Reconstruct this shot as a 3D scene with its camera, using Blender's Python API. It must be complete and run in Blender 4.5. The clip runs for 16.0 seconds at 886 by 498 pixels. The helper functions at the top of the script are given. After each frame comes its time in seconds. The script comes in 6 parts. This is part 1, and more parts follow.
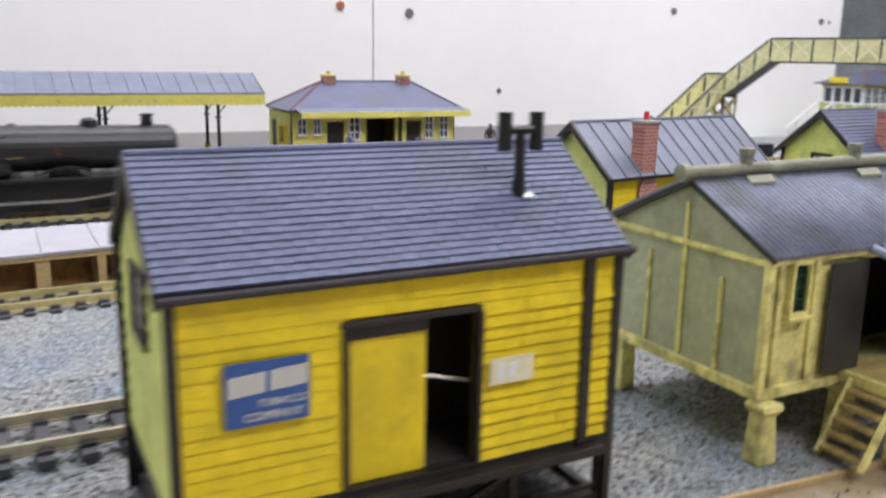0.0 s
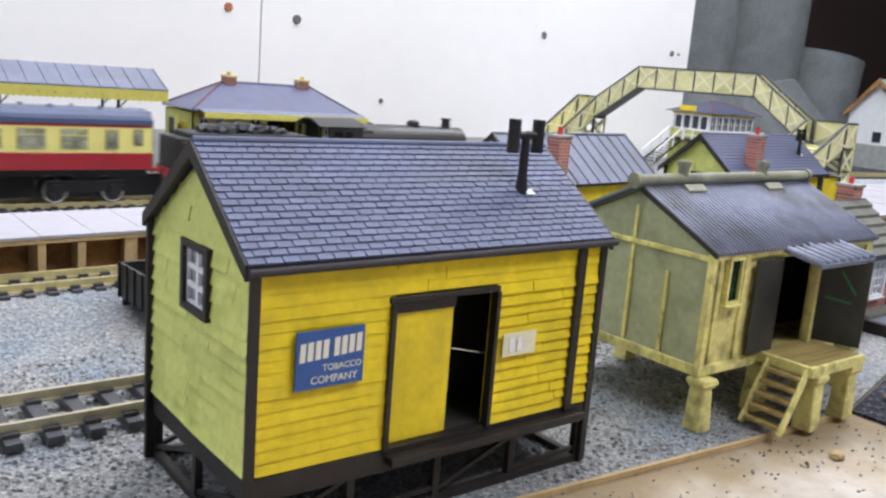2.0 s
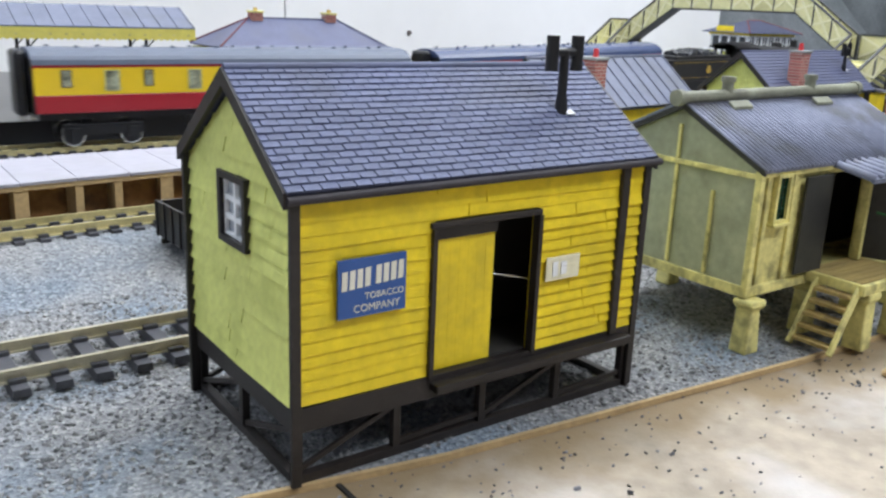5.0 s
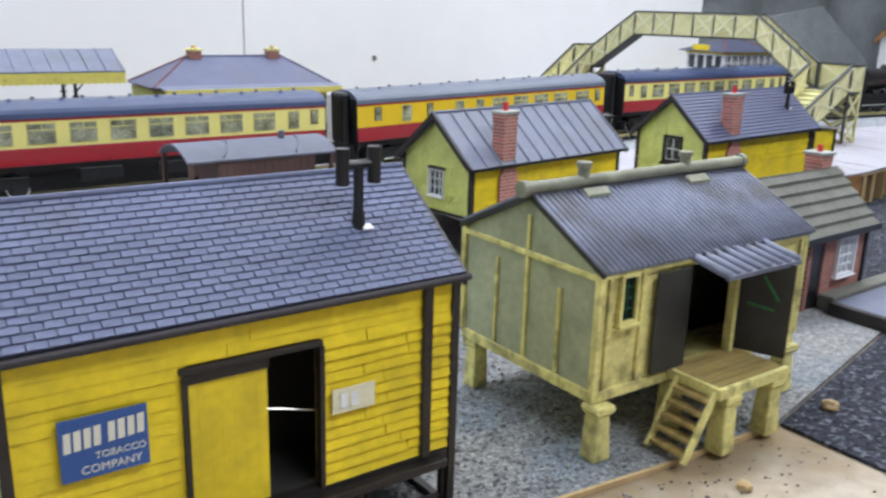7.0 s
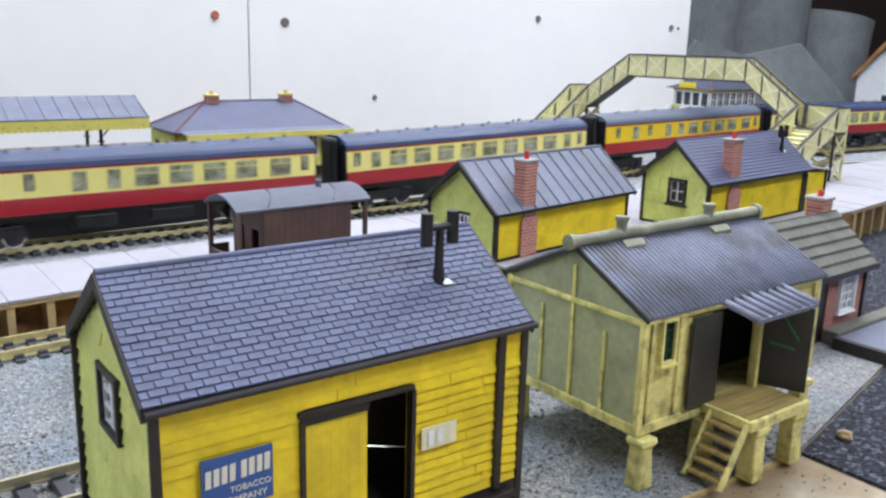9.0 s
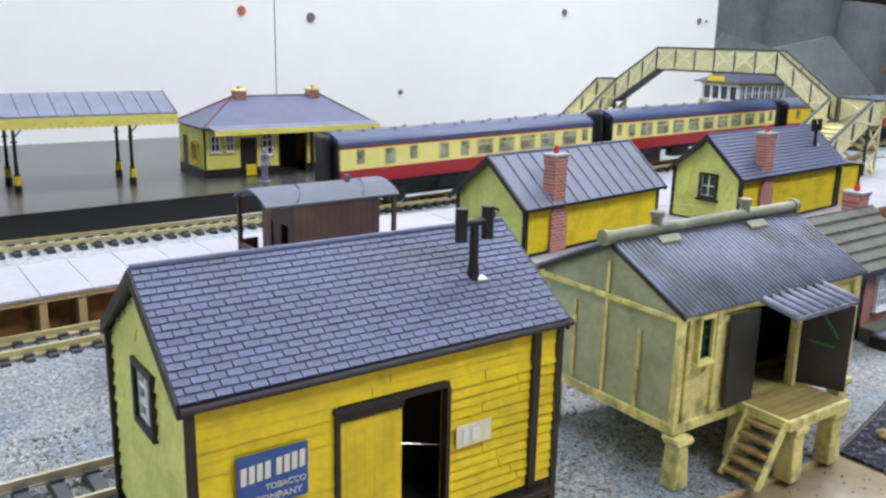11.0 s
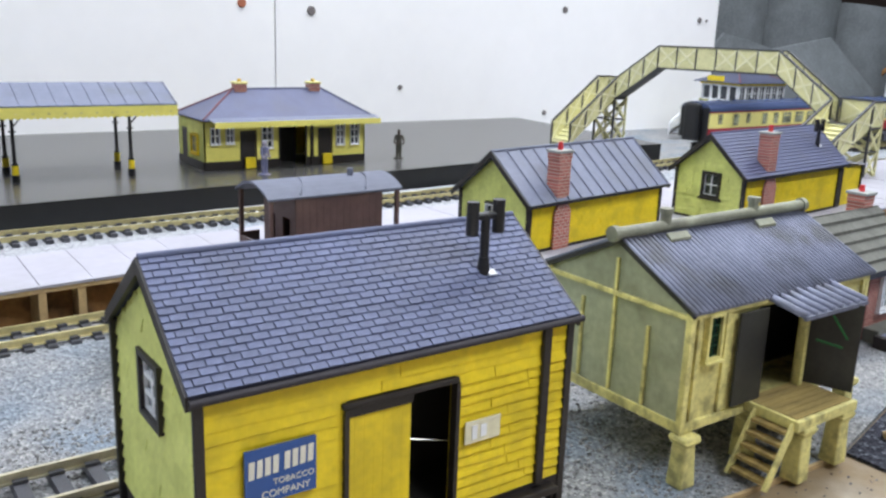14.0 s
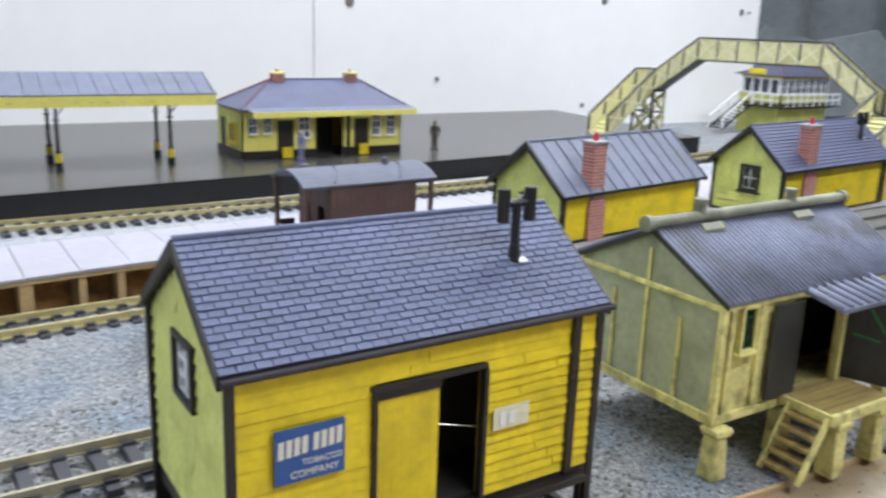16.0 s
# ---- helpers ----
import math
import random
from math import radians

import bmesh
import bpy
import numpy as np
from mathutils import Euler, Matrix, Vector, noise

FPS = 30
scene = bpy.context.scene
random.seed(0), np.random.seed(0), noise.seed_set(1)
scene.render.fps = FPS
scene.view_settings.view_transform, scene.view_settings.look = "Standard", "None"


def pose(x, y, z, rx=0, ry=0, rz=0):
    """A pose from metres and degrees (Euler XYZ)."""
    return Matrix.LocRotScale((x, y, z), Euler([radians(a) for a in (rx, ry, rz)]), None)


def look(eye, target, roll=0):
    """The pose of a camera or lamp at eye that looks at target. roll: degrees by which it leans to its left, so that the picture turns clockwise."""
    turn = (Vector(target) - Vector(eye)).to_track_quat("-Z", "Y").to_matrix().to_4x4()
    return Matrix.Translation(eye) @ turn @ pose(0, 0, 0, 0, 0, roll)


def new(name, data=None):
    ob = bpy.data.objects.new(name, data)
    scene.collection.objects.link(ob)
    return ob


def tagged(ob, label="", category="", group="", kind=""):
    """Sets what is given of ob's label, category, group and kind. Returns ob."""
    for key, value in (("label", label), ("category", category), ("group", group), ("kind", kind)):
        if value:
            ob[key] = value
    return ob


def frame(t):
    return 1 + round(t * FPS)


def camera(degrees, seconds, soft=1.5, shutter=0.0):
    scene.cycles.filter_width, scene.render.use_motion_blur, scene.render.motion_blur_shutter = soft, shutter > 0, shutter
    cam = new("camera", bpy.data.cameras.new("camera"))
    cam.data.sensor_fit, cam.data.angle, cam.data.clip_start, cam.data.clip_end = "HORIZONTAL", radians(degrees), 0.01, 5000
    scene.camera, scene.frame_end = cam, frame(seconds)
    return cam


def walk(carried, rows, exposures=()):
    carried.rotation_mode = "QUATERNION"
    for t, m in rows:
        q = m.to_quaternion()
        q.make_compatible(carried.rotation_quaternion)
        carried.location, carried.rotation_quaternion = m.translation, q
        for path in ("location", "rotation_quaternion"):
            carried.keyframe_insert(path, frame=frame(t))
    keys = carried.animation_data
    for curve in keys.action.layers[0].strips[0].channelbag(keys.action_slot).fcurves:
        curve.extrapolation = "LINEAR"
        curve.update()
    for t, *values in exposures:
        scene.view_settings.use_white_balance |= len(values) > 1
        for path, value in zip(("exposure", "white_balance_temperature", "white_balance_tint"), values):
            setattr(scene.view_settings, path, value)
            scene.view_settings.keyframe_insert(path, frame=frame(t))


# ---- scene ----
cam = camera(54.55, 16.0, soft=2.5, shutter=0.5)
ROWS = [
    (0.0, 0.0001, -0.0007, 0.1013, -27.65, -12.65, 1.10),
    (0.5, -0.0455, 0.0018, 0.1008, -34.15, -14.11, 1.97),
    (1.0, -0.0429, 0.0006, 0.0996, -38.05, -13.30, 2.99),
    (1.5, -0.0490, -0.0015, 0.1016, -38.32, -11.95, 3.96),
    (2.0, -0.0458, 0.0000, 0.0989, -38.15, -11.40, 4.57),
    (2.5, -0.0469, 0.0004, 0.0974, -36.65, -12.51, 3.86),
    (3.0, -0.0471, 0.0005, 0.0963, -35.01, -14.01, 3.02),
    (5.5, -0.0428, 0.0038, 0.0956, -36.09, -16.11, 2.18),
    (6.0, -0.0118, -0.0022, 0.1053, -33.64, -16.09, 1.30),
    (6.5, 0.0073, -0.0064, 0.1184, -33.16, -15.38, 1.27),
    (7.0, 0.0080, -0.0078, 0.1199, -35.34, -15.60, 1.67),
    (7.5, -0.0045, -0.0131, 0.1328, -37.64, -13.91, 1.82),
    (8.0, -0.0185, -0.0168, 0.1334, -36.94, -13.55, 1.79),
    (8.5, -0.0237, -0.0146, 0.1317, -36.98, -13.29, 1.83),
    (9.0, -0.0238, -0.0121, 0.1318, -36.68, -13.68, 1.60),
    (9.5, -0.0225, -0.0102, 0.1306, -35.74, -13.93, 1.35),
    (10.0, -0.0236, -0.0095, 0.1317, -35.25, -13.96, 1.10),
    (12.5, -0.0249, -0.0069, 0.1305, -34.97, -14.24, 1.61),
    (13.0, -0.0253, -0.0067, 0.1311, -35.64, -13.99, 2.01),
    (13.5, -0.0271, -0.0057, 0.1300, -35.94, -13.92, 2.09),
    (14.0, -0.0264, -0.0041, 0.1296, -35.49, -14.23, 2.11),
    (14.5, -0.0267, -0.0034, 0.1288, -35.11, -14.28, 2.24),
    (15.0, -0.0267, -0.0027, 0.1281, -35.26, -14.55, 2.52),
    (15.5, -0.0256, -0.0011, 0.1268, -35.37, -14.59, 2.81),
    (15.7, -0.0257, -0.0016, 0.1266, -35.80, -14.66, 2.80),
    (16.0, -0.0258, -0.0057, 0.1282, -33.02, -14.77, 2.17),
]
walk(cam, [(t, pose(x, y, z, 90 + pitch, 0, yaw) @ pose(0, 0, 0, 0, 0, roll)) for t, x, y, z, yaw, pitch, roll in ROWS], [(0.0, -0.02, 6900, 14), (1.0, 0.02, 6850, 14), (2.5, 0.09, 6600, 11.5), (5.5, 0.02, 6450, 9), (7.0, -0.03, 6450, 10), (9.0, 0.03, 6450, 10.5), (16.0, 0.04, 6450, 10)])

# ---- world and light: a closed room lit by lamps placed out of view ----
world = bpy.data.worlds.new("world")
scene.world = world
world.use_nodes = True
wn = world.node_tree
bg = wn.nodes["Background"]
sky = wn.nodes.new("ShaderNodeTexSky")
sky.sky_type = "NISHITA"
sky.sun_disc = False
sky.sun_elevation, sky.sun_rotation = radians(35), radians(200)
wn.links.new(sky.outputs[0], bg.inputs[0])
bg.inputs[1].default_value = 0.04
scene.view_settings.exposure = 0.0


def area_lamp(name, where, target, size_x, size_y, power, colour):
    data = bpy.data.lights.new(name, "AREA")
    data.shape, data.size, data.size_y, data.energy, data.color = "RECTANGLE", size_x, size_y, power, colour
    ob = new(name, data)
    ob.matrix_world = look(where, target)
    return ob


# unseen overhead lamps: one for the wall, one for leftward shadows, one for fronts
area_lamp("unseen_overhead_light", (0.25, 0.58, 1.30), (0.30, 0.90, 0.10), 1.8, 0.3, 18.5, (0.90, 0.945, 1.0))
area_lamp("unseen_overhead_light", (1.30, 0.48, 1.20), (0.25, 0.30, 0.0), 0.5, 0.3, 10.0, (0.90, 0.945, 1.0))
area_lamp("unseen_overhead_light", (0.62, -0.60, 1.28), (0.45, 0.60, 0.05), 1.2, 0.4, 20.0, (0.90, 0.945, 1.0))
# unseen cool lamp on the left, added to brighten the end walls
area_lamp("unseen_side_light", (-1.25, 0.55, 0.75), (0.3, 0.35, 0.0), 0.9, 0.9, 10.0, (0.68, 0.82, 1.0))


# ---- materials ----
def mat(name, colour, rough=0.6, metal=0.0, var=0.12, scale=120.0, bump=0.15, bscale=900.0, dirt=None, dirt_amt=0.0, dscale=45.0,
        stretch=(1, 1, 1), spec=0.5, island=0.0, objrand=0.0, bdist=0.0004, coat=0.0):
    """Colour with broad and fine variation, stains of another colour, and relief."""
    m = bpy.data.materials.new(name)
    m.use_nodes = True
    nt = m.node_tree
    b = nt.nodes["Principled BSDF"]
    b.inputs["Roughness"].default_value = rough
    b.inputs["Metallic"].default_value = metal
    b.inputs["Specular IOR Level"].default_value = spec
    b.inputs["Coat Weight"].default_value = coat
    tc = nt.nodes.new("ShaderNodeTexCoord")
    mp = nt.nodes.new("ShaderNodeMapping")
    mp.inputs["Scale"].default_value = stretch
    nt.links.new(tc.outputs["Object"], mp.inputs[0])

    def noise_node(s, detail=4.0):
        n = nt.nodes.new("ShaderNodeTexNoise")
        n.inputs["Scale"].default_value = s
        n.inputs["Detail"].default_value = detail
        nt.links.new(mp.outputs[0], n.inputs["Vector"])
        return n.outputs["Fac"]

    def scaled(value, low, high):
        n = nt.nodes.new("ShaderNodeMapRange")
        n.inputs[1].default_value, n.inputs[2].default_value = 0.3, 0.7
        n.inputs[3].default_value, n.inputs[4].default_value = low, high
        nt.links.new(value, n.inputs[0])
        return n.outputs[0]

    def mixed(kind, fac, a, bb):
        n = nt.nodes.new("ShaderNodeMix")
        n.data_type, n.blend_type = "RGBA", kind
        for sock, v in ((n.inputs[0], fac), (n.inputs[6], a), (n.inputs[7], bb)):
            if isinstance(v, (int, float)):
                sock.default_value = v
            elif isinstance(v, tuple):
                sock.default_value = (*v, 1.0)
            else:
                nt.links.new(v, sock)
        return n.outputs[2]

    def times(a, bb):
        n = nt.nodes.new("ShaderNodeMath")
        n.operation = "MULTIPLY"
        nt.links.new(a, n.inputs[0])
        nt.links.new(bb, n.inputs[1])
        return n.outputs[0]

    bright = times(scaled(noise_node(scale), 1 - var, 1 + var), scaled(noise_node(scale * 8), 1 - var * 0.6, 1 + var * 0.6))
    if island:
        g = nt.nodes.new("ShaderNodeNewGeometry")
        r = nt.nodes.new("ShaderNodeMapRange")
        r.inputs[3].default_value, r.inputs[4].default_value = 1 - island, 1 + island
        nt.links.new(g.outputs["Random Per Island"], r.inputs[0])
        bright = times(bright, r.outputs[0])
    if objrand:
        g = nt.nodes.new("ShaderNodeObjectInfo")
        r = nt.nodes.new("ShaderNodeMapRange")
        r.inputs[3].default_value, r.inputs[4].default_value = 1 - objrand, 1 + objrand
        nt.links.new(g.outputs["Random"], r.inputs[0])
        bright = times(bright, r.outputs[0])
    comb = nt.nodes.new("ShaderNodeCombineColor")
    for i in range(3):
        nt.links.new(bright, comb.inputs[i])
    col = mixed("MULTIPLY", 1.0, colour, comb.outputs[0])
    if dirt:
        ramp = nt.nodes.new("ShaderNodeMapRange")
        ramp.inputs[1].default_value, ramp.inputs[2].default_value = 0.5, 0.68
        ramp.inputs[3].default_value, ramp.inputs[4].default_value = 0.0, dirt_amt
        nt.links.new(noise_node(dscale, 6.0), ramp.inputs[0])
        col = mixed("MIX", ramp.outputs[0], col, dirt)
    nt.links.new(col, b.inputs["Base Color"])
    if bump:
        bn = nt.nodes.new("ShaderNodeBump")
        bn.inputs["Strength"].default_value = bump
        bn.inputs["Distance"].default_value = bdist
        nt.links.new(noise_node(bscale, 3.0), bn.inputs["Height"])
        nt.links.new(bn.outputs[0], b.inputs["Normal"])
    return m


def speckle(name, base, dark, pale, size, rough=0.95, blue=0.0):
    """Scattered stone chips of mixed shades."""
    m = bpy.data.materials.new(name)
    m.use_nodes = True
    nt = m.node_tree
    b = nt.nodes["Principled BSDF"]
    b.inputs["Roughness"].default_value = rough
    b.inputs["Specular IOR Level"].default_value = 0.2
    tc = nt.nodes.new("ShaderNodeTexCoord")
    v = nt.nodes.new("ShaderNodeTexVoronoi")
    v.inputs["Scale"].default_value = size
    nt.links.new(tc.outputs["Object"], v.inputs["Vector"])
    ramp = nt.nodes.new("ShaderNodeValToRGB")
    e = ramp.color_ramp.elements
    e[0].position, e[0].color = 0.0, (*dark, 1)
    e[1].position, e[1].color = 1.0, (*pale, 1)
    mid = e.new(0.3)
    mid.color = (*base, 1)
    mid2 = e.new(0.75)
    mid2.color = (*[c * 1.15 for c in base], 1)
    sep = nt.nodes.new("ShaderNodeSeparateColor")
    nt.links.new(v.outputs["Color"], sep.inputs[0])
    nt.links.new(sep.outputs[0], ramp.inputs[0])
    n = nt.nodes.new("ShaderNodeTexNoise")
    n.inputs["Scale"].default_value = 22.0
    nt.links.new(tc.outputs["Object"], n.inputs["Vector"])
    r = nt.nodes.new("ShaderNodeMapRange")
    r.inputs[1].default_value, r.inputs[2].default_value = 0.45, 0.7
    r.inputs[3].default_value, r.inputs[4].default_value = 0.0, blue
    nt.links.new(n.outputs["Fac"], r.inputs[0])
    mix = nt.nodes.new("ShaderNodeMix")
    mix.data_type, mix.blend_type = "RGBA", "MULTIPLY"
    nt.links.new(r.outputs[0], mix.inputs[0])
    nt.links.new(ramp.outputs[0], mix.inputs[6])
    mix.inputs[7].default_value = (0.62, 0.80, 1.0, 1)
    nt.links.new(mix.outputs[2], b.inputs["Base Color"])
    bn = nt.nodes.new("ShaderNodeBump")
    bn.inputs["Strength"].default_value = 0.8
    bn.inputs["Distance"].default_value = 0.0008
    nt.links.new(v.outputs["Distance"], bn.inputs["Height"])
    nt.links.new(bn.outputs[0], b.inputs["Normal"])
    return m


def brickwork(name, brick, mortar, w, h):
    m = bpy.data.materials.new(name)
    m.use_nodes = True
    nt = m.node_tree
    b = nt.nodes["Principled BSDF"]
    b.inputs["Roughness"].default_value = 0.8
    tc = nt.nodes.new("ShaderNodeTexCoord")
    mp = nt.nodes.new("ShaderNodeMapping")
    mp.inputs["Rotation"].default_value = (radians(90), 0, 0)
    nt.links.new(tc.outputs["Object"], mp.inputs[0])
    t = nt.nodes.new("ShaderNodeTexBrick")
    t.inputs["Color1"].default_value = (*brick, 1)
    t.inputs["Color2"].default_value = (*[c * 0.65 for c in brick], 1)
    t.inputs["Mortar"].default_value = (*mortar, 1)
    t.inputs["Scale"].default_value = 1.0
    t.inputs["Brick Width"].default_value, t.inputs["Row Height"].default_value = w, h
    t.inputs["Mortar Size"].default_value = h * 0.12
    nt.links.new(mp.outputs[0], t.inputs["Vector"])
    nt.links.new(t.outputs["Color"], b.inputs["Base Color"])
    bn = nt.nodes.new("ShaderNodeBump")
    bn.inputs["Strength"].default_value = 0.5
    bn.inputs["Distance"].default_value = 0.0003
    bn.invert = True
    nt.links.new(t.outputs["Fac"], bn.inputs["Height"])
    nt.links.new(bn.outputs[0], b.inputs["Normal"])
    return m


YELLOW = mat("yellow_painted_card", (0.80, 0.60, 0.016), 0.5, var=0.10, scale=60, dirt=(0.46, 0.35, 0.02), dirt_amt=0.5, dscale=90, island=0.06)
PALE_YELLOW = mat("pale_green_yellow_paint", (0.66, 0.69, 0.20), 0.6, var=0.1, scale=60, dirt=(0.36, 0.40, 0.08), dirt_amt=0.4, dscale=100, island=0.05)
STATION = mat("pale_yellow_station_paint", (0.80, 0.72, 0.17), 0.5, var=0.06, scale=40, dirt=(0.62, 0.54, 0.10), dirt_amt=0.4)
DARK_TRIM = mat("dark_brown_black_trim", (0.017, 0.013, 0.012), 0.5, var=0.25, scale=200)
GUTTER = mat("dull_dark_gutter_paint", (0.035, 0.030, 0.036), 0.75, var=0.2)
HIPRED = mat("dark_red_hip_tile", (0.17, 0.045, 0.05), 0.6, var=0.15)
BLACK = mat("black_plastic", (0.012, 0.012, 0.014), 0.35, var=0.2)
# near-black stands in for shade inside openings; also fills the board joint
INSIDE = mat("shade_and_joint_black", (0.02, 0.018, 0.016), 0.9)
SLATE = mat("blue_grey_slate", (0.094, 0.110, 0.196), 0.6, var=0.12, scale=90, dirt=(0.085, 0.092, 0.14), dirt_amt=0.6, dscale=40, objrand=0.10)
SLATE_FAR = mat("blue_grey_sheet_slate", (0.095, 0.105, 0.185), 0.42, var=0.1, scale=90, dirt=(0.09, 0.09, 0.12), dirt_amt=0.4)
LEAD = mat("grey_lead_sheet", (0.155, 0.17, 0.24), 0.55, var=0.1, scale=60, dirt=(0.12, 0.125, 0.14), dirt_amt=0.5)
CORRUGATED = mat("weathered_corrugated_sheet", (0.215, 0.230, 0.31), 0.62, var=0.16, scale=60, dirt=(0.11, 0.105, 0.10), dirt_amt=0.7, dscale=55)
STONEGREY = mat("grey_green_stone_paint", (0.37, 0.385, 0.26), 0.65, var=0.16, scale=50, dirt=(0.17, 0.18, 0.12), dirt_amt=0.65, dscale=60)
CREAM = mat("cream_painted_timber", (0.72, 0.65, 0.25), 0.6, var=0.16, scale=90, dirt=(0.20, 0.17, 0.075), dirt_amt=0.7, dscale=170)
DOORGREY = mat("dark_grey_door_paint", (0.026, 0.025, 0.022), 0.6, var=0.25, scale=80, dirt=(0.055, 0.055, 0.042), dirt_amt=0.5)
RIDGEGREY = mat("grey_green_ridge_paint", (0.27, 0.275, 0.20), 0.6, var=0.2, scale=70, dirt=(0.13, 0.125, 0.10), dirt_amt=0.7, dscale=60)
# darker than the ribs: valley dirt plus corrugation shade put into the colour
SHEETSHADE = mat("dirty_shaded_corrugated_sheet", (0.14, 0.15, 0.20), 0.7, var=0.2, scale=60)
SLATEGAP = mat("dark_slate_joint", (0.055, 0.063, 0.115), 0.7)
CHIPS = mat("mixed_grey_chips", (0.19, 0.19, 0.21), 0.85, island=0.75, var=0.1, bump=0)
DARKBASE = mat("olive_yellow_signal_box_paint", (0.50, 0.50, 0.12), 0.7, var=0.2, scale=60)
ROOF_DARK = mat("dark_navy_slate_sheet", (0.055, 0.062, 0.105), 0.5, var=0.15, scale=60)
GREENLINE = mat("bright_green_paint", (0.01, 0.17, 0.04), 0.5)
GREENBAR = mat("dark_green_window_bar", (0.012, 0.07, 0.03), 0.5)
WOODDECK = mat("stained_deck_boards", (0.36, 0.26, 0.09), 0.65, var=0.2, scale=60, dirt=(0.16, 0.11, 0.04), dirt_amt=0.5, stretch=(1, 6, 1), island=0.15)
WHITE = mat("white_plastic", (0.80, 0.81, 0.83), 0.5, var=0.04)
WHITECARD = mat("white_platform_card", (0.38, 0.37, 0.42), 0.6, var=0.05, scale=25, dirt=(0.34, 0.33, 0.35), dirt_amt=0.4)
PLY = mat("raw_brown_fibreboard", (0.34, 0.165, 0.055), 0.75, var=0.2, scale=60, dirt=(0.05, 0.025, 0.012), dirt_amt=0.9, dscale=55)
PLYPOST = mat("buff_wood_strip", (0.48, 0.34, 0.17), 0.7, var=0.15, scale=80)
POSTER = mat("blue_enamel_sign", (0.022, 0.085, 0.30), 0.35, var=0.06)
POSTER_INK = mat("cream_sign_ink", (0.72, 0.70, 0.60), 0.5, var=0.03)
PAPER = mat("cream_paper_notice", (0.74, 0.70, 0.50), 0.7, var=0.06)
BALLAST = speckle("grey_stone_scatter", (0.24, 0.243, 0.25), (0.13, 0.13, 0.135), (0.42, 0.41, 0.40), 1050.0, blue=0.8)
BALLAST_MAIN = speckle("pale_track_ballast", (0.36, 0.37, 0.39), (0.16, 0.16, 0.17), (0.58, 0.58, 0.60), 1050.0, blue=0.35)
ASPHALT = speckle("dark_cinder_scatter", (0.035, 0.037, 0.05), (0.012, 0.012, 0.018), (0.16, 0.17, 0.20), 800.0)
BOARD = mat("scuffed_white_washed_chipboard", (0.38, 0.32, 0.25), 0.7, var=0.2, scale=25, dirt=(0.60, 0.57, 0.56), dirt_amt=0.95, dscale=20, bump=0.25)


def stain_along(m, colour, x0, y0, slope, near, far):
    """A ragged stain that runs beside the line through (x0, y0)."""
    nt = m.node_tree
    b = nt.nodes["Principled BSDF"]
    old = b.inputs["Base Color"].links[0].from_socket

    def calc(op, a, c):
        n = nt.nodes.new("ShaderNodeMath")
        n.operation = op
        for sock, v in zip(n.inputs, (a, c)):
            if isinstance(v, (int, float)):
                sock.default_value = v
            else:
                nt.links.new(v, sock)
        return n.outputs[0]

    tc = nt.nodes.new("ShaderNodeTexCoord")
    xyz = nt.nodes.new("ShaderNodeSeparateXYZ")
    nt.links.new(tc.outputs["Object"], xyz.inputs[0])
    line = calc("ADD", calc("MULTIPLY", calc("SUBTRACT", xyz.outputs[0], x0), slope), y0)
    away = calc("SUBTRACT", line, xyz.outputs[1])
    n = nt.nodes.new("ShaderNodeTexNoise")
    n.inputs["Scale"].default_value = 55.0
    n.inputs["Detail"].default_value = 6.0
    nt.links.new(tc.outputs["Object"], n.inputs["Vector"])
    away = calc("ADD", away, calc("MULTIPLY", calc("SUBTRACT", n.outputs["Fac"], 0.5), 0.05))
    r = nt.nodes.new("ShaderNodeMapRange")
    r.inputs[1].default_value, r.inputs[2].default_value = near, far
    r.inputs[3].default_value, r.inputs[4].default_value = 0.85, 0.0
    nt.links.new(away, r.inputs[0])
    mix = nt.nodes.new("ShaderNodeMix")
    mix.data_type = "RGBA"
    nt.links.new(r.outputs[0], mix.inputs[0])
    nt.links.new(old, mix.inputs[6])
    mix.inputs[7].default_value = (*colour, 1)
    nt.links.new(mix.outputs[2], b.inputs["Base Color"])


stain_along(BOARD, (0.25, 0.175, 0.09), 0.0139, 0.1475, -0.095, 0.006, 0.028)
SLEEPER = mat("black_plastic_sleeper", (0.055, 0.056, 0.066), 0.5, var=0.2)
RAIL = mat("tarnished_nickel_rail", (0.47, 0.43, 0.31), 0.38, metal=0.35, var=0.15, scale=60)
RAIL_BRASSY = mat("yellowed_nickel_rail", (0.62, 0.54, 0.27), 0.36, metal=0.35, var=0.15, scale=60)
PLATFORM = mat("grey_painted_platform", (0.058, 0.056, 0.053), 0.27, var=0.07, scale=12, dirt=(0.05, 0.048, 0.045), dirt_amt=0.5, dscale=9, bump=0.05)
PLATFACE = mat("black_platform_face", (0.012, 0.012, 0.013), 0.5)
WALL = mat("white_emulsion_board", (0.90, 0.89, 0.90), 0.6, var=0.015, scale=6, bump=0.04)
WALLHOLE = mat("rusty_screw_head", (0.15, 0.13, 0.13), 0.6)
RUST = mat("rust_spot", (0.40, 0.13, 0.07), 0.8)
GREYFOAM = mat("grey_moulded_card", (0.15, 0.165, 0.175), 0.85, var=0.16, scale=28, bump=0.5, bscale=300, bdist=0.002)
BRICK = brickwork("red_brick", (0.52, 0.17, 0.13), (0.56, 0.42, 0.37), 0.0040, 0.0017)
BRICK_DK = brickwork("dull_red_brick", (0.42, 0.15, 0.12), (0.48, 0.32, 0.27), 0.0034, 0.0013)
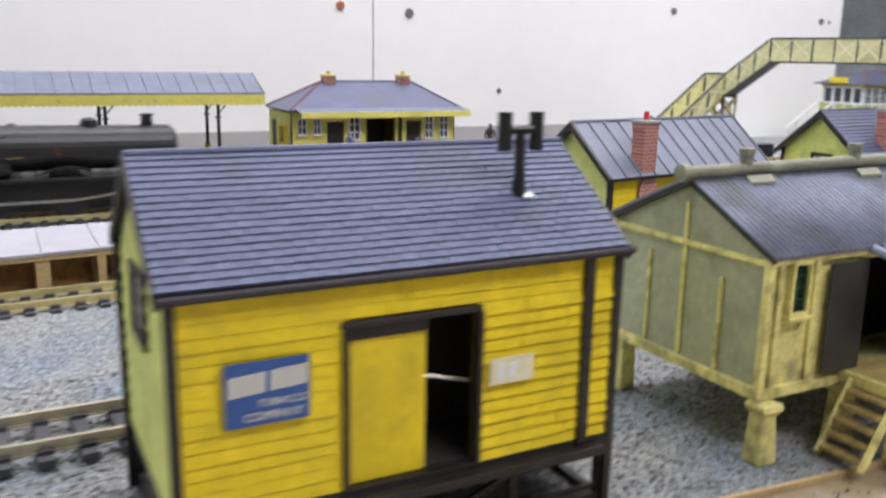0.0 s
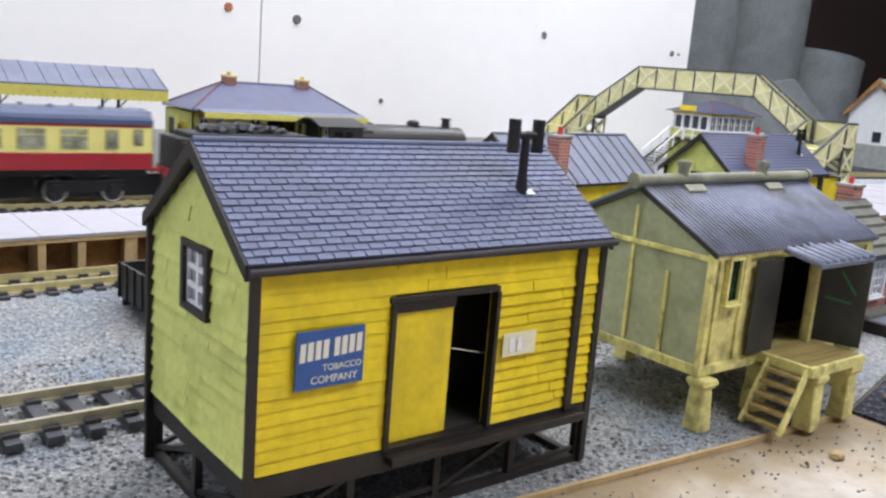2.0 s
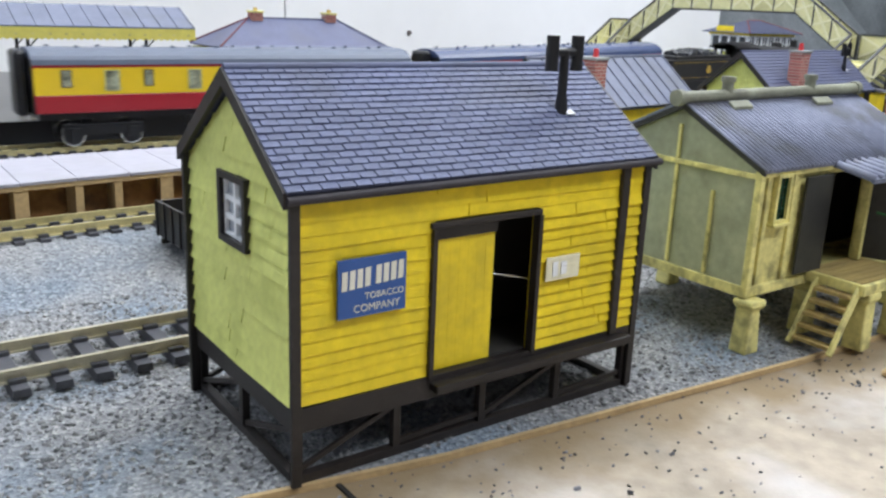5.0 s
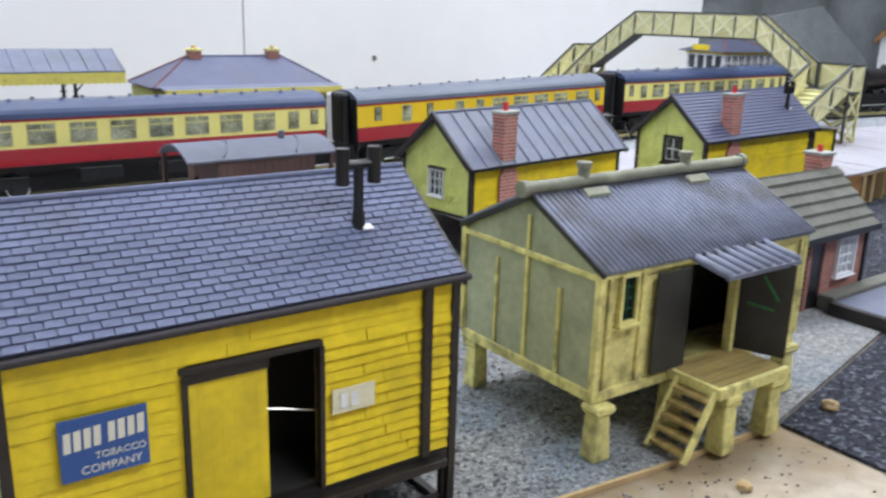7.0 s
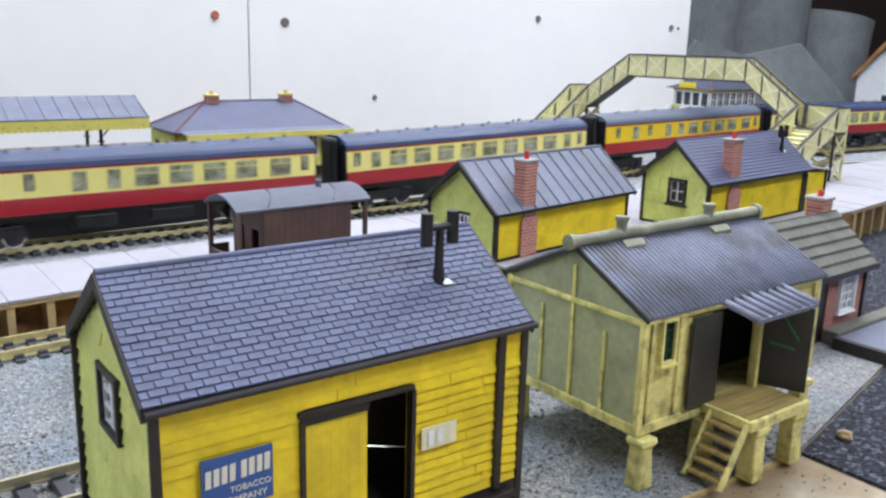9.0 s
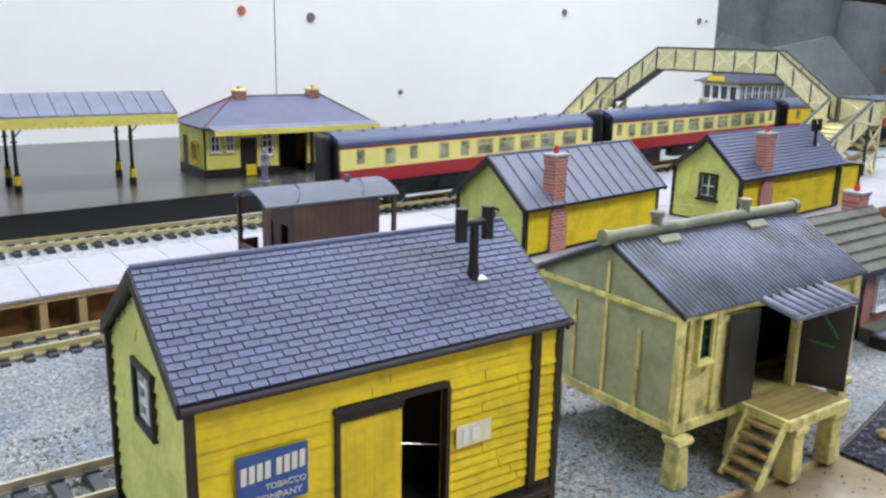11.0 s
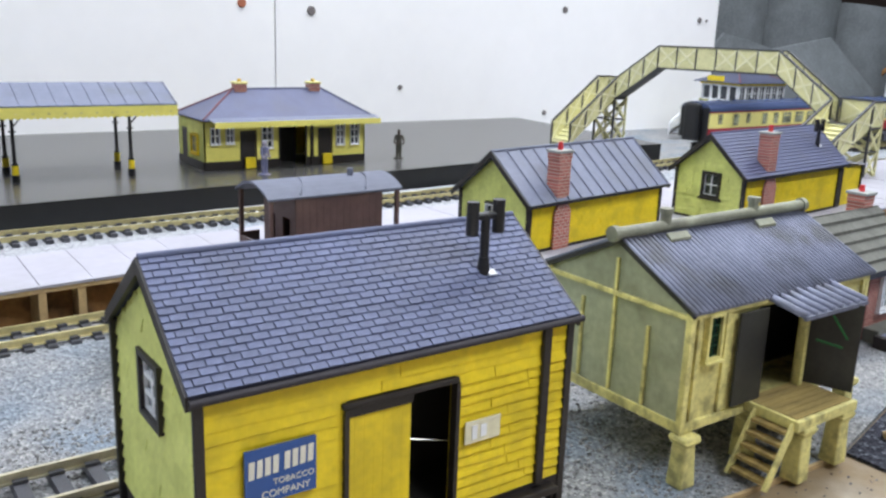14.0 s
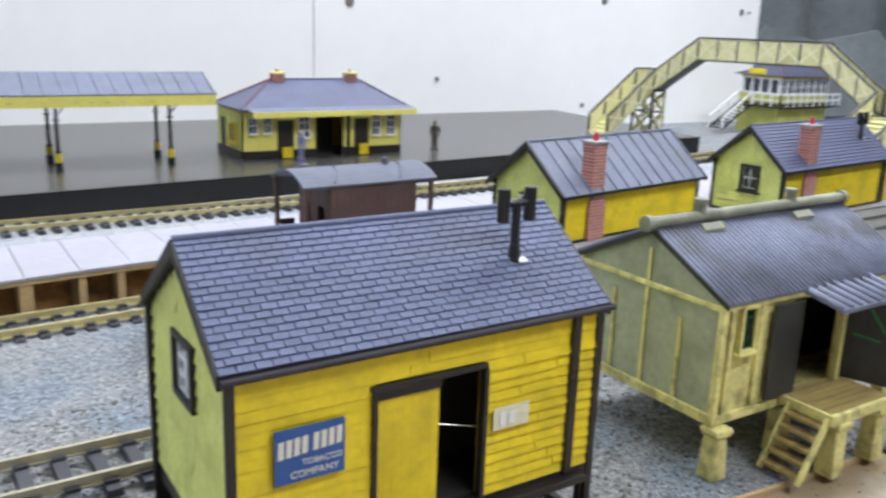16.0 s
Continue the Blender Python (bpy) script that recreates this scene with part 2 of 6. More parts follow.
POT = mat("red_chimney_pot", (0.66, 0.04, 0.05), 0.5)
CONCRETE = mat("grey_chimney_cap", (0.33, 0.34, 0.32), 0.7)
COACH_CREAM = mat("cream_coach_paint", (0.86, 0.78, 0.26), 0.3, var=0.03, coat=0.3)
COACH_YELLOW = mat("deeper_yellow_coach_paint", (0.84, 0.58, 0.02), 0.3, var=0.03, coat=0.3)
COACH_RED = mat("crimson_coach_paint", (0.36, 0.012, 0.022), 0.3, var=0.04, coat=0.3)
COACH_ROOF_B = mat("blue_grey_coach_roof", (0.055, 0.075, 0.15), 0.26, var=0.05)
COACH_ROOF_G = mat("grey_coach_roof", (0.105, 0.125, 0.175), 0.4, var=0.06)
PANE = mat("dim_coach_window", (0.27, 0.28, 0.20), 0.08, var=0.75, scale=110, bump=0)
PALE_PANE = mat("pale_window_glazing", (0.42, 0.45, 0.5), 0.12, var=0.2, bump=0)
DARK_PANE = mat("dark_window_glazing", (0.03, 0.035, 0.045), 0.06, bump=0)
LOCO = mat("satin_black_engine_paint", (0.011, 0.010, 0.011), 0.5, var=0.2, coat=0.1)
LINING = mat("gold_lining", (0.55, 0.36, 0.05), 0.4)
BUFFER_RED = mat("red_buffer_beam", (0.6, 0.03, 0.03), 0.4)
STEEL = mat("bright_wheel_tyre", (0.6, 0.58, 0.54), 0.25, metal=0.9)
VANBROWN = mat("brown_van_paint", (0.10, 0.055, 0.05), 0.55, var=0.15, scale=60, dirt=(0.2, 0.12, 0.10), dirt_amt=0.35)
VANROOF = mat("grey_van_roof", (0.12, 0.13, 0.175), 0.65, var=0.08)
FBCREAM = mat("cream_footbridge_lattice", (0.70, 0.67, 0.36), 0.55, var=0.1, scale=80, dirt=(0.4, 0.36, 0.14), dirt_amt=0.5)
FBBAR = mat("pale_lattice_bar", (0.78, 0.75, 0.50), 0.5, var=0.08)
FBDARK = mat("dark_footbridge_rail", (0.06, 0.06, 0.062), 0.5)
MOSSROOF = mat("grey_green_tile", (0.145, 0.145, 0.125), 0.8, var=0.2, scale=50, island=0.15, dirt=(0.085, 0.085, 0.065), dirt_amt=0.5)
FIG_BLUE = mat("dull_blue_figure_paint", (0.16, 0.17, 0.28), 0.6, dirt=(0.55, 0.45, 0.40), dirt_amt=0.7, dscale=160)
FIG_DARK = mat("dark_olive_figure_paint", (0.06, 0.06, 0.05), 0.6, dirt=(0.16, 0.10, 0.08), dirt_amt=0.6, dscale=160)
TEAL = mat("teal_card", (0.12, 0.33, 0.30), 0.6)
DARKROOM = mat("dark_backing_board", (0.03, 0.017, 0.014), 0.9)
# greys for the unseen walls and ceiling, kept low to limit bounced light
ROOMWALL = mat("low_bounce_wall_grey", (0.18, 0.18, 0.19), 0.9, bump=0)
CEILING = mat("low_bounce_ceiling_grey", (0.55, 0.55, 0.56), 0.9, bump=0)


# ---- mesh helpers ----
def box(bm, x0, x1, y0, y1, z0, z1, m=None):
    vs = [bm.verts.new((x, y, z)) for z in (z0, z1) for x, y in ((x0, y0), (x1, y0), (x1, y1), (x0, y1))]
    if m is not None:
        for v in vs:
            v.co = m @ v.co
    for f in ((3, 2, 1, 0), (4, 5, 6, 7), (0, 1, 5, 4), (1, 2, 6, 5), (2, 3, 7, 6), (3, 0, 4, 7)):
        bm.faces.new([vs[i] for i in f])
    return vs


def prism(bm, loop, way, m=None):
    """A loop of points pushed along way."""
    way = Vector(way)
    a = [bm.verts.new(Vector(p)) for p in loop]
    b = [bm.verts.new(Vector(p) + way) for p in loop]
    if m is not None:
        for v in a + b:
            v.co = m @ v.co
    n = len(loop)
    fs = [bm.faces.new(a), bm.faces.new(list(reversed(b)))]
    for i in range(n):
        fs.append(bm.faces.new((a[i], b[i], b[(i + 1) % n], a[(i + 1) % n])))
    bmesh.ops.recalc_face_normals(bm, faces=fs)


def rod(bm, p, q, r, n=10, r2=None):
    p, q = Vector(p), Vector(q)
    d = (q - p)
    u = d.orthogonal().normalized()
    w = d.normalized().cross(u)
    r2 = r if r2 is None else r2
    ra = [bm.verts.new(p + (u * math.cos(2 * math.pi * i / n) + w * math.sin(2 * math.pi * i / n)) * r) for i in range(n)]
    rb = [bm.verts.new(q + (u * math.cos(2 * math.pi * i / n) + w * math.sin(2 * math.pi * i / n)) * r2) for i in range(n)]
    fs = [bm.faces.new(list(reversed(ra))), bm.faces.new(rb)]
    for i in range(n):
        fs.append(bm.faces.new((ra[i], ra[(i + 1) % n], rb[(i + 1) % n], rb[i])))
    bmesh.ops.recalc_face_normals(bm, faces=fs)


def beam(bm, p, q, w, h):
    """A bar of width w (sideways) and height h from p to q."""
    p, q = Vector(p), Vector(q)
    d = (q - p).normalized()
    side = d.cross(Vector((0, 0, 1)))
    side = side.normalized() if side.length > 1e-4 else Vector((1, 0, 0))
    up = side.cross(d).normalized()
    loop = [p + side * (a * w / 2) + up * (b * h / 2) for a, b in ((-1, -1), (1, -1), (1, 1), (-1, 1))]
    prism(bm, loop, q - p)


def mesh_of(name, bm, material, smooth=False):
    me = bpy.data.meshes.new(name)
    bm.to_mesh(me)
    bm.free()
    me.materials.append(material)
    if smooth:
        for p in me.polygons:
            p.use_smooth = True
    return me


def part(name, bm, material, parent=None, label="", m=None, bevel=0.0, smooth=False, kind=""):
    ob = new(name, mesh_of(name, bm, material, smooth))
    if parent is not None:
        ob.parent = parent
    if m is not None:
        ob.matrix_basis = m
    if bevel:
        mod = ob.modifiers.new("bevel", "BEVEL")
        mod.width, mod.segments, mod.limit_method = bevel, 2, "ANGLE"
    if label or kind:
        tagged(ob, label=label, kind=kind)
    return ob


def boxpart(name, dims, material, parent=None, label="", bevel=0.0, m=None):
    bm = bmesh.new()
    box(bm, *dims)
    return part(name, bm, material, parent, label, m, bevel)


def thing(name, m, label, category, group=""):
    ob = new(name)
    ob.empty_display_size = 0.01
    ob.matrix_basis = m
    return tagged(ob, label=label, category=category, group=group)


def shared(name, me, parent, m):
    ob = new(name, me)
    ob.parent = parent
    ob.matrix_basis = m
    return ob


def structure(name, bm, material, bevel=0.0):
    return tagged(part(name, bm, material, None, "", None, bevel), kind="structure")


# ---- the large structure: layout board, scatter, platforms, wall ----
MAIN = (0.503, 0.022)      # main line: y at x = 0, slope, until it bends
SIDING = (0.3405, 0.06)
NEAR = (0.2300, 0.02)


def main_y(x):
    return MAIN[0] + MAIN[1] * x + 0.004 * (1 - math.exp(-(max(0.0, x - 0.40) / 0.2) ** 2)) - 0.25 * max(0.0, x - 0.75) ** 2


def main_rise(x):
    """How far the main line has climbed at x."""
    k = min(1.0, max(0.0, (x - 0.28) / 0.40))
    return 0.0085 * k * k * (3 - 2 * k)


def main_pose(x, z=0.014, half=0.082):
    """A vehicle whose two bogies stand on the line at x - half and x + half."""
    ya, yb = main_y(x - half), main_y(x + half)
    za, zb = main_rise(x - half), main_rise(x + half)
    return pose(x, (ya + yb) / 2, z + (za + zb) / 2, 0, -math.degrees(math.atan2(zb - za, 2 * half)), math.degrees(math.atan2(yb - ya, 2 * half)))


def sheet(name, loop, z0, z1, material):
    bm = bmesh.new()
    prism(bm, [(x, y, z0) for x, y in loop], (0, 0, z1 - z0))
    return structure(name, bm, material)


sheet("layout_board", [(-1.2, -0.6), (2.6, -0.6), (2.6, 1.23), (-1.2, 1.23)], -0.02, -0.0015, BOARD)
sheet("ground", [(-1.2, 0.165), (0.0139, 0.1475), (0.058, 0.1405), (0.18, 0.131), (0.2324, 0.129), (0.3456, 0.1563), (0.3575, 0.1976), (0.42, 0.29), (0.6, 0.33), (1.1, 0.36), (1.1, 0.89), (-1.2, 0.89)], -0.0014, 0.0, BALLAST)
EDGE = [(-0.3, 0.1522), (0.0139, 0.1475), (0.058, 0.1405), (0.18, 0.131), (0.2324, 0.129)]
for (xa, ya), (xb, yb) in zip(EDGE, EDGE[1:]):
    bm = bmesh.new()
    beam(bm, (xa, ya - 0.0006, -0.0006), (xb, yb - 0.0006, -0.0006), 0.0011, 0.0016)
    structure("trim_cork_underlay", bm, PLYPOST)
sheet("road", [(0.2345, 0.1285), (0.2345, -0.55), (2.55, -0.55), (2.55, 0.888), (1.105, 0.888), (1.105, 0.362), (0.6, 0.328), (0.424, 0.288), (0.361, 0.196), (0.348, 0.1555)], -0.0013, -0.0002, ASPHALT)
sheet("ground_trackbed", [(-1.1, 0.385), (0.0, 0.43), (0.6, 0.44), (1.15, 0.36), (1.5, 0.20), (1.62, 0.33), (1.2, 0.53), (0.66, 0.572), (0.3, 0.5505), (0.0416, 0.534), (-1.1, 0.4515)], 0.0002, 0.0085, BALLAST_MAIN)
bm = bmesh.new()
rows = []
for k in range(41):
    x = 0.28 + k * 1.17 / 40
    yc, zt = main_y(x), 0.0086 + main_rise(x)
    rows.append([bm.verts.new(p) for p in ((x, yc - 0.040, 0.0086), (x, yc - 0.022, zt), (x, yc + 0.022, zt), (x, yc + 0.032, 0.0086))])
for a, b in zip(rows, rows[1:]):
    for k in range(3):
        bm.faces.new((a[k], b[k], b[k + 1], a[k + 1]))
structure("ground_embankment", bm, BALLAST_MAIN)
bm = bmesh.new()
low = [bm.verts.new(p) for p in ((-0.5, 0.250, 0.0002), (0.25, 0.290, 0.0002), (0.25, 0.379, 0.0002), (-0.5, 0.328, 0.0002))]
top = [bm.verts.new(p) for p in ((-0.5, 0.296, 0.0076), (0.25, 0.339, 0.0076), (0.25, 0.378, 0.0076), (-0.5, 0.327, 0.0076))]
bm.faces.new(low[::-1])
bm.faces.new(top)
for k in range(4):
    bm.faces.new((low[k], low[(k + 1) % 4], top[(k + 1) % 4], top[k]))
structure("ground_siding_bed", bm, BALLAST)
sheet("platform", [(-1.1, 0.452), (0.0416, 0.5345), (0.1873, 0.5455), (0.3161, 0.5555), (0.405, 0.5645), (0.643, 0.5985), (0.678, 0.5985), (0.70, 0.862), (-1.1, 0.862)], 0.0, 0.0228, PLATFACE)
sheet("platform_surface", [(-1.1, 0.4515), (0.0416, 0.5338), (0.1873, 0.5448), (0.3161, 0.5548), (0.405, 0.5638), (0.643, 0.5978), (0.6785, 0.5978), (0.702, 0.862), (-1.1, 0.862)], 0.0229, 0.0236, PLATFORM)
# pale grey slab in front of the brick hut, with a dark kerb
sheet("pavement", [(0.3450, 0.05), (0.9, 0.05), (0.9, 0.200), (0.3437, 0.1785)], 0.0, 0.0048, LEAD)
sheet("kerb", [(0.3412, 0.05), (0.3448, 0.05), (0.3434, 0.1785), (0.3398, 0.1785)], 0.0, 0.0054, DARK_TRIM)

# wall of painted board with two vertical joints and screw heads
bm = bmesh.new()
box(bm, -1.3, 0.3632, 0.862, 0.885, -0.02, 1.4)
structure("wall_north", bm, WALL)
bm = bmesh.new()
box(bm, 0.3648, 1.085, 0.862, 0.885, -0.02, 1.4)
structure("wall_north_panel", bm, WALL)
bm = bmesh.new()
box(bm, 0.355, 0.372, 0.8855, 0.889, -0.02, 1.4)
structure("wall_joint_backing", bm, DARK_TRIM)
bm = bmesh.new()
box(bm, 1.086, 2.7, 1.24, 1.26, -0.02, 1.4)
structure("wall_dark_backing", bm, DARKROOM)
# added walls and ceiling out of view, closing the room and deepening shade
for nm, dims in (("wall_south", (-1.3, 2.7, -0.95, -0.93, -0.02, 1.4)), ("wall_west", (-1.32, -1.3, -0.95, 0.89, -0.02, 1.4)), ("wall_east", (2.7, 2.72, -0.95, 1.26, -0.02, 1.4))):
    bm = bmesh.new()
    box(bm, *dims)
    structure(nm, bm, ROOMWALL)
bm = bmesh.new()
box(bm, -1.32, 2.72, -0.95, 1.26, 1.4, 1.42)
structure("ceiling", bm, CEILING)

for x, z, r, mm in ((0.4060, 0.1455, 0.0052, WALLHOLE), (0.7735, 0.162, 0.0045, WALLHOLE), (1.044, 0.1585, 0.0045, WALLHOLE), (0.5205, 0.0637, 0.0030, WALLHOLE), (0.3275, 0.150, 0.0048, RUST), (1.06, 0.158, 0.0022, WALLHOLE), (0.748, 0.029, 0.0035, WALLHOLE)):
    bm = bmesh.new()
    rod(bm, (0, 0, 0), (0, -0.0016, 0), r, 16, r * 0.85)
    tagged(part("screw_head", bm, mm, None, "", pose(x, 0.862, z)), "dark filled screw head in the white wall", "screw", "screws in the wall")


# ---- track ----
def track(name, line, x0, x1, z_rail, gauge, label, rail_mat, pitch, group=""):
    """Two rails on separate sleepers; the sleepers near the camera are parts, the rest one mesh."""
    a, b = line
    ang = math.degrees(math.atan(b))
    root = thing(name, pose(0, a, 0, 0, 0, ang), label, "track", group)
    h = 0.0032
    for side in (-1, 1):
        bm = bmesh.new()
        y = side * gauge / 2
        box(bm, x0, x1, y - 0.0006, y + 0.0006, z_rail - 0.0013, z_rail)
        box(bm, x0, x1, y - 0.0004, y + 0.0004, z_rail - 0.0027, z_rail - 0.0013)
        box(bm, x0, x1, y - 0.0012, y + 0.0012, z_rail - h, z_rail - 0.0027)
        part("rail", bm, rail_mat, root)
    bm = bmesh.new()
    hw, hl = pitch * 0.23, gauge * 0.80
    zt = z_rail - h
    prism(bm, [(-hw, -hl, zt - 0.0022), (hw, -hl, zt - 0.0022), (hw * 0.85, -hl, zt), (-hw * 0.85, -hl, zt)], (0, 2 * hl, 0))
    for s in (-1, 1):
        box(bm, -hw * 0.9, hw * 0.9, s * gauge / 2 - 0.0022, s * gauge / 2 + 0.0022, zt, zt + 0.0011)
    me = mesh_of("sleeper", bm, SLEEPER)
    n = int((x1 - x0) / pitch)
    far = bmesh.new()
    for i in range(n):
        x = x0 + (i + 0.5) * pitch
        if -0.15 < x < 0.75:
            shared("sleeper", me, root, pose(x, 0, 0, 0, 0, random.uniform(-1, 1)))
        else:
            box(far, x - hw, x + hw, -hl, hl, zt - 0.0022, zt)
    if len(far.verts):
        part("far_sleepers", far, SLEEPER, root, kind="stuff")
    else:
        far.free()
    return root


track("near_track", NEAR, -0.5, 0.075, 0.0062, 0.0195, "nickel rails on chunky black plastic sleepers", RAIL, 0.0098)
track("siding_track", SIDING, -0.5, 0.245, 0.012, 0.0165, "yellowed nickel siding rails on black plastic sleepers", RAIL_BRASSY, 0.0085)


def main_track(name, f, x0, x1, z_rail, gauge, label, rail_mat, pitch, rise):
    """The same in short straight lengths along a bending line."""
    root = thing(name, pose(0, 0, 0), label, "track")
    n = 60
    xs = [x0 + (x1 - x0) * i / n for i in range(n + 1)]
    for side in (-1, 1):
        bm = bmesh.new()
        for a, b in zip(xs, xs[1:]):
            p, q = Vector((a, f(a) + side * gauge / 2, z_rail + rise(a))), Vector((b, f(b) + side * gauge / 2, z_rail + rise(b)))
            beam(bm, p - Vector((0, 0, 0.0006)), q - Vector((0, 0, 0.0006)), 0.0010, 0.0011)
            beam(bm, p - Vector((0, 0, 0.0021)), q - Vector((0, 0, 0.0021)), 0.0006, 0.0020)
        part("rail", bm, rail_mat, root)
    bm = bmesh.new()
    hw, hl, zt = pitch * 0.22, gauge * 0.80, z_rail - 0.0031
    box(bm, -hw, hw, -hl, hl, zt - 0.0022, zt)
    for s in (-1, 1):
        box(bm, -hw * 0.9, hw * 0.9, s * gauge / 2 - 0.0022, s * gauge / 2 + 0.0022, zt, zt + 0.0011)
    me = mesh_of("sleeper", bm, SLEEPER)
    far = bmesh.new()
    x = x0
    while x < x1:
        ang = math.degrees(math.atan2(f(x + 0.005) - f(x - 0.005), 0.01))
        m = pose(x, f(x), rise(x), 0, 0, ang + random.uniform(-1, 1))
        if -0.1 < x < 0.9:
            shared("sleeper", me, root, m)
        else:
            box(far, -hw, hw, -hl, hl, zt - 0.0022, zt, m)
        x += pitch
    part("far_sleepers", far, SLEEPER, root, kind="stuff")
    return root


main_track("main_track", main_y, -1.0, 1.45, 0.014, 0.0165, "yellowed nickel main line rails on black sleepers", RAIL_BRASSY, 0.0085, main_rise)
main_track("second_track", lambda x: main_y(x) - 0.048 - 0.05 * max(0.0, x - 0.9), 0.70, 1.40, 0.0125, 0.0165, "nickel rails on black sleepers in pale ballast", RAIL, 0.0085, lambda x: 0.0)


# ---- white card loading platforms with open brown sides ----
def card_platform(loop, front, zt, zb, n, label):
    root = thing("loading_platform", pose(0, 0, 0), label, "platform", "loading platforms")
    (xa, ya), (xb, yb) = front
    xs = [x for x, y in loop]
    x = min(xs)
    count = int((max(xs) - x) / 0.021)
    step = (max(xs) - x) / count

    def edges(xx):
        """Front and back of the top at xx."""
        cut = []
        for (ax_, ay_), (bx_, by_) in zip(loop, loop[1:] + loop[:1]):
            if abs(ax_ - bx_) > 1e-6 and min(ax_, bx_) - 1e-6 <= xx <= max(ax_, bx_) + 1e-6:
                cut.append(ay_ + (by_ - ay_) * (xx - ax_) / (bx_ - ax_))
        return min(cut), max(cut)

    for i in range(count):
        a, b = x + i * step, x + (i + 1) * step - 0.0003
        (f0, b0), (f1, b1) = edges(a), edges(b)
        bm = bmesh.new()
        dz = random.uniform(-0.00012, 0.00012)
        prism(bm, [(a, f0, zt - 0.0012 + dz), (b, f1, zt - 0.0012 + dz), (b, b1, zt - 0.0012 + dz), (a, b0, zt - 0.0012 + dz)], (0, 0, 0.0012))
        part("top_plank", bm, WHITECARD, root)
    d = Vector((xb - xa, yb - ya, 0))
    inn = Vector((-d.y, d.x, 0)).normalized()
    bm = bmesh.new()
    beam(bm, Vector((xa, ya, zt - 0.0022)) + inn * 0.0012, Vector((xb, yb, zt - 0.0022)) + inn * 0.0012, 0.001, 0.0019)
    part("edge_strip", bm, PLYPOST, root)
    bm = bmesh.new()
    prism(bm, [Vector((xa, ya, 0.0)) + inn * 0.011, Vector((xb, yb, 0.0)) + inn * 0.011, Vector((xb, yb, 0.0)) + inn * 0.0135, Vector((xa, ya, 0.0)) + inn * 0.0135], (0, 0, zt - 0.0013))
    part("back_board", bm, PLY, root)
    for i in range(n):
        p = Vector((xa, ya, 0)) + d * ((i + 0.5 + random.uniform(-0.15, 0.15)) / n)
        bm = bmesh.new()
        wide = 0.0032 if i % 3 else 0.0052
        box(bm, -wide / 2, wide / 2, -0.0045, 0.0045, zb, zt - 0.0013, pose(p.x + inn.x * 0.006, p.y + inn.y * 0.006, 0, 0, 0, math.degrees(math.atan2(d.y, d.x)) + random.uniform(-12, 12)))
        part("support_post", bm, PLYPOST, root)
    return root


card_platform([(-0.6, 0.297), (0.245, 0.377), (0.245, 0.428), (-0.6, 0.36)], ((-0.6, 0.297), (0.245, 0.377)), 0.0245, 0.006, 46, "white card loading platform on brown fibreboard with wood posts")
card_platform([(0.2465, 0.292), (0.56, 0.292), (0.95, 0.345), (0.95, 0.43), (0.2465, 0.428)], ((0.56, 0.292), (0.95, 0.345)), 0.0235, 0.0, 22, "white card platform carrying yellow huts beside the dark yard")
bm = bmesh.new()
box(bm, 0.249, 0.56, 0.2925, 0.300, 0.0002, 0.0222)
part("front_board", bm, PLY, bpy.data.objects["loading_platform.001"])

bm = bmesh.new()
beam(bm, (0.0327, 0.1440, -0.0013), (0.0325, 0.08, -0.0013), 0.0011, 0.0006)
structure("board_joint", bm, INSIDE)


# ---- buildings: shared builders ----
def clapboards(root, name, p0, along, up, normal, length, height, rows, material, holes=(), jitter=0.0002, gable=0.0, relief=0.0011, bold=9.0):
    """Overlapping weatherboards, each row cut at the holes (u0, u1, v0, v1); a row is one or two boards."""
    p0, along, up, normal = (Vector(v) for v in (p0, along, up, normal))
    hrow = height / rows
    for r in range(rows):
        v0, v1 = r * hrow, (r + 1) * hrow
        vm = (v0 + v1) / 2
        spans = [(0.0, length)]
        if gable:
            wall = height - gable
            if v1 > wall:
                cut = max(0.0, (v1 - wall)) / gable * length / 2
                spans = [(min(cut, length / 2 - 0.0006), max(length - cut, length / 2 + 0.0006))]
        for u0, u1, w0, w1 in holes:
            if w0 - hrow * 0.3 < vm < w1 + hrow * 0.3:
                nxt = []
                for a, b in spans:
                    if a < u0:
                        nxt.append((a, min(b, u0)))
                    if b > u1:
                        nxt.append((max(a, u1), b))
                spans = nxt
        cuts = []
        for a, b in spans:
            if b - a > length * 0.35:
                c = a + (b - a) * random.uniform(0.3, 0.7)
                cuts += [(a, c - 0.00012), (c + 0.00012, b)]
            else:
                cuts.append((a, b))
        for a, b in cuts:
            if b - a < 0.0004:
                continue
            j0, j1 = random.uniform(-jitter, jitter), random.uniform(-jitter, jitter)
            bm = bmesh.new()
            top_in, low_out = 0.0003, (relief if a < bold else relief * 1.9) + random.uniform(0, 0.0003)
            prism(bm, [p0 + along * a + up * (v0 + j0) + normal * low_out, p0 + along * b + up * (v0 + j1) + normal * low_out,
                       p0 + along * b + up * (v1 + j1 + 0.0002) + normal * top_in, p0 + along * a + up * (v1 + j0 + 0.0002) + normal * top_in], normal * -0.0006)
            part(name, bm, material, root)


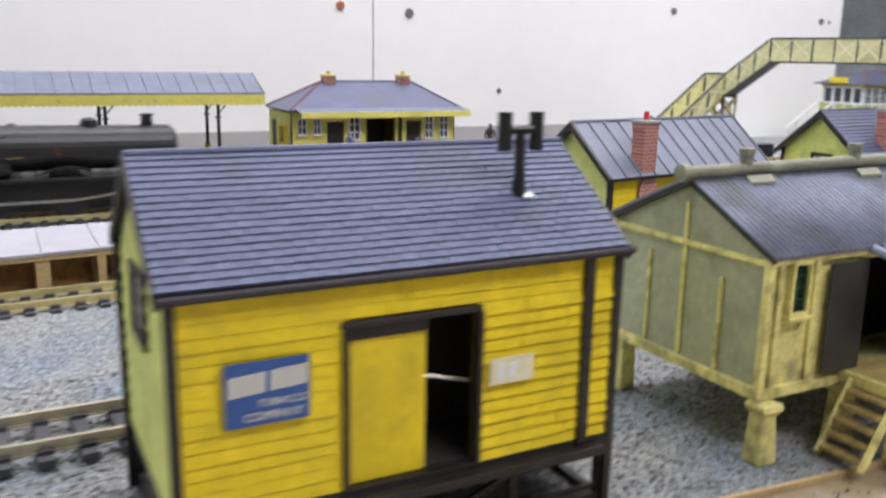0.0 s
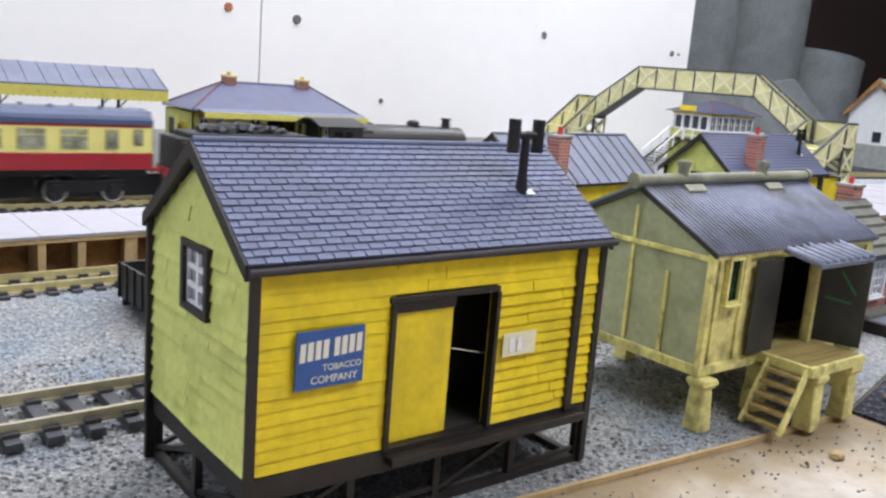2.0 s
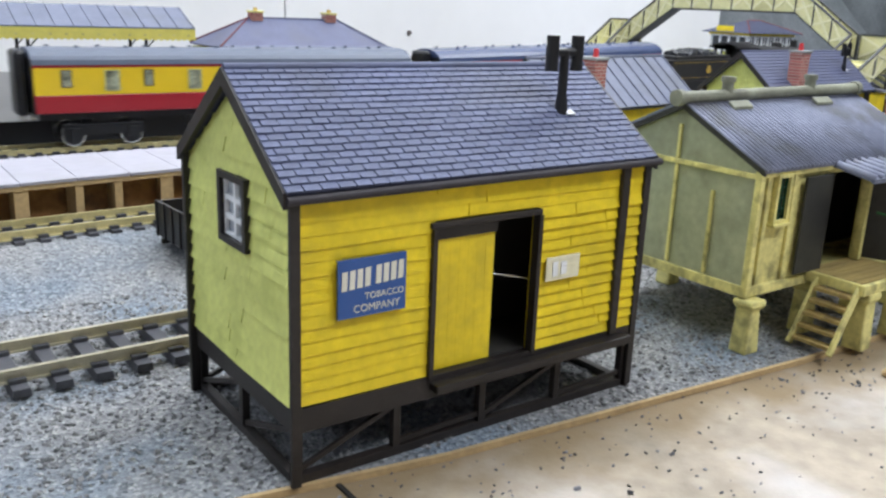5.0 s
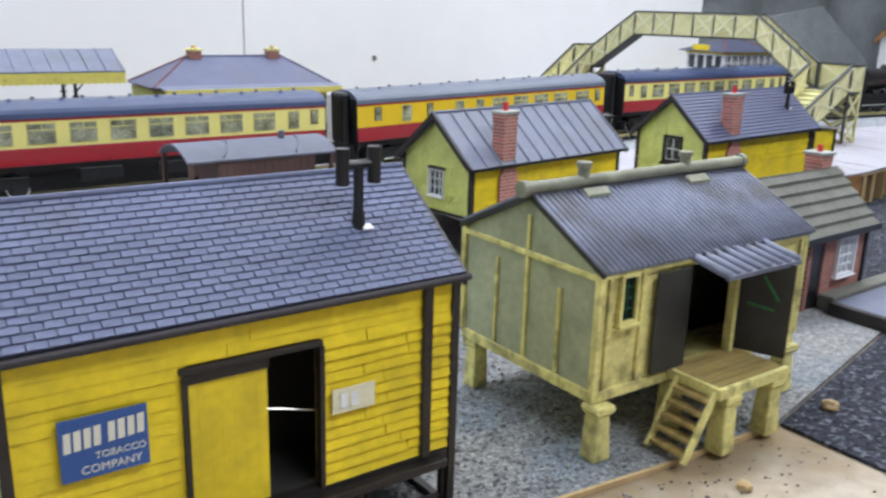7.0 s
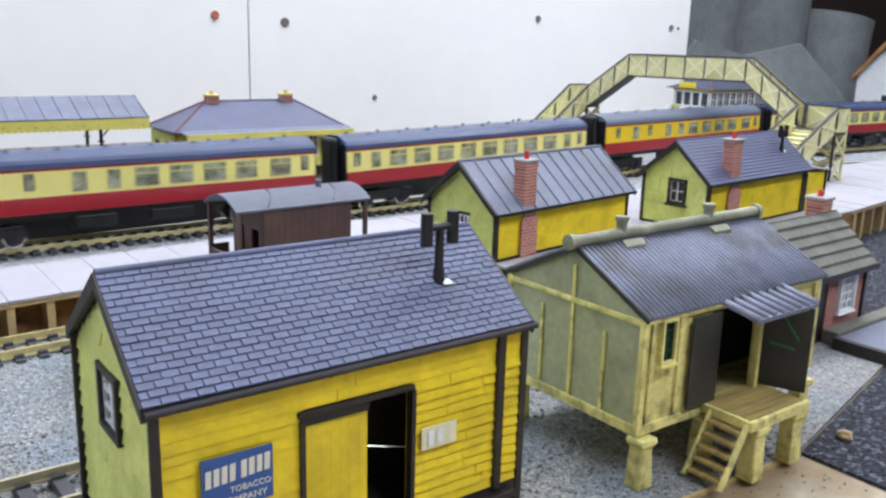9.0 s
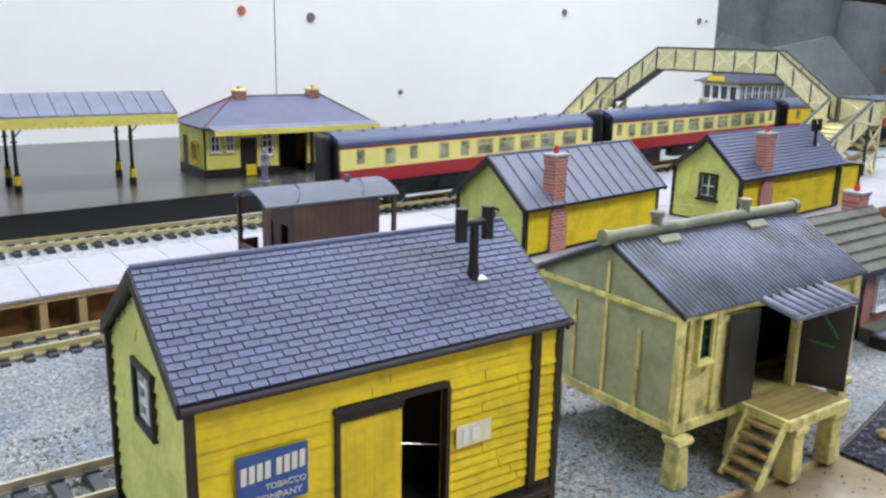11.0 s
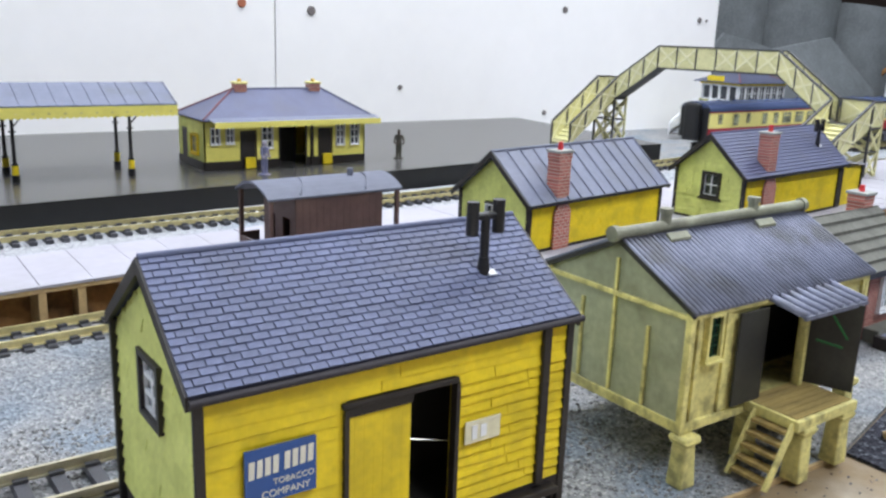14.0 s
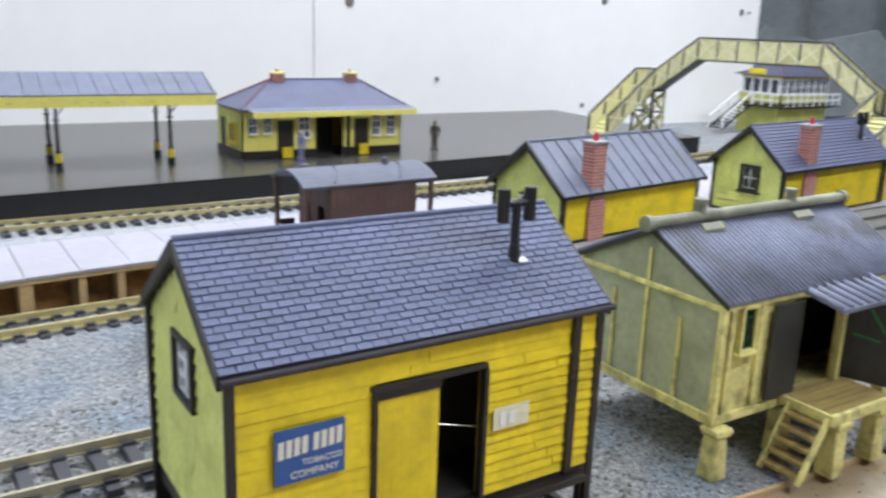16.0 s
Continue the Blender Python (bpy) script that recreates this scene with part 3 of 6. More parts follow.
def wall_panel(root, name, p0, along, up, normal, length, height, holes, material, thick=0.0012, gable=0.0):
    """A wall with rectangular holes right through it, in strips; gable: height of the triangle above the wall."""
    p0, along, up, normal = (Vector(v) for v in (p0, along, up, normal))
    bm = bmesh.new()

    def block(u0, u1, v0, v1):
        if u1 - u0 > 1e-5 and v1 - v0 > 1e-5:
            prism(bm, [p0 + along * u + up * v for u, v in ((u0, v0), (u1, v0), (u1, v1), (u0, v1))], normal * -thick)

    top = height
    us = 0.0
    for u0, u1, v0, v1 in sorted(holes):
        block(us, u0, 0, top)
        block(u0, u1, 0, v0)
        block(u0, u1, v1, top)
        us = u1
    block(us, length, 0, top)
    if gable:
        prism(bm, [p0 + up * top, p0 + along * length + up * top, p0 + along * (length / 2) + up * (top + gable)], normal * -thick)
    return part(name, bm, material, root)


def window_part(root, p0, along, up, normal, w, h, cols, rows, frame_mat, bar_mat, pane_mat, frame=0.0012, bar=0.0006, sill=True):
    """A window: outer frame with its bars, pane and sill as parts under it."""
    p0, along, up, normal = (Vector(v) for v in (p0, along, up, normal))

    def strip(bm, u0, u1, v0, v1, d0, d1):
        prism(bm, [p0 + along * u + up * v + normal * d0 for u, v in ((u0, v0), (u1, v0), (u1, v1), (u0, v1))], normal * (d1 - d0))

    bm = bmesh.new()
    strip(bm, -frame, 0, -frame, h + frame, -0.0008, 0.0014)
    strip(bm, w, w + frame, -frame, h + frame, -0.0008, 0.0014)
    strip(bm, 0, w, h, h + frame, -0.0008, 0.0014)
    strip(bm, 0, w, -frame, 0, -0.0008, 0.0014)
    win = part("window", bm, frame_mat, root)
    bm = bmesh.new()
    for i in range(cols + 1):
        u = i * w / cols
        strip(bm, max(u - bar / 2, 0), min(u + bar / 2, w), 0, h, -0.0004, 0.0004)
    for i in range(rows + 1):
        v = i * h / rows
        strip(bm, 0, w, max(v - bar / 2, 0), min(v + bar / 2, h), -0.00045, 0.00035)
    part("glazing_grid", bm, bar_mat, win)
    bm = bmesh.new()
    strip(bm, 0, w, 0, h, -0.0009, -0.0006)
    part("pane", bm, pane_mat, win)
    if sill:
        bm = bmesh.new()
        strip(bm, -frame * 1.6, w + frame * 1.6, -frame * 1.7, -frame, -0.0004, 0.0022)
        part("sill", bm, frame_mat, win)
    return win


def barge(root, x, y0, ym, y1, ze0, zr, ze1, width, material, drop=0.0024):
    """A pair of bargeboards along a gable at x."""
    for ya, za in ((y0, ze0), (y1, ze1)):
        bm = bmesh.new()
        prism(bm, [(x, ya, za), (x, ym, zr), (x, ym, zr - drop * 1.3), (x, ya, za - drop * 1.1)], (width, 0, 0))
        part("bargeboard", bm, material, root)


def slated_slope(root, x0, x1, ye, ze, yr, zr, courses, slate_w, material, near=True):
    """A roof slope from the eave (ye, ze) to the ridge (yr, zr), with slates in staggered courses."""
    d = Vector((0, yr - ye, zr - ze))
    L = d.length
    d.normalize()
    nrm = Vector((0, -d.z, d.y)) if d.y > 0 else Vector((0, d.z, -d.y))
    bm = bmesh.new()
    prism(bm, [(x0, ye, ze), (x1, ye, ze), (x1, yr, zr), (x0, yr, zr)], tuple(nrm * -0.0012))
    slope = part("roof_slope", bm, SLATEGAP, root)
    h = L / courses
    if near:
        bm = bmesh.new()
        w = slate_w - 0.00022
        prism(bm, [(0.00008, 0, 0.00062), (w - 0.00008, 0, 0.00062), (w, h * 0.10, 0.00066), (w, h * 1.02, 0.00030), (0, h * 1.02, 0.00030), (0, h * 0.10, 0.00066)], (0, 0, -0.0007))
        me = mesh_of("slate", bm, material)
    ang = math.atan2(d.z, abs(d.y))
    base = Matrix(((1, 0, 0, x0), (0, d.y, nrm.y, ye), (0, d.z, nrm.z, ze), (0, 0, 0, 1)))
    rest = bmesh.new()
    count = 0
    for c in range(courses):
        off = (c % 2) * slate_w / 2
        n = int((x1 - x0) / slate_w + 1)
        for i in range(-1, n):
            a, b = i * slate_w + off, (i + 1) * slate_w + off
            if b <= 0.0003 or a >= x1 - x0 - 0.0003:
                continue
            whole = a >= 0 and b <= x1 - x0
            m = base @ Matrix.Translation((a, c * h, random.uniform(0, 0.00012))) @ Matrix.Rotation(random.uniform(-0.012, 0.012), 4, "Z")
            if near and whole and count < 300:
                shared("slate", me, slope, m)
                count += 1
            else:
                a2, b2 = max(a, 0), min(b, x1 - x0)
                prism(rest, [base @ Vector(p) for p in ((a2, c * h, 0.00066), (b2 - 0.00022, c * h, 0.00066), (b2 - 0.00022, (c + 1.02) * h, 0.00030), (a2, (c + 1.02) * h, 0.00030))], tuple(nrm * -0.0007))
    if len(rest.verts):
        part("slate_field", rest, material, slope, kind="stuff")
    else:
        rest.free()
    return slope


def stove_chimney(root, x, y, z, s=1.0):
    """A black H-shaped stove pipe with a white flashing at its foot."""
    bm = bmesh.new()
    rod(bm, (x, y, z - 0.001), (x, y, z + 0.0035 * s), 0.0017 * s, 14, 0.0012 * s)
    rod(bm, (x, y, z + 0.0035 * s), (x, y, z + 0.0135 * s), 0.0011 * s, 14)
    rod(bm, (x - 0.0036 * s, y, z + 0.0132 * s), (x + 0.0036 * s, y, z + 0.0132 * s), 0.0010 * s, 12)
    pipe = part("stove_pipe", bm, BLACK, root, smooth=False)
    for sx in (-1, 1):
        bm = bmesh.new()
        rod(bm, (x + sx * 0.0038 * s, y, z + 0.0090 * s), (x + sx * 0.0038 * s, y, z + 0.0168 * s), 0.0015 * s, 14)
        part("cowl", bm, BLACK, pipe)
    bm = bmesh.new()
    prism(bm, [(x + 0.0002 * s, y - 0.0020 * s, z - 0.0009), (x + 0.0026 * s, y - 0.0020 * s, z - 0.0009), (x + 0.0024 * s, y - 0.0006, z), (x + 0.0004 * s, y - 0.0006, z)], (0, -0.0003, 0.0004))
    part("flashing", bm, WHITE, root, "small shiny white flashing")


# ---- the yellow goods hut on trestles ----
def goods_hut():
    X0, X1, Y0, Y1, ZB, ZE, ZR = 0.0237, 0.1200, 0.1455, 0.1990, 0.0176, 0.0606, 0.0794
    YM = (Y0 + Y1) / 2
    hut = thing("goods_hut", pose(0, 0, 0), "yellow weatherboarded goods hut with slate roof on black trestles", "hut")
    w, dpt, hh = X1 - X0, Y1 - Y0, ZE - ZB
    dx0, dx1, dz = 0.0562 - X0, 0.0848 - X0, 0.0508 - ZB
    wall_panel(hut, "front_wall", (X0, Y0, ZB), (1, 0, 0), (0, 0, 1), (0, -1, 0), w, hh, [(dx0, dx1, 0, dz)], YELLOW)
    wall_panel(hut, "back_wall", (X0, Y1 - 0.0012, ZB), (1, 0, 0), (0, 0, 1), (0, -1, 0), w, hh, [], YELLOW)
    wy0, wy1, wz0, wz1 = 0.1653, 0.1768, 0.0463, 0.0588
    wall_panel(hut, "end_wall", (X0, Y0, ZB), (0, 1, 0), (0, 0, 1), (-1, 0, 0), dpt, hh, [(wy0 - Y0, wy1 - Y0, wz0 - ZB, wz1 - ZB)], PALE_YELLOW, gable=ZR - ZE - 0.0012)
    wall_panel(hut, "end_wall", (X1 - 0.0012, Y0, ZB), (0, 1, 0), (0, 0, 1), (-1, 0, 0), dpt, hh, [], PALE_YELLOW, gable=ZR - ZE - 0.0012)
    clapboards(hut, "weatherboard", (X0, Y0, ZB), (1, 0, 0), (0, 0, 1), (0, -1, 0), w, hh, 16, YELLOW, [(dx0, dx1, 0, dz)], relief=0.00048, bold=0.06)
    gb = ZR - ZE - 0.0012
    clapboards(hut, "weatherboard", (X0, Y0, ZB), (0, 1, 0), (0, 0, 1), (-1, 0, 0), dpt, hh + gb, 17, PALE_YELLOW, [(wy0 - Y0, wy1 - Y0, wz0 - ZB, wz1 - ZB)], gable=gb, jitter=0.0003, relief=0.0009)
    for x in (X0 - 0.0010, X1 - 0.0009):
        bm = bmesh.new()
        box(bm, x, x + 0.0021, Y0 - 0.0014, Y0 - 0.0001, 0.0002, ZE - 0.0006)
        part("corner_post", bm, DARK_TRIM, hut, bevel=0.0002)
    for y in (Y1 - 0.001,):
        bm = bmesh.new()
        box(bm, X0 - 0.0021, X0 + 0.001, y + 0.0002, y + 0.0018, 0.0002, ZE)
        part("corner_post", bm, DARK_TRIM, hut, bevel=0.0003)
    bm = bmesh.new()
    box(bm, 0.1109, 0.1134, Y0 - 0.0019, Y0 - 0.0002, ZB - 0.001, ZE - 0.0005)
    part("pilaster", bm, DARK_TRIM, hut, bevel=0.0003)
    # door opening, frame and sliding leaf
    bm = bmesh.new()
    box(bm, 0.0549, 0.0857, Y0 - 0.0014, Y0 + 0.0006, 0.0507, 0.0521)
    lintel = part("door_lintel", bm, DARK_TRIM, hut, bevel=0.0003)
    for x in (0.0553, 0.0847):
        bm = bmesh.new()
        box(bm, x, x + 0.0011, Y0 - 0.0016, Y0 + 0.0008, ZB - 0.0005, 0.0507)
        part("door_jamb", bm, DARK_TRIM, hut)
    bm = bmesh.new()
    box(bm, 0.0566, 0.0737, Y0 + 0.0016, Y0 + 0.0022, ZB, 0.0478)
    leaf = part("sliding_door", bm, YELLOW, hut, "plain yellow planked sliding door, half open")
    for i in range(7):
        xa = 0.0566 + i * 0.00245
        boxpart("door_plank", (xa, xa + 0.00242, Y0 + 0.0010, Y0 + 0.0016, ZB, 0.0478), YELLOW, leaf)
    bm = bmesh.new()
    box(bm, 0.0566, 0.0740, Y0 + 0.0004, Y0 + 0.0026, 0.0478, 0.0507)
    part("door_track", bm, DARK_TRIM, hut)
    bm = bmesh.new()
    rod(bm, (0.0738, Y0 + 0.004, 0.0372), (0.0858, Y0 + 0.002, 0.0345), 0.00017, 6)
    part("door_bar", bm, STEEL, hut, "thin bright bar across the doorway")
    # floor and sheet behind the doorway, near-black to paint in the dark inside
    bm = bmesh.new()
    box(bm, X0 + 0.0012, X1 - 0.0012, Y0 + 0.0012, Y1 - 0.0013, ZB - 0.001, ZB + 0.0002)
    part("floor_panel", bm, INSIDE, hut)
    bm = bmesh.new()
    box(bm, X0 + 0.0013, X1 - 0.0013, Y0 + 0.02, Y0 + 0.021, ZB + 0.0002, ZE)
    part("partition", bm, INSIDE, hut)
    # loading step and trestle frame
    bm = bmesh.new()
    box(bm, 0.0560, 0.1170, Y0 - 0.0040, Y0 + 0.001, ZB - 0.0036, ZB - 0.0016)
    part("loading_step", bm, DARK_TRIM, hut, bevel=0.0003)
    bm = bmesh.new()
    box(bm, X0 - 0.0004, X1, Y0 - 0.0010, Y1, ZB - 0.0055, ZB - 0.0002)
    part("floor_frame", bm, DARK_TRIM, hut)
    for y in (Y0 + 0.0008, Y1 - 0.0008):
        bm = bmesh.new()
        box(bm, X0, X1, y - 0.001, y + 0.001, 0.0002, 0.0022)
        part("ground_sill", bm, DARK_TRIM, hut)
        for i in range(5):
            x = X0 + 0.001 + i * (w - 0.002) / 4
            bm = bmesh.new()
            box(bm, x - 0.0009, x + 0.0009, y - 0.0009, y + 0.0009, 0.0022, ZB - 0.0045)
            part("trestle_leg", bm, DARK_TRIM, hut)
        for i in range(4):
            xa = X0 + 0.001 + i * (w - 0.002) / 4
            xb = xa + (w - 0.002) / 4
            bm = bmesh.new()
            beam(bm, (xa, y, 0.003), (xb, y, ZB - 0.0055) if i % 2 == 0 else (xb, y, 0.004), 0.001, 0.0011)
            part("brace", bm, DARK_TRIM, hut)
    for x in (X0 + 0.0008, X1 - 0.0008):
        bm = bmesh.new()
        box(bm, x - 0.001, x + 0.001, Y0 + 0.002, Y1 - 0.002, 0.0002, 0.0022)
        part("ground_sill", bm, DARK_TRIM, hut)
        for k, (ya, yb) in enumerate(((Y0, YM), (YM, Y1))):
            bm = bmesh.new()
            beam(bm, (x, ya + 0.001, ZB - 0.0055), (x, yb - 0.001, 0.003), 0.001, 0.0011)
            part("brace", bm, DARK_TRIM, hut)
        bm = bmesh.new()
        box(bm, x - 0.0009, x + 0.0009, YM - 0.0009, YM + 0.0009, 0.0022, ZB - 0.0045)
        part("trestle_leg", bm, DARK_TRIM, hut)
    # roof
    xa, xb = X0 - 0.0020, X1 + 0.0020
    slope = (ZR - ZE) / (YM - Y0)
    ov = 0.0018
    ze = ZE - slope * ov + 0.0020
    slated_slope(hut, xa, xb, Y0 - ov, ze, YM, ZR + 0.0022, 18, 0.0037, SLATE)
    slated_slope(hut, xa, xb, Y1 + ov, ze, YM, ZR + 0.0022, 18, 0.0037, SLATE, near=False)
    barge(hut, xa - 0.0006, Y0 - ov, YM, Y1 + ov, ze + 0.0003, ZR + 0.0026, ze + 0.0003, 0.0012, DARK_TRIM, 0.0028)
    barge(hut, xb - 0.0006, Y0 - ov, YM, Y1 + ov, ze + 0.0003, ZR + 0.0026, ze + 0.0003, 0.0012, DARK_TRIM, 0.0028)
    bm = bmesh.new()
    rod(bm, (xa, Y0 - ov - 0.0004, ze - 0.0012), (xb + 0.001, Y0 - ov - 0.0004, ze - 0.0008), 0.0009, 10)
    part("gutter", bm, GUTTER, hut)
    bm = bmesh.new()
    rod(bm, (xa, YM, ZR + 0.0026), (xb, YM, ZR + 0.0026), 0.0008, 8)
    part("ridge_cap", bm, SLATE, hut)
    window_part(hut, (X0 - 0.0004, wy1, wz0), (0, -1, 0), (0, 0, 1), (-1, 0, 0), wy1 - wy0, wz1 - wz0, 2, 3, DARK_TRIM, WHITE, PALE_PANE, frame=0.0015, bar=0.0012, sill=False)
    stove_chimney(hut, 0.1019, 0.1582, ZE + (0.1582 - Y0) * slope + 0.0025, 1.06)
    return hut


goods_hut()


def sign_board():
    """Blue enamel sign: letter-sized bars for the maker's name, two plain words below."""
    s = thing("enamel_sign", pose(0.0325, 0.1440, 0.0350), "blue enamel advertising sign with cream lettering on the yellow hut", "sign")
    bm = bmesh.new()
    box(bm, 0, 0.0158, -0.0004, 0.0002, 0, 0.0122)
    part("plate", bm, POSTER, s)
    # name drawn as slanting bars
    letters = [(0.0007, 4), (0.0085, 4)]
    for x0, n in letters:
        for i in range(n):
            x = x0 + i * 0.00175
            z = 0.0058 + x * 0.07
            bm = bmesh.new()
            prism(bm, [(x, -0.00042, z), (x + 0.00125, -0.00042, z + 0.0001), (x + 0.0014, -0.00042, z + 0.0040), (x + 0.00015, -0.00042, z + 0.0039)], (0, -0.00012, 0))
            part("name_bar", bm, POSTER_INK, s)
    for text, x, z, size in (("TOBACCO", 0.0060, 0.0036, 0.00190), ("COMPANY", 0.0034, 0.0010, 0.00225)):
        cu = bpy.data.curves.new("lettering", "FONT")
        cu.body, cu.size, cu.extrude = text, size, 0.00006
        tmp = new("lettering", cu)
        me = bpy.data.meshes.new_from_object(tmp.evaluated_get(bpy.context.evaluated_depsgraph_get()))
        bpy.data.objects.remove(tmp)
        me.materials.append(POSTER_INK)
        ob = new("lettering", me)
        ob.parent = s
        ob.matrix_basis = pose(x, -0.00048, z, 90, 0, 0)
    return s


sign_board()
note = thing("paper_notice", pose(0.0874, 0.1440, 0.0345), "small curled cream paper notice pinned to the boards", "notice")
bm = bmesh.new()
prism(bm, [(i * 0.00175, -0.0004 - 0.00008 * (i % 2), 0.0) for i in range(7)] + [(0.0105, -0.0001, 0.0), (0.0, -0.0001, 0.0)], (0, 0, 0.0057))
part("sheet", bm, PAPER, note)
bm = bmesh.new()
box(bm, 0.0018, 0.0034, -0.00068, -0.00058, 0.001, 0.0046)
box(bm, 0.0044, 0.0062, -0.00068, -0.00058, 0.0012, 0.0044)
part("print_bar", bm, WHITE, note)


# ---- the stone-coloured shed on staddle posts ----
def corrugated(bm, x0, x1, pa, pb, pitch, amp, thick=0.0006):
    """A corrugated sheet between the lines pa and pb (y, z), ribs running between them."""
    n = int((x1 - x0) / pitch) * 4
    d = Vector((0, pb[0] - pa[0], pb[1] - pa[1])).normalized()
    nrm = Vector((0, -d.z, d.y))
    if nrm.z < 0:
        nrm = -nrm
    rows = []
    for i in range(n + 1):
        x = x0 + (x1 - x0) * i / n
        o = nrm * (amp * math.cos(i / 4 * 2 * math.pi))
        rows.append([bm.verts.new(Vector((x, *p)) + o + nrm * t) for p in (pa, pb) for t in (0, -thick)])
    for a, b in zip(rows, rows[1:]):
        bm.faces.new((a[0], b[0], b[2], a[2]))
        bm.faces.new((a[1], a[3], b[3], b[1]))
        bm.faces.new((a[0], a[1], b[1], b[0]))
        bm.faces.new((a[2], b[2], b[3], a[3]))
    bm.faces.new((rows[0][0], rows[0][2], rows[0][3], rows[0][1]))
    bm.faces.new((rows[-1][0], rows[-1][1], rows[-1][3], rows[-1][2]))


def ribs(root, x0, x1, n, pa, pb, r):
    """Raised rolls of a corrugated sheet, running between the lines pa and pb (y, z)."""
    for i in range(n):
        x = x0 + (x1 - x0) * i / (n - 1) + random.uniform(-0.00008, 0.00008)
        bm = bmesh.new()
        rod(bm, (x, *pa), (x, *pb), r * random.uniform(0.92, 1.06), 8)
        part("corrugation", bm, CORRUGATED, root, smooth=True)


def tapered(bm, x, y, z0, z1, a0, a1):
    """An upright square block, half widths a0 below and a1 above, slightly out of true."""
    vs = []
    for z, a in ((z0, a0), (z1, a1)):
        for sx, sy in ((-1, -1), (1, -1), (1, 1), (-1, 1)):
            vs.append(bm.verts.new((x + sx * a + random.uniform(-0.0002, 0.0002), y + sy * a + random.uniform(-0.0002, 0.0002), z)))
    for f in ((3, 2, 1, 0), (4, 5, 6, 7), (0, 1, 5, 4), (1, 2, 6, 5), (2, 3, 7, 6), (3, 0, 4, 7)):
        bm.faces.new([vs[i] for i in f])


def staddle_shed():
    X0, X1, Y0, Y1, ZF, ZE, ZR = 0.1668, 0.2580, 0.1438, 0.2035, 0.0203, 0.0548, 0.0695
    YM = (Y0 + Y1) / 2 - 0.0010
    s = thing("provender_shed", pose(0, 0, 0), "weathered grey-cream shed with corrugated roof on posts, doors open", "shed")
    w, dp, hh = X1 - X0, Y1 - Y0, ZE - ZF
    wall_panel(s, "end_wall", (X0, Y0, ZF), (0, 1, 0), (0, 0, 1), (-1, 0, 0), dp, hh, [], STONEGREY, gable=ZR - ZE)
    wall_panel(s, "end_wall", (X1 - 0.0012, Y0, ZF), (0, 1, 0), (0, 0, 1), (-1, 0, 0), dp, hh, [], STONEGREY, gable=ZR - ZE)
    win = (0.1742 - X0, 0.1792 - X0, 0.0397 - ZF, 0.0522 - ZF)
    door = (0.1985 - X0, 0.2230 - X0, 0, 0.0512 - ZF)
    wall_panel(s, "front_wall", (X0, Y0, ZF), (1, 0, 0), (0, 0, 1), (0, -1, 0), w, hh, [win, door], CREAM)
    wall_panel(s, "back_wall", (X0, Y1 - 0.0012, ZF), (1, 0, 0), (0, 0, 1), (0, -1, 0), w, hh, [], STONEGREY)
    # posts and ribs on the end and front
    for y, zt in ((0.1588, 0.0462), (0.1730, 0.0640), (0.1868, 0.0480)):
        bm = bmesh.new()
        box(bm, X0 - 0.0008, X0, y - 0.0006, y + 0.0006, ZF + 0.0005, zt)
        part("end_rib", bm, CREAM, s, bevel=0.0002)
    bm = bmesh.new()
    box(bm, X0 - 0.0011, X0, Y0 + 0.001, Y1 - 0.001, 0.0520, 0.0536)
    part("end_rail", bm, CREAM, s, bevel=0.0002)
    for x, y in ((X0, Y0), (X0, Y1), (X1, Y0)):
        bm = bmesh.new()
        box(bm, x - 0.0011, x + 0.0011, y - 0.0011, y + 0.0011, ZF, ZE - 0.0003)
        part("corner_post", bm, CREAM, s, bevel=0.0003)
    for x in (0.1702, 0.1830, 0.2560):
        bm = bmesh.new()
        box(bm, x - 0.0008, x + 0.0008, Y0 - 0.0010, Y0, ZF + 0.0004, ZE - 0.001)
        part("front_rib", bm, CREAM, s, bevel=0.0002)
    bm = bmesh.new()
    box(bm, X0, X1, Y0 - 0.0013, Y0, ZE - 0.0022, ZE - 0.0004)
    part("wall_plate", bm, CREAM, s, bevel=0.0002)
    wn_ = window_part(s, (X0 + win[0], Y0 - 0.0004, ZF + win[2]), (1, 0, 0), (0, 0, 1), (0, -1, 0), win[1] - win[0], win[3] - win[2], 2, 4, CREAM, GREENBAR, DARK_PANE, frame=0.0010, bar=0.0003)
    # sheet behind the open doors, its near-black standing for interior shade
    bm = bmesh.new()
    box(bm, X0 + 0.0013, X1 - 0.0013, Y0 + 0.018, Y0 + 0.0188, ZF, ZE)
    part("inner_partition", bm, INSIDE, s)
    # doors: one slid along the wall, one swung open past the porch
    bm = bmesh.new()
    box(bm, 0.1872, 0.2012, Y0 - 0.0022, Y0 - 0.0012, 0.0215, 0.0515)
    part("sliding_door", bm, DOORGREY, s, "dark grey door slid open along the wall", bevel=0.0002)
    bm = bmesh.new()
    box(bm, 0, 0.0155, -0.0009, 0, 0.0222, 0.0512)
    dr = part("swung_door", bm, DOORGREY, s, "dark grey door swung open with green bracing", m=pose(0.2248, Y0 - 0.0014, 0, 0, 0, -68), bevel=0.0002)
    bm = bmesh.new()
    beam(bm, (0.0030, -0.0011, 0.0375), (0.0110, -0.0011, 0.0365), 0.0003, 0.0006)
    beam(bm, (0.0070, -0.0011, 0.0465), (0.0120, -0.0011, 0.0395), 0.0003, 0.0006)
    part("brace", bm, GREENLINE, dr)
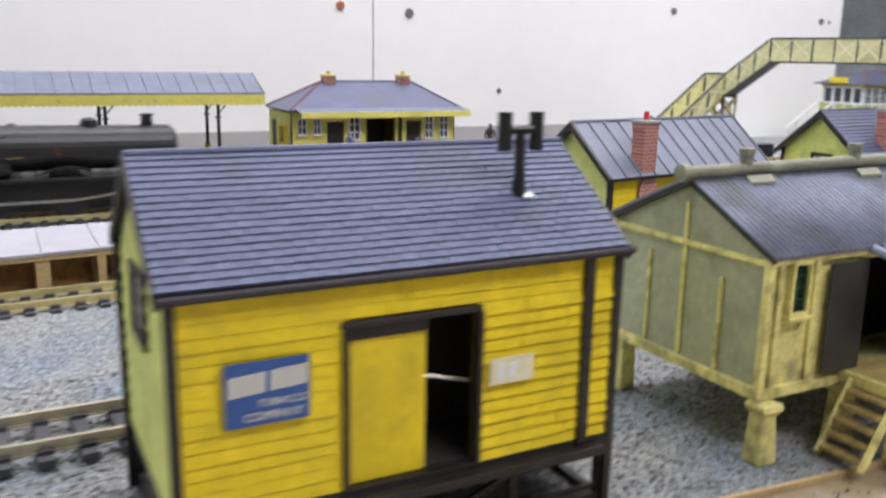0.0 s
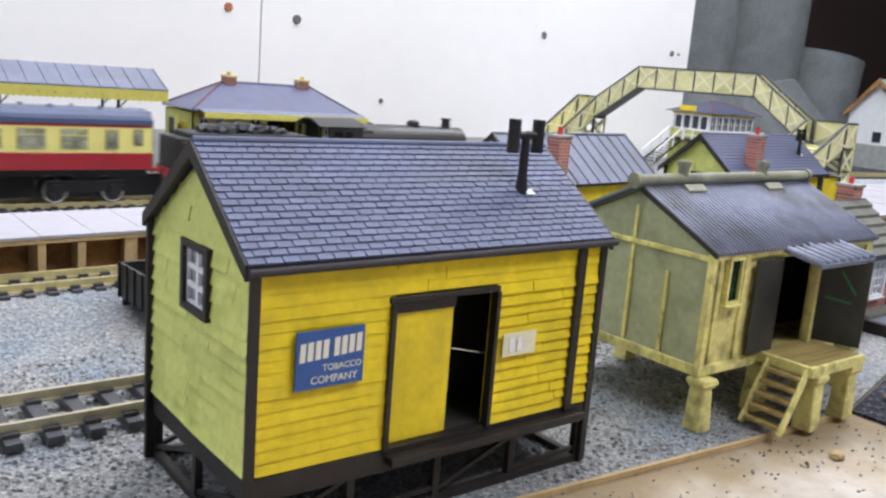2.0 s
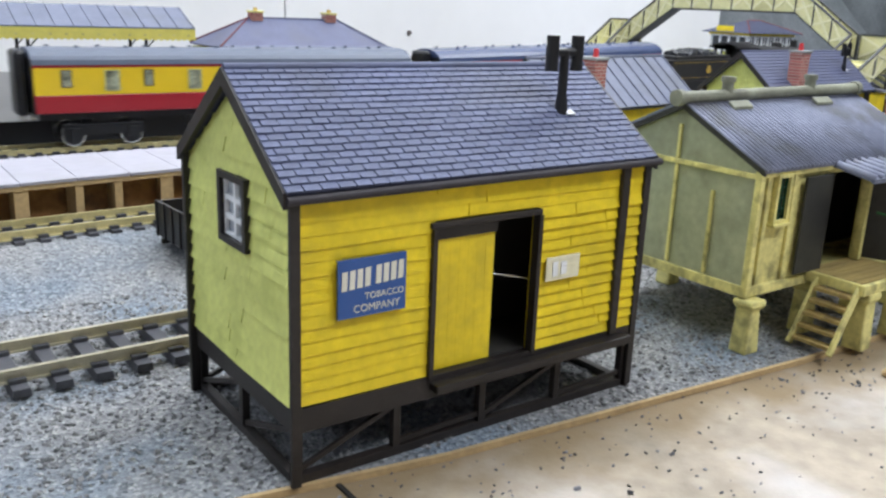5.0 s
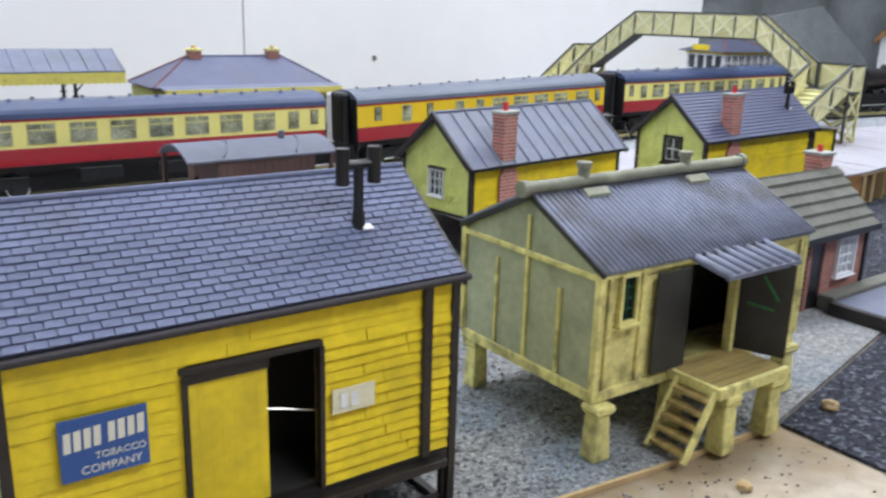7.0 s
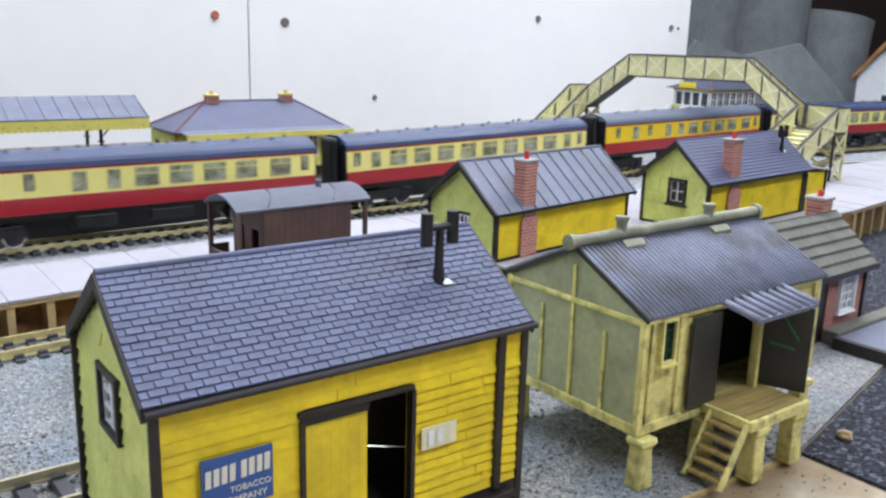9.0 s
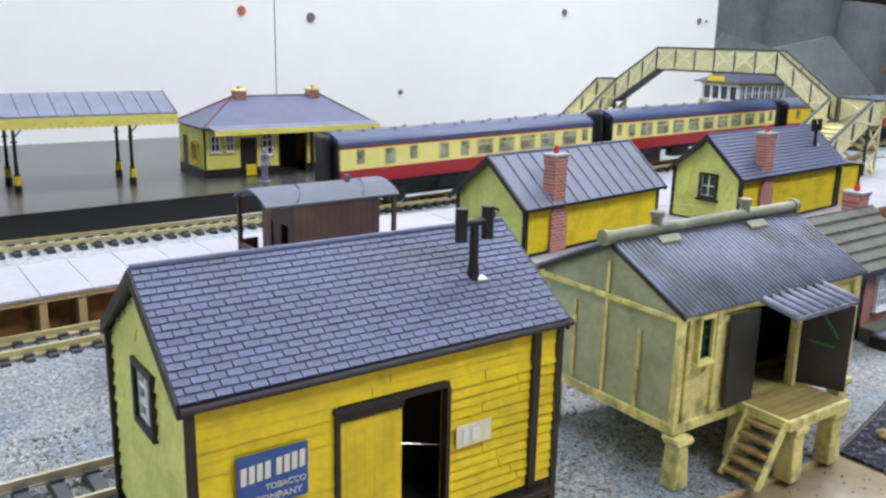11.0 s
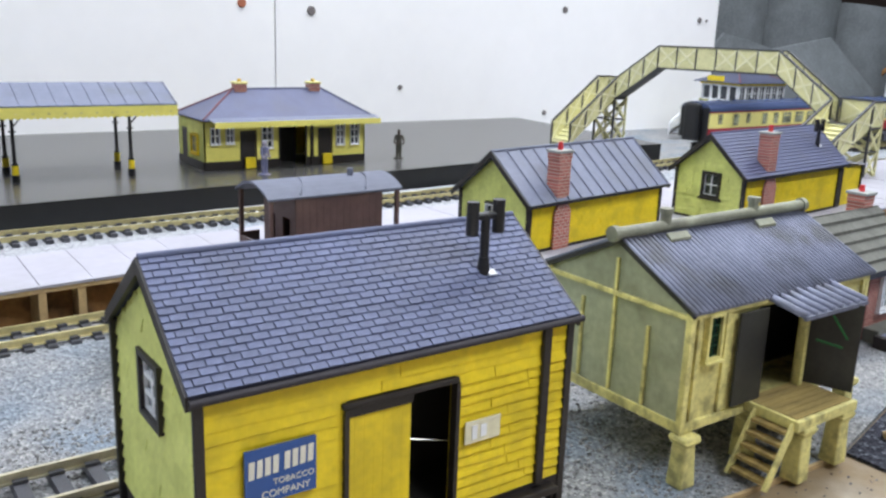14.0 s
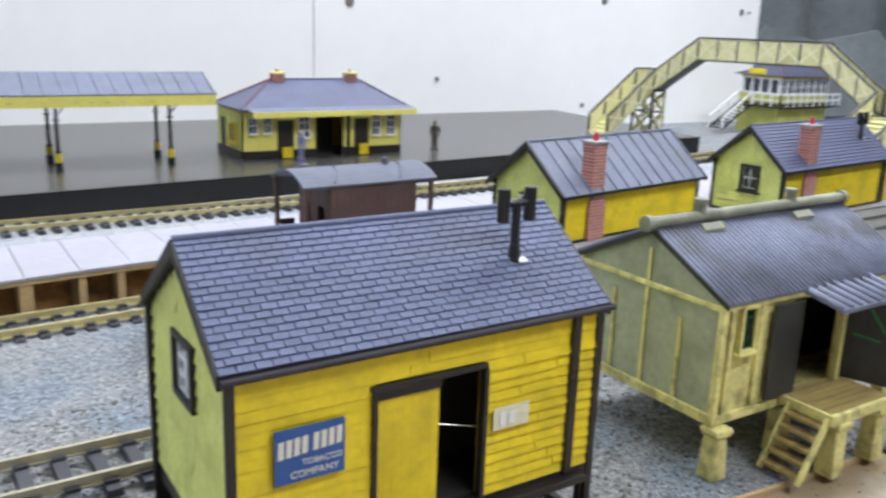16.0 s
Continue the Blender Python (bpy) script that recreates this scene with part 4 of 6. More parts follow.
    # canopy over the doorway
    # canopy sheet in the darker tone, dirt and painted shade between its ribs
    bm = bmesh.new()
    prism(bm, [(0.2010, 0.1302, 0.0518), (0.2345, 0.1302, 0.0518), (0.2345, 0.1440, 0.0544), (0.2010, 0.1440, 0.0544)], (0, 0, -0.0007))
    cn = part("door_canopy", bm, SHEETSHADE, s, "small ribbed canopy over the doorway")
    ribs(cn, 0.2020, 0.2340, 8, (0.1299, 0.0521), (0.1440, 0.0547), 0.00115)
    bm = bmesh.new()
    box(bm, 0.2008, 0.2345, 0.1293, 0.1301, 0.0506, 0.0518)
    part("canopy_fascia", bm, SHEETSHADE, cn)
    bm = bmesh.new()
    box(bm, 0.2206, 0.2224, 0.1404, 0.1432, 0.0218, 0.0522)
    part("porch_post", bm, CREAM, s, bevel=0.0003)
    # floor frame and porch deck of boards
    bm = bmesh.new()
    box(bm, X0 - 0.0008, X1, Y0 - 0.0008, Y1, ZF - 0.0032, ZF)
    part("floor_frame", bm, CREAM, s, bevel=0.0003)
    for i in range(7):
        y = 0.1258 + i * 0.00262
        bm = bmesh.new()
        box(bm, 0.1975, 0.2262, y, y + 0.00245, 0.0206, 0.0217)
        part("deck_board", bm, WOODDECK, s)
    bm = bmesh.new()
    box(bm, 0.1960, 0.2275, 0.1240, 0.1257, 0.0183, 0.0216)
    part("porch_beam", bm, CREAM, s, bevel=0.0003)
    bm = bmesh.new()
    box(bm, 0.1960, 0.1974, 0.1258, 0.1430, 0.0183, 0.0216)
    part("porch_beam", bm, CREAM, s, bevel=0.0003)
    # staddle posts: tapered square foot with a cap
    for x, y in ((0.1690, 0.1432), (0.1700, 0.2000), (0.2010, 0.1450), (0.2020, 0.2000), (0.2550, 0.1440), (0.2550, 0.2000), (0.2025, 0.1270), (0.2240, 0.1275), (0.2300, 0.1450)):
        top = 0.0168 if y > 0.13 else 0.0183
        bm = bmesh.new()
        tapered(bm, x, y, 0.0002, top - 0.0028, 0.0031, 0.0025)
        leg = part("staddle_post", bm, CREAM, s, bevel=0.0006)
        bm = bmesh.new()
        tapered(bm, x, y, top - 0.0030, top - 0.0014, 0.0028, 0.0036)
        tapered(bm, x, y, top - 0.0014, top, 0.0036, 0.0032)
        part("post_cap", bm, CREAM, leg, bevel=0.0004)
    # steps
    for i in range(5):
        zz = 0.0030 + i * 0.0036
        xx = 0.1876 + i * 0.0019
        bm = bmesh.new()
        box(bm, xx - 0.0016, xx + 0.0018, 0.1267, 0.1385, zz - 0.0006, zz + 0.0006)
        part("stair_tread", bm, WOODDECK, s, bevel=0.0002)
    for y in (0.1260, 0.1391):
        bm = bmesh.new()
        beam(bm, (0.1858, y, 0.0012), (0.1966, y, 0.0200), 0.0011, 0.0024)
        part("stringer", bm, CREAM, s, bevel=0.0002)
    # roof
    xa, xb = X0 - 0.0012, X1 + 0.0025
    slope = (ZR - ZE) / (YM - Y0)
    # base sheet darker than its ribs, carrying dirt and painted valley shade
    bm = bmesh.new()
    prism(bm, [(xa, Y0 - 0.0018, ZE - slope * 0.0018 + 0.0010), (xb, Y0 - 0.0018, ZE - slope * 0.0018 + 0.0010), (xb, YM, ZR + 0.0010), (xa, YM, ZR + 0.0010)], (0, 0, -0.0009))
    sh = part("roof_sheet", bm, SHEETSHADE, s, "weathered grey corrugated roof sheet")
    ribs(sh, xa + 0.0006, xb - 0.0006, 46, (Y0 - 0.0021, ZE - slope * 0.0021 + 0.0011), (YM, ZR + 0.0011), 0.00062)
    slope2 = (ZR - ZE) / (Y1 - YM)
    bm = bmesh.new()
    corrugated(bm, xa, xb, (Y1 + 0.0018, ZE - slope2 * 0.0018 + 0.0012), (YM, ZR + 0.0012), 0.0023, 0.0008)
    part("roof_sheet", bm, CORRUGATED, s)
    barge(s, xa - 0.0002, Y0 - 0.0018, YM, Y1 + 0.0018, ZE - slope * 0.0018 + 0.001, ZR + 0.001, ZE - slope2 * 0.0018 + 0.001, 0.0012, DOORGREY, 0.0014)
    bm = bmesh.new()
    rod(bm, (xa - 0.0030, YM, ZR + 0.0024), (xb + 0.0002, YM, ZR + 0.0032), 0.0019, 14)
    part("ridge_roll", bm, RIDGEGREY, s, smooth=False)
    for x, dz in ((xa - 0.0030, 0.0024), (xb - 0.0012, 0.0032)):
        bm = bmesh.new()
        rod(bm, (x - 0.0006, YM, ZR + dz), (x + 0.0016, YM, ZR + dz), 0.0025, 14)
        part("ridge_end", bm, RIDGEGREY, s)
    for x in (0.1860, 0.2310):
        bm = bmesh.new()
        rod(bm, (x, YM, ZR + 0.002), (x, YM, ZR + 0.0068), 0.0018, 12)
        rod(bm, (x, YM, ZR + 0.0068), (x, YM, ZR + 0.0084), 0.0023, 12)
        part("vent_pipe", bm, RIDGEGREY, s)
        bm = bmesh.new()
        yy = YM - 0.0055
        zz = ZR + 0.0012 - slope * 0.0055
        prism(bm, [(x - 0.003, yy, zz + 0.0004), (x + 0.0065, yy, zz + 0.0004), (x + 0.0065, yy + 0.0022, zz + 0.002), (x - 0.003, yy + 0.0022, zz + 0.002)], (0, 0, 0.0009))
        part("roof_hatch", bm, RIDGEGREY, s)
    return s


staddle_shed()


# ---- the two yellow cottages on the white platform ----
def brick_chimney(root, x, y, z0, z1, w, d, material, pot=True, pot_h=0.004):
    bm = bmesh.new()
    prism(bm, [(x - w / 2, y - d / 2, z0), (x + w / 2, y - d / 2, z0), (x + w / 2, y - d / 2, z1 - 0.004), (x + w * 0.56, y - d / 2, z1 - 0.003), (x + w * 0.56, y - d / 2, z1), (x - w * 0.56, y - d / 2, z1), (x - w * 0.56, y - d / 2, z1 - 0.003), (x - w / 2, y - d / 2, z1 - 0.004)], (0, d, 0))
    st = part("chimney_stack", bm, material, root, "red brick chimney stack")
    bm = bmesh.new()
    box(bm, x - w * 0.6, x + w * 0.6, y - d * 0.62, y + d * 0.62, z1, z1 + 0.0014)
    part("chimney_cap", bm, CONCRETE, st, bevel=0.0002)
    if pot:
        bm = bmesh.new()
        rod(bm, (x, y, z1 + 0.0014), (x, y, z1 + 0.0014 + pot_h), 0.0014, 12, 0.0012)
        part("chimney_pot", bm, POT, st)


def cottage(m, length, depth, ze, zr, chim, win, dark_win, roof_mat, ribs, label, breast_w, ext=False, pipe=False):
    c = thing("weighbridge_cottage", m, label, "hut", "yellow platform huts")
    wall_panel(c, "front_wall", (0, 0, 0), (1, 0, 0), (0, 0, 1), (0, -1, 0), length, ze, [], YELLOW)
    wall_panel(c, "back_wall", (0, depth - 0.0012, 0), (1, 0, 0), (0, 0, 1), (0, -1, 0), length, ze, [], YELLOW)
    wy, wz, ww, wh = win
    hole = [(wy, wy + ww, wz, wz + wh)]
    g = zr - ze - 0.001
    wall_panel(c, "end_wall", (0, 0, 0), (0, 1, 0), (0, 0, 1), (-1, 0, 0), depth, ze, hole, PALE_YELLOW, gable=g)
    wall_panel(c, "end_wall", (length - 0.0012, 0, 0), (0, 1, 0), (0, 0, 1), (-1, 0, 0), depth, ze, [], PALE_YELLOW, gable=g)
    clapboards(c, "weatherboard", (0, 0, 0), (1, 0, 0), (0, 0, 1), (0, -1, 0), length, ze, 9, YELLOW, [], jitter=0.0001, relief=0.0007)
    clapboards(c, "weatherboard", (0, 0, 0), (0, 1, 0), (0, 0, 1), (-1, 0, 0), depth, ze + g, 14, PALE_YELLOW, hole, gable=g, jitter=0.0001, relief=0.0009)
    for x, y in ((0, 0), (length, 0), (0, depth)):
        bm = bmesh.new()
        box(bm, x - 0.0011, x + 0.0011, y - 0.0012, y + 0.0010, 0, ze)
        part("corner_post", bm, DARK_TRIM, c)
    bm = bmesh.new()
    box(bm, -0.0012, length + 0.0012, -0.0013, depth + 0.0008, 0.0, 0.0014)
    part("plinth", bm, DARK_TRIM, c)
    window_part(c, (-0.0004, wy + ww, wz), (0, -1, 0), (0, 0, 1), (-1, 0, 0), ww, wh, 3 if not dark_win else 2, 3 if not dark_win else 2, DARK_TRIM if dark_win else WHITE, WHITE, DARK_PANE, frame=0.0018 if dark_win else 0.0006, bar=0.0005)
    if not dark_win:
        bm = bmesh.new()
        box(bm, -0.0018, 0, wy - 0.001, wy + ww + 0.001, wz + wh + 0.0006, wz + wh + 0.0016)
        part("window_hood", bm, DARK_TRIM, c)
    ov = 0.0035
    ym = depth / 2
    sl = (zr - ze) / ym
    z_e = ze - sl * ov + 0.0015
    for ye in (-ov, depth + ov):
        bm = bmesh.new()
        d = Vector((0, ym - ye, zr + 0.0015 - z_e))
        nrm = Vector((0, -d.z, d.y)).normalized()
        if nrm.z < 0:
            nrm = -nrm
        prism(bm, [(-0.004, ye, z_e), (length + 0.004, ye, z_e), (length + 0.004, ym, zr + 0.0015), (-0.004, ym, zr + 0.0015)], tuple(nrm * -0.0012))
        sp = part("roof_slope", bm, roof_mat, c)
        if ribs == "lead":
            for i in range(13):
                x = -0.003 + i * (length + 0.006) / 12
                bm = bmesh.new()
                beam(bm, (x, ye, z_e + 0.0003), (x, ym, zr + 0.0018), 0.0006, 0.0008)
                part("roof_rib", bm, roof_mat, sp)
        elif ribs == "slate":
            n = 14
            for i in range(n):
                a, b = i / n, (i + 1.05) / n
                bm = bmesh.new()
                pa = Vector((-0.004, ye, z_e)) + d * a + nrm * 0.0007
                pb = Vector((-0.004, ye, z_e)) + d * min(b, 1) + nrm * 0.0001
                prism(bm, [pa, pa + Vector((length + 0.008, 0, 0)), pb + Vector((length + 0.008, 0, 0)), pb], tuple(nrm * -0.0005))
                part("slate_course", bm, roof_mat, sp)
    barge(c, -0.0046, -ov, ym, depth + ov, z_e + 0.0004, zr + 0.0019, z_e + 0.0004, 0.0012, DARK_TRIM, 0.0026)
    barge(c, length + 0.0034, -ov, ym, depth + ov, z_e + 0.0004, zr + 0.0019, z_e + 0.0004, 0.0012, DARK_TRIM, 0.0026)
    bm = bmesh.new()
    rod(bm, (-0.004, ym, zr + 0.0018), (length + 0.004, ym, zr + 0.0018), 0.0007, 8)
    part("ridge_cap", bm, roof_mat, c)
    bm = bmesh.new()
    box(bm, -0.004, length + 0.004, -ov - 0.0012, -ov, z_e - 0.0012, z_e + 0.0003)
    part("gutter", bm, BLACK, c)
    cx, cy, ct = chim
    brick_chimney(c, cx, cy, ze - 0.001, ct, 0.0092, 0.0075, BRICK)
    # brick breast on the front wall
    bm = bmesh.new()
    hw = breast_w / 2
    prism(bm, [(cx - hw, -0.0012, 0.0), (cx + hw, -0.0012, 0.0), (cx + hw, -0.0012, ze * 0.72), (cx + hw * 0.45, -0.0012, ze - 0.001), (cx - hw * 0.45, -0.0012, ze - 0.001), (cx - hw, -0.0012, ze * 0.72)], (0, -0.0012, 0))
    part("chimney_breast", bm, BRICK, c, "red brick chimney breast")
    if pipe:
        stove_chimney(c, length * 0.86, depth * 0.22, ze + sl * depth * 0.22 + 0.002, 1.0)
    if ext:
        bm = bmesh.new()
        box(bm, length + 0.0012, length + 0.0340, 0.001, depth * 0.7, 0, ze * 0.84)
        e = part("lean_to", bm, YELLOW, c, "yellow lean-to with a pale sheet roof")
        bm = bmesh.new()
        prism(bm, [(length + 0.0012, -0.0015, ze * 0.98), (length + 0.0365, -0.0015, ze * 0.84), (length + 0.0365, depth * 0.74, ze * 0.84), (length + 0.0012, depth * 0.74, ze * 0.98)], (0, 0, 0.0012))
        part("lean_to_roof", bm, WHITECARD, e)
        for x in (length - 0.0035, length + 0.0048, length + 0.0337):
            bm = bmesh.new()
            box(bm, x - 0.0007, x + 0.0007, -0.0017 if x < length else -0.0002, 0.0010, 0, ze * (0.98 if x < length else 0.84))
            part("post", bm, DARK_TRIM, e)
    return c


cottage(pose(0.2475, 0.3085, 0.0236, 0, 0, 8.0), 0.1135, 0.0475, 0.0265, 0.0470, (0.0235, 0.0020, 0.0490), (0.0185, 0.0085, 0.0095, 0.0122), False, LEAD, "lead", "yellow weatherboarded hut with ribbed grey roof and brick chimney", 0.0125)
cottage(pose(0.4035, 0.2990, 0.0236, 0, 0, 5.2), 0.1190, 0.0460, 0.0308, 0.0512, (0.0260, 0.0020, 0.0535), (0.0165, 0.0160, 0.0092, 0.0122), True, SLATE_FAR, "slate", "yellow weatherboarded hut with slate roof, stove pipe and lean-to", 0.0135, ext=True, pipe=True)


# ---- low brick hut by the yard ----
def brick_hut():
    m = pose(0.3325, 0.186, 0.0002, 0, 0, 2.0)
    L, D, ze, zr = 0.0455, 0.040, 0.0345, 0.0535
    c = thing("brick_hut", m, "small red brick hut with mossy tiled roof and arched white window", "hut")
    door = (0.003, 0.0125, 0.0, 0.029)
    wn2 = (0.0225, 0.0350, 0.0130, 0.0290)
    wall_panel(c, "front_wall", (0, 0, 0), (1, 0, 0), (0, 0, 1), (0, -1, 0), L, ze, [door, wn2], BRICK_DK)
    wall_panel(c, "back_wall", (0, D - 0.0012, 0), (1, 0, 0), (0, 0, 1), (0, -1, 0), L, ze, [], BRICK_DK)
    wall_panel(c, "end_wall", (0, 0, 0), (0, 1, 0), (0, 0, 1), (-1, 0, 0), D, ze, [], BRICK_DK, gable=zr - ze)
    wall_panel(c, "end_wall", (L - 0.0012, 0, 0), (0, 1, 0), (0, 0, 1), (-1, 0, 0), D, ze, [], BRICK_DK, gable=zr - ze)
    bm = bmesh.new()
    box(bm, 0.003, 0.0125, 0.0006, 0.0014, 0.0, 0.029)
    part("door", bm, BLACK, c, "plain black door")
    window_part(c, (wn2[0], -0.0004, wn2[2]), (1, 0, 0), (0, 0, 1), (0, -1, 0), wn2[1] - wn2[0], wn2[3] - wn2[2], 3, 4, WHITE, WHITE, PALE_PANE, frame=0.0010, bar=0.0007)
    bm = bmesh.new()
    box(bm, L - 0.0004, L + 0.0012, -0.0012, 0.001, 0, ze)
    part("drain_pipe", bm, BLACK, c)
    ym = D / 2
    for ye in (-0.004, D + 0.004):
        n = 6
        for i in range(n):
            bm = bmesh.new()
            ya = ye + (ym - ye) * i / n
            yb = ye + (ym - ye) * (i + 1.1) / n
            za = ze - 0.0025 + (zr - ze + 0.004) * i / n + 0.0016
            zb = ze - 0.0025 + (zr - ze + 0.004) * (i + 1.1) / n
            prism(bm, [(-0.024, ya, za), (L + 0.004, ya, za), (L + 0.004, yb, zb), (-0.024, yb, zb)], (0, 0, -0.0016))
            part("tile_course", bm, MOSSROOF, c)
    bm = bmesh.new()
    box(bm, -0.024, L + 0.004, -0.0048, -0.004, ze - 0.0035, ze - 0.0008)
    part("gutter", bm, BLACK, c)
    bm = bmesh.new()
    box(bm, -0.022, 0.0, 0.0005, D - 0.0005, 0, ze - 0.002)
    part("side_store", bm, BRICK_DK, c)
    brick_chimney(c, 0.040, ym + 0.004, zr - 0.002, zr + 0.0075, 0.0085, 0.0085, BRICK, True, 0.003)
    bm = bmesh.new()
    box(bm, 0.0110, 0.2, -0.0080, -0.0005, 0.0, 0.0066)
    part("stone_base", bm, MOSSROOF, c, bevel=0.0006)
    return c


brick_hut()


# ---- open wagon and brake van on the siding ----
def wheel_pair(root, x, gauge, r, zc, rim=STEEL):
    bm = bmesh.new()
    for s in (-1, 1):
        rod(bm, (x, s * gauge / 2, zc), (x, s * (gauge / 2 - 0.002), zc), r, 18)
    rod(bm, (x, -gauge / 2, zc), (x, gauge / 2, zc), 0.0009, 8)
    ax = part("wheel_set", bm, BLACK, root)
    bm = bmesh.new()
    for s in (-1, 1):
        n = 24
        ra, rb = r + 0.0001, r - 0.0008
        for i in range(n):
            a0, a1 = 2 * math.pi * i / n, 2 * math.pi * (i + 1) / n
            prism(bm, [(x + ra * math.cos(a0), s * (gauge / 2 + 0.0002), zc + ra * math.sin(a0)), (x + ra * math.cos(a1), s * (gauge / 2 + 0.0002), zc + ra * math.sin(a1)),
                       (x + rb * math.cos(a1), s * (gauge / 2 + 0.0002), zc + rb * math.sin(a1)), (x + rb * math.cos(a0), s * (gauge / 2 + 0.0002), zc + rb * math.sin(a0))], (0, s * -0.0004, 0))
    part("tyre", bm, rim, ax)


wg = thing("open_wagon", pose(0.0860, 0.3030, 0.0030, 0, 0, 3.0), "black open wagon with planked sides on the siding", "wagon")
for nm, dims in (("side", (-0.034, 0.034, -0.0155, -0.0143, 0.0062, 0.0190)), ("side", (-0.034, 0.034, 0.0143, 0.0155, 0.0062, 0.0190)), ("end", (-0.034, -0.0328, -0.0143, 0.0143, 0.0062, 0.0190)), ("end", (0.0328, 0.034, -0.0143, 0.0143, 0.0062, 0.0190)), ("floor_plate", (-0.0328, 0.0328, -0.0143, 0.0143, 0.0055, 0.0068)), ("solebar", (-0.034, 0.034, -0.012, -0.0105, 0.0035, 0.0056)), ("solebar", (-0.034, 0.034, 0.0105, 0.012, 0.0035, 0.0056))):
    boxpart(nm, dims, LOCO, wg)
for i in range(5):
    boxpart("stanchion", (-0.0346, -0.0340, -0.0150 + i * 0.0072, -0.0138 + i * 0.0072, 0.0060, 0.0195), LOCO, wg)
for x in (-0.019, 0.019):
    wheel_pair(wg, x, 0.0165, 0.006, 0.006)

vx = 0.1565
van = thing("brake_van", pose(vx, 0.3530, 0.0095, 0, 0, 2.5), "brown goods brake van with curved grey roof and open verandas", "van")
HL, HW = 0.0332, 0.0155


def van_roof():
    bm = bmesh.new()
    n = 10
    loop = []
    for i in range(n + 1):
        y = -HW - 0.0012 + (2 * HW + 0.0024) * i / n
        loop.append((-HL - 0.002, y, 0.0470 + 0.0055 * (1 - (y / (HW + 0.0012)) ** 2)))
    low = [(x, y, z - 0.0009) for x, y, z in reversed(loop)]
    prism(bm, loop + low, (2 * HL + 0.004, 0, 0))
    return bm


rf = part("roof", van_roof(), VANROOF, van)
for x in (-0.012, 0.022):
    bm = bmesh.new()
    for i in range(8):
        y0, y1 = -HW + i * HW / 8, -HW + (i + 1) * HW / 8
        z0, z1 = (0.0472 + 0.0055 * (1 - (y / (HW + 0.0012)) ** 2) for y in (y0, y1))
        dx0, dx1 = (0.007 * (i / 8 - 1) ** 2, 0.007 * ((i + 1) / 8 - 1) ** 2)
        beam(bm, (x - dx0, y0, z0), (x - dx1, y1, z1), 0.0007, 0.0008)
    part("rain_strip", bm, VANROOF, rf)
bm = bmesh.new()
rod(bm, (0.0145, -0.0025, 0.0515), (0.0145, -0.0025, 0.0556), 0.0015, 12)
part("stove_vent", bm, VANROOF, rf)
for nm, dims in (("cabin_side", (-0.0215, 0.0245, -HW, -HW + 0.0012, 0.008, 0.0464)), ("cabin_side", (-0.0215, 0.0245, HW - 0.0012, HW, 0.008, 0.0464)), ("cabin_end", (0.0233, 0.0245, -HW + 0.0012, HW - 0.0012, 0.008, 0.0470)), ("floor_plate", (-HL, HL, -HW, HW, 0.0065, 0.008))):
    boxpart(nm, dims, VANBROWN, van)
wall_panel(van, "cabin_end", (-0.0215, -HW + 0.0012, 0.008), (0, 1, 0), (0, 0, 1), (-1, 0, 0), 2 * HW - 0.0024, 0.0385, [(0.0185, 0.0255, 0.012, 0.028), (0.004, 0.011, 0.016, 0.028)], VANBROWN)
for i in range(13):
    boxpart("side_plank", (-0.0213 + i * 0.0035, -0.0213 + i * 0.0035 + 0.0034, -HW - 0.0003, -HW, 0.0085, 0.0464), VANBROWN, van)
for s in (-1, 1):
    for y in (-HW + 0.0006, HW - 0.0006):
        boxpart("veranda_post", (s * HL - 0.0009, s * HL + 0.0009, y - 0.0009, y + 0.0009, 0.008, 0.0466), VANBROWN, van)
        boxpart("veranda_side", (min(s * HL, s * 0.0245), max(s * HL, s * 0.0245), y - 0.0006, y + 0.0006, 0.008, 0.0265), VANBROWN, van)
    boxpart("veranda_end", (s * HL - 0.0006, s * HL + 0.0006, -HW + 0.0012, HW - 0.0012, 0.008, 0.0250), VANBROWN, van)
boxpart("solebar", (-HL, HL, -0.0125, -0.0110, 0.0040, 0.0065), BLACK, van)
boxpart("solebar", (-HL, HL, 0.0110, 0.0125, 0.0040, 0.0065), BLACK, van)
for x in (-0.022, 0.022):
    wheel_pair(van, x, 0.0165, 0.006, 0.006)


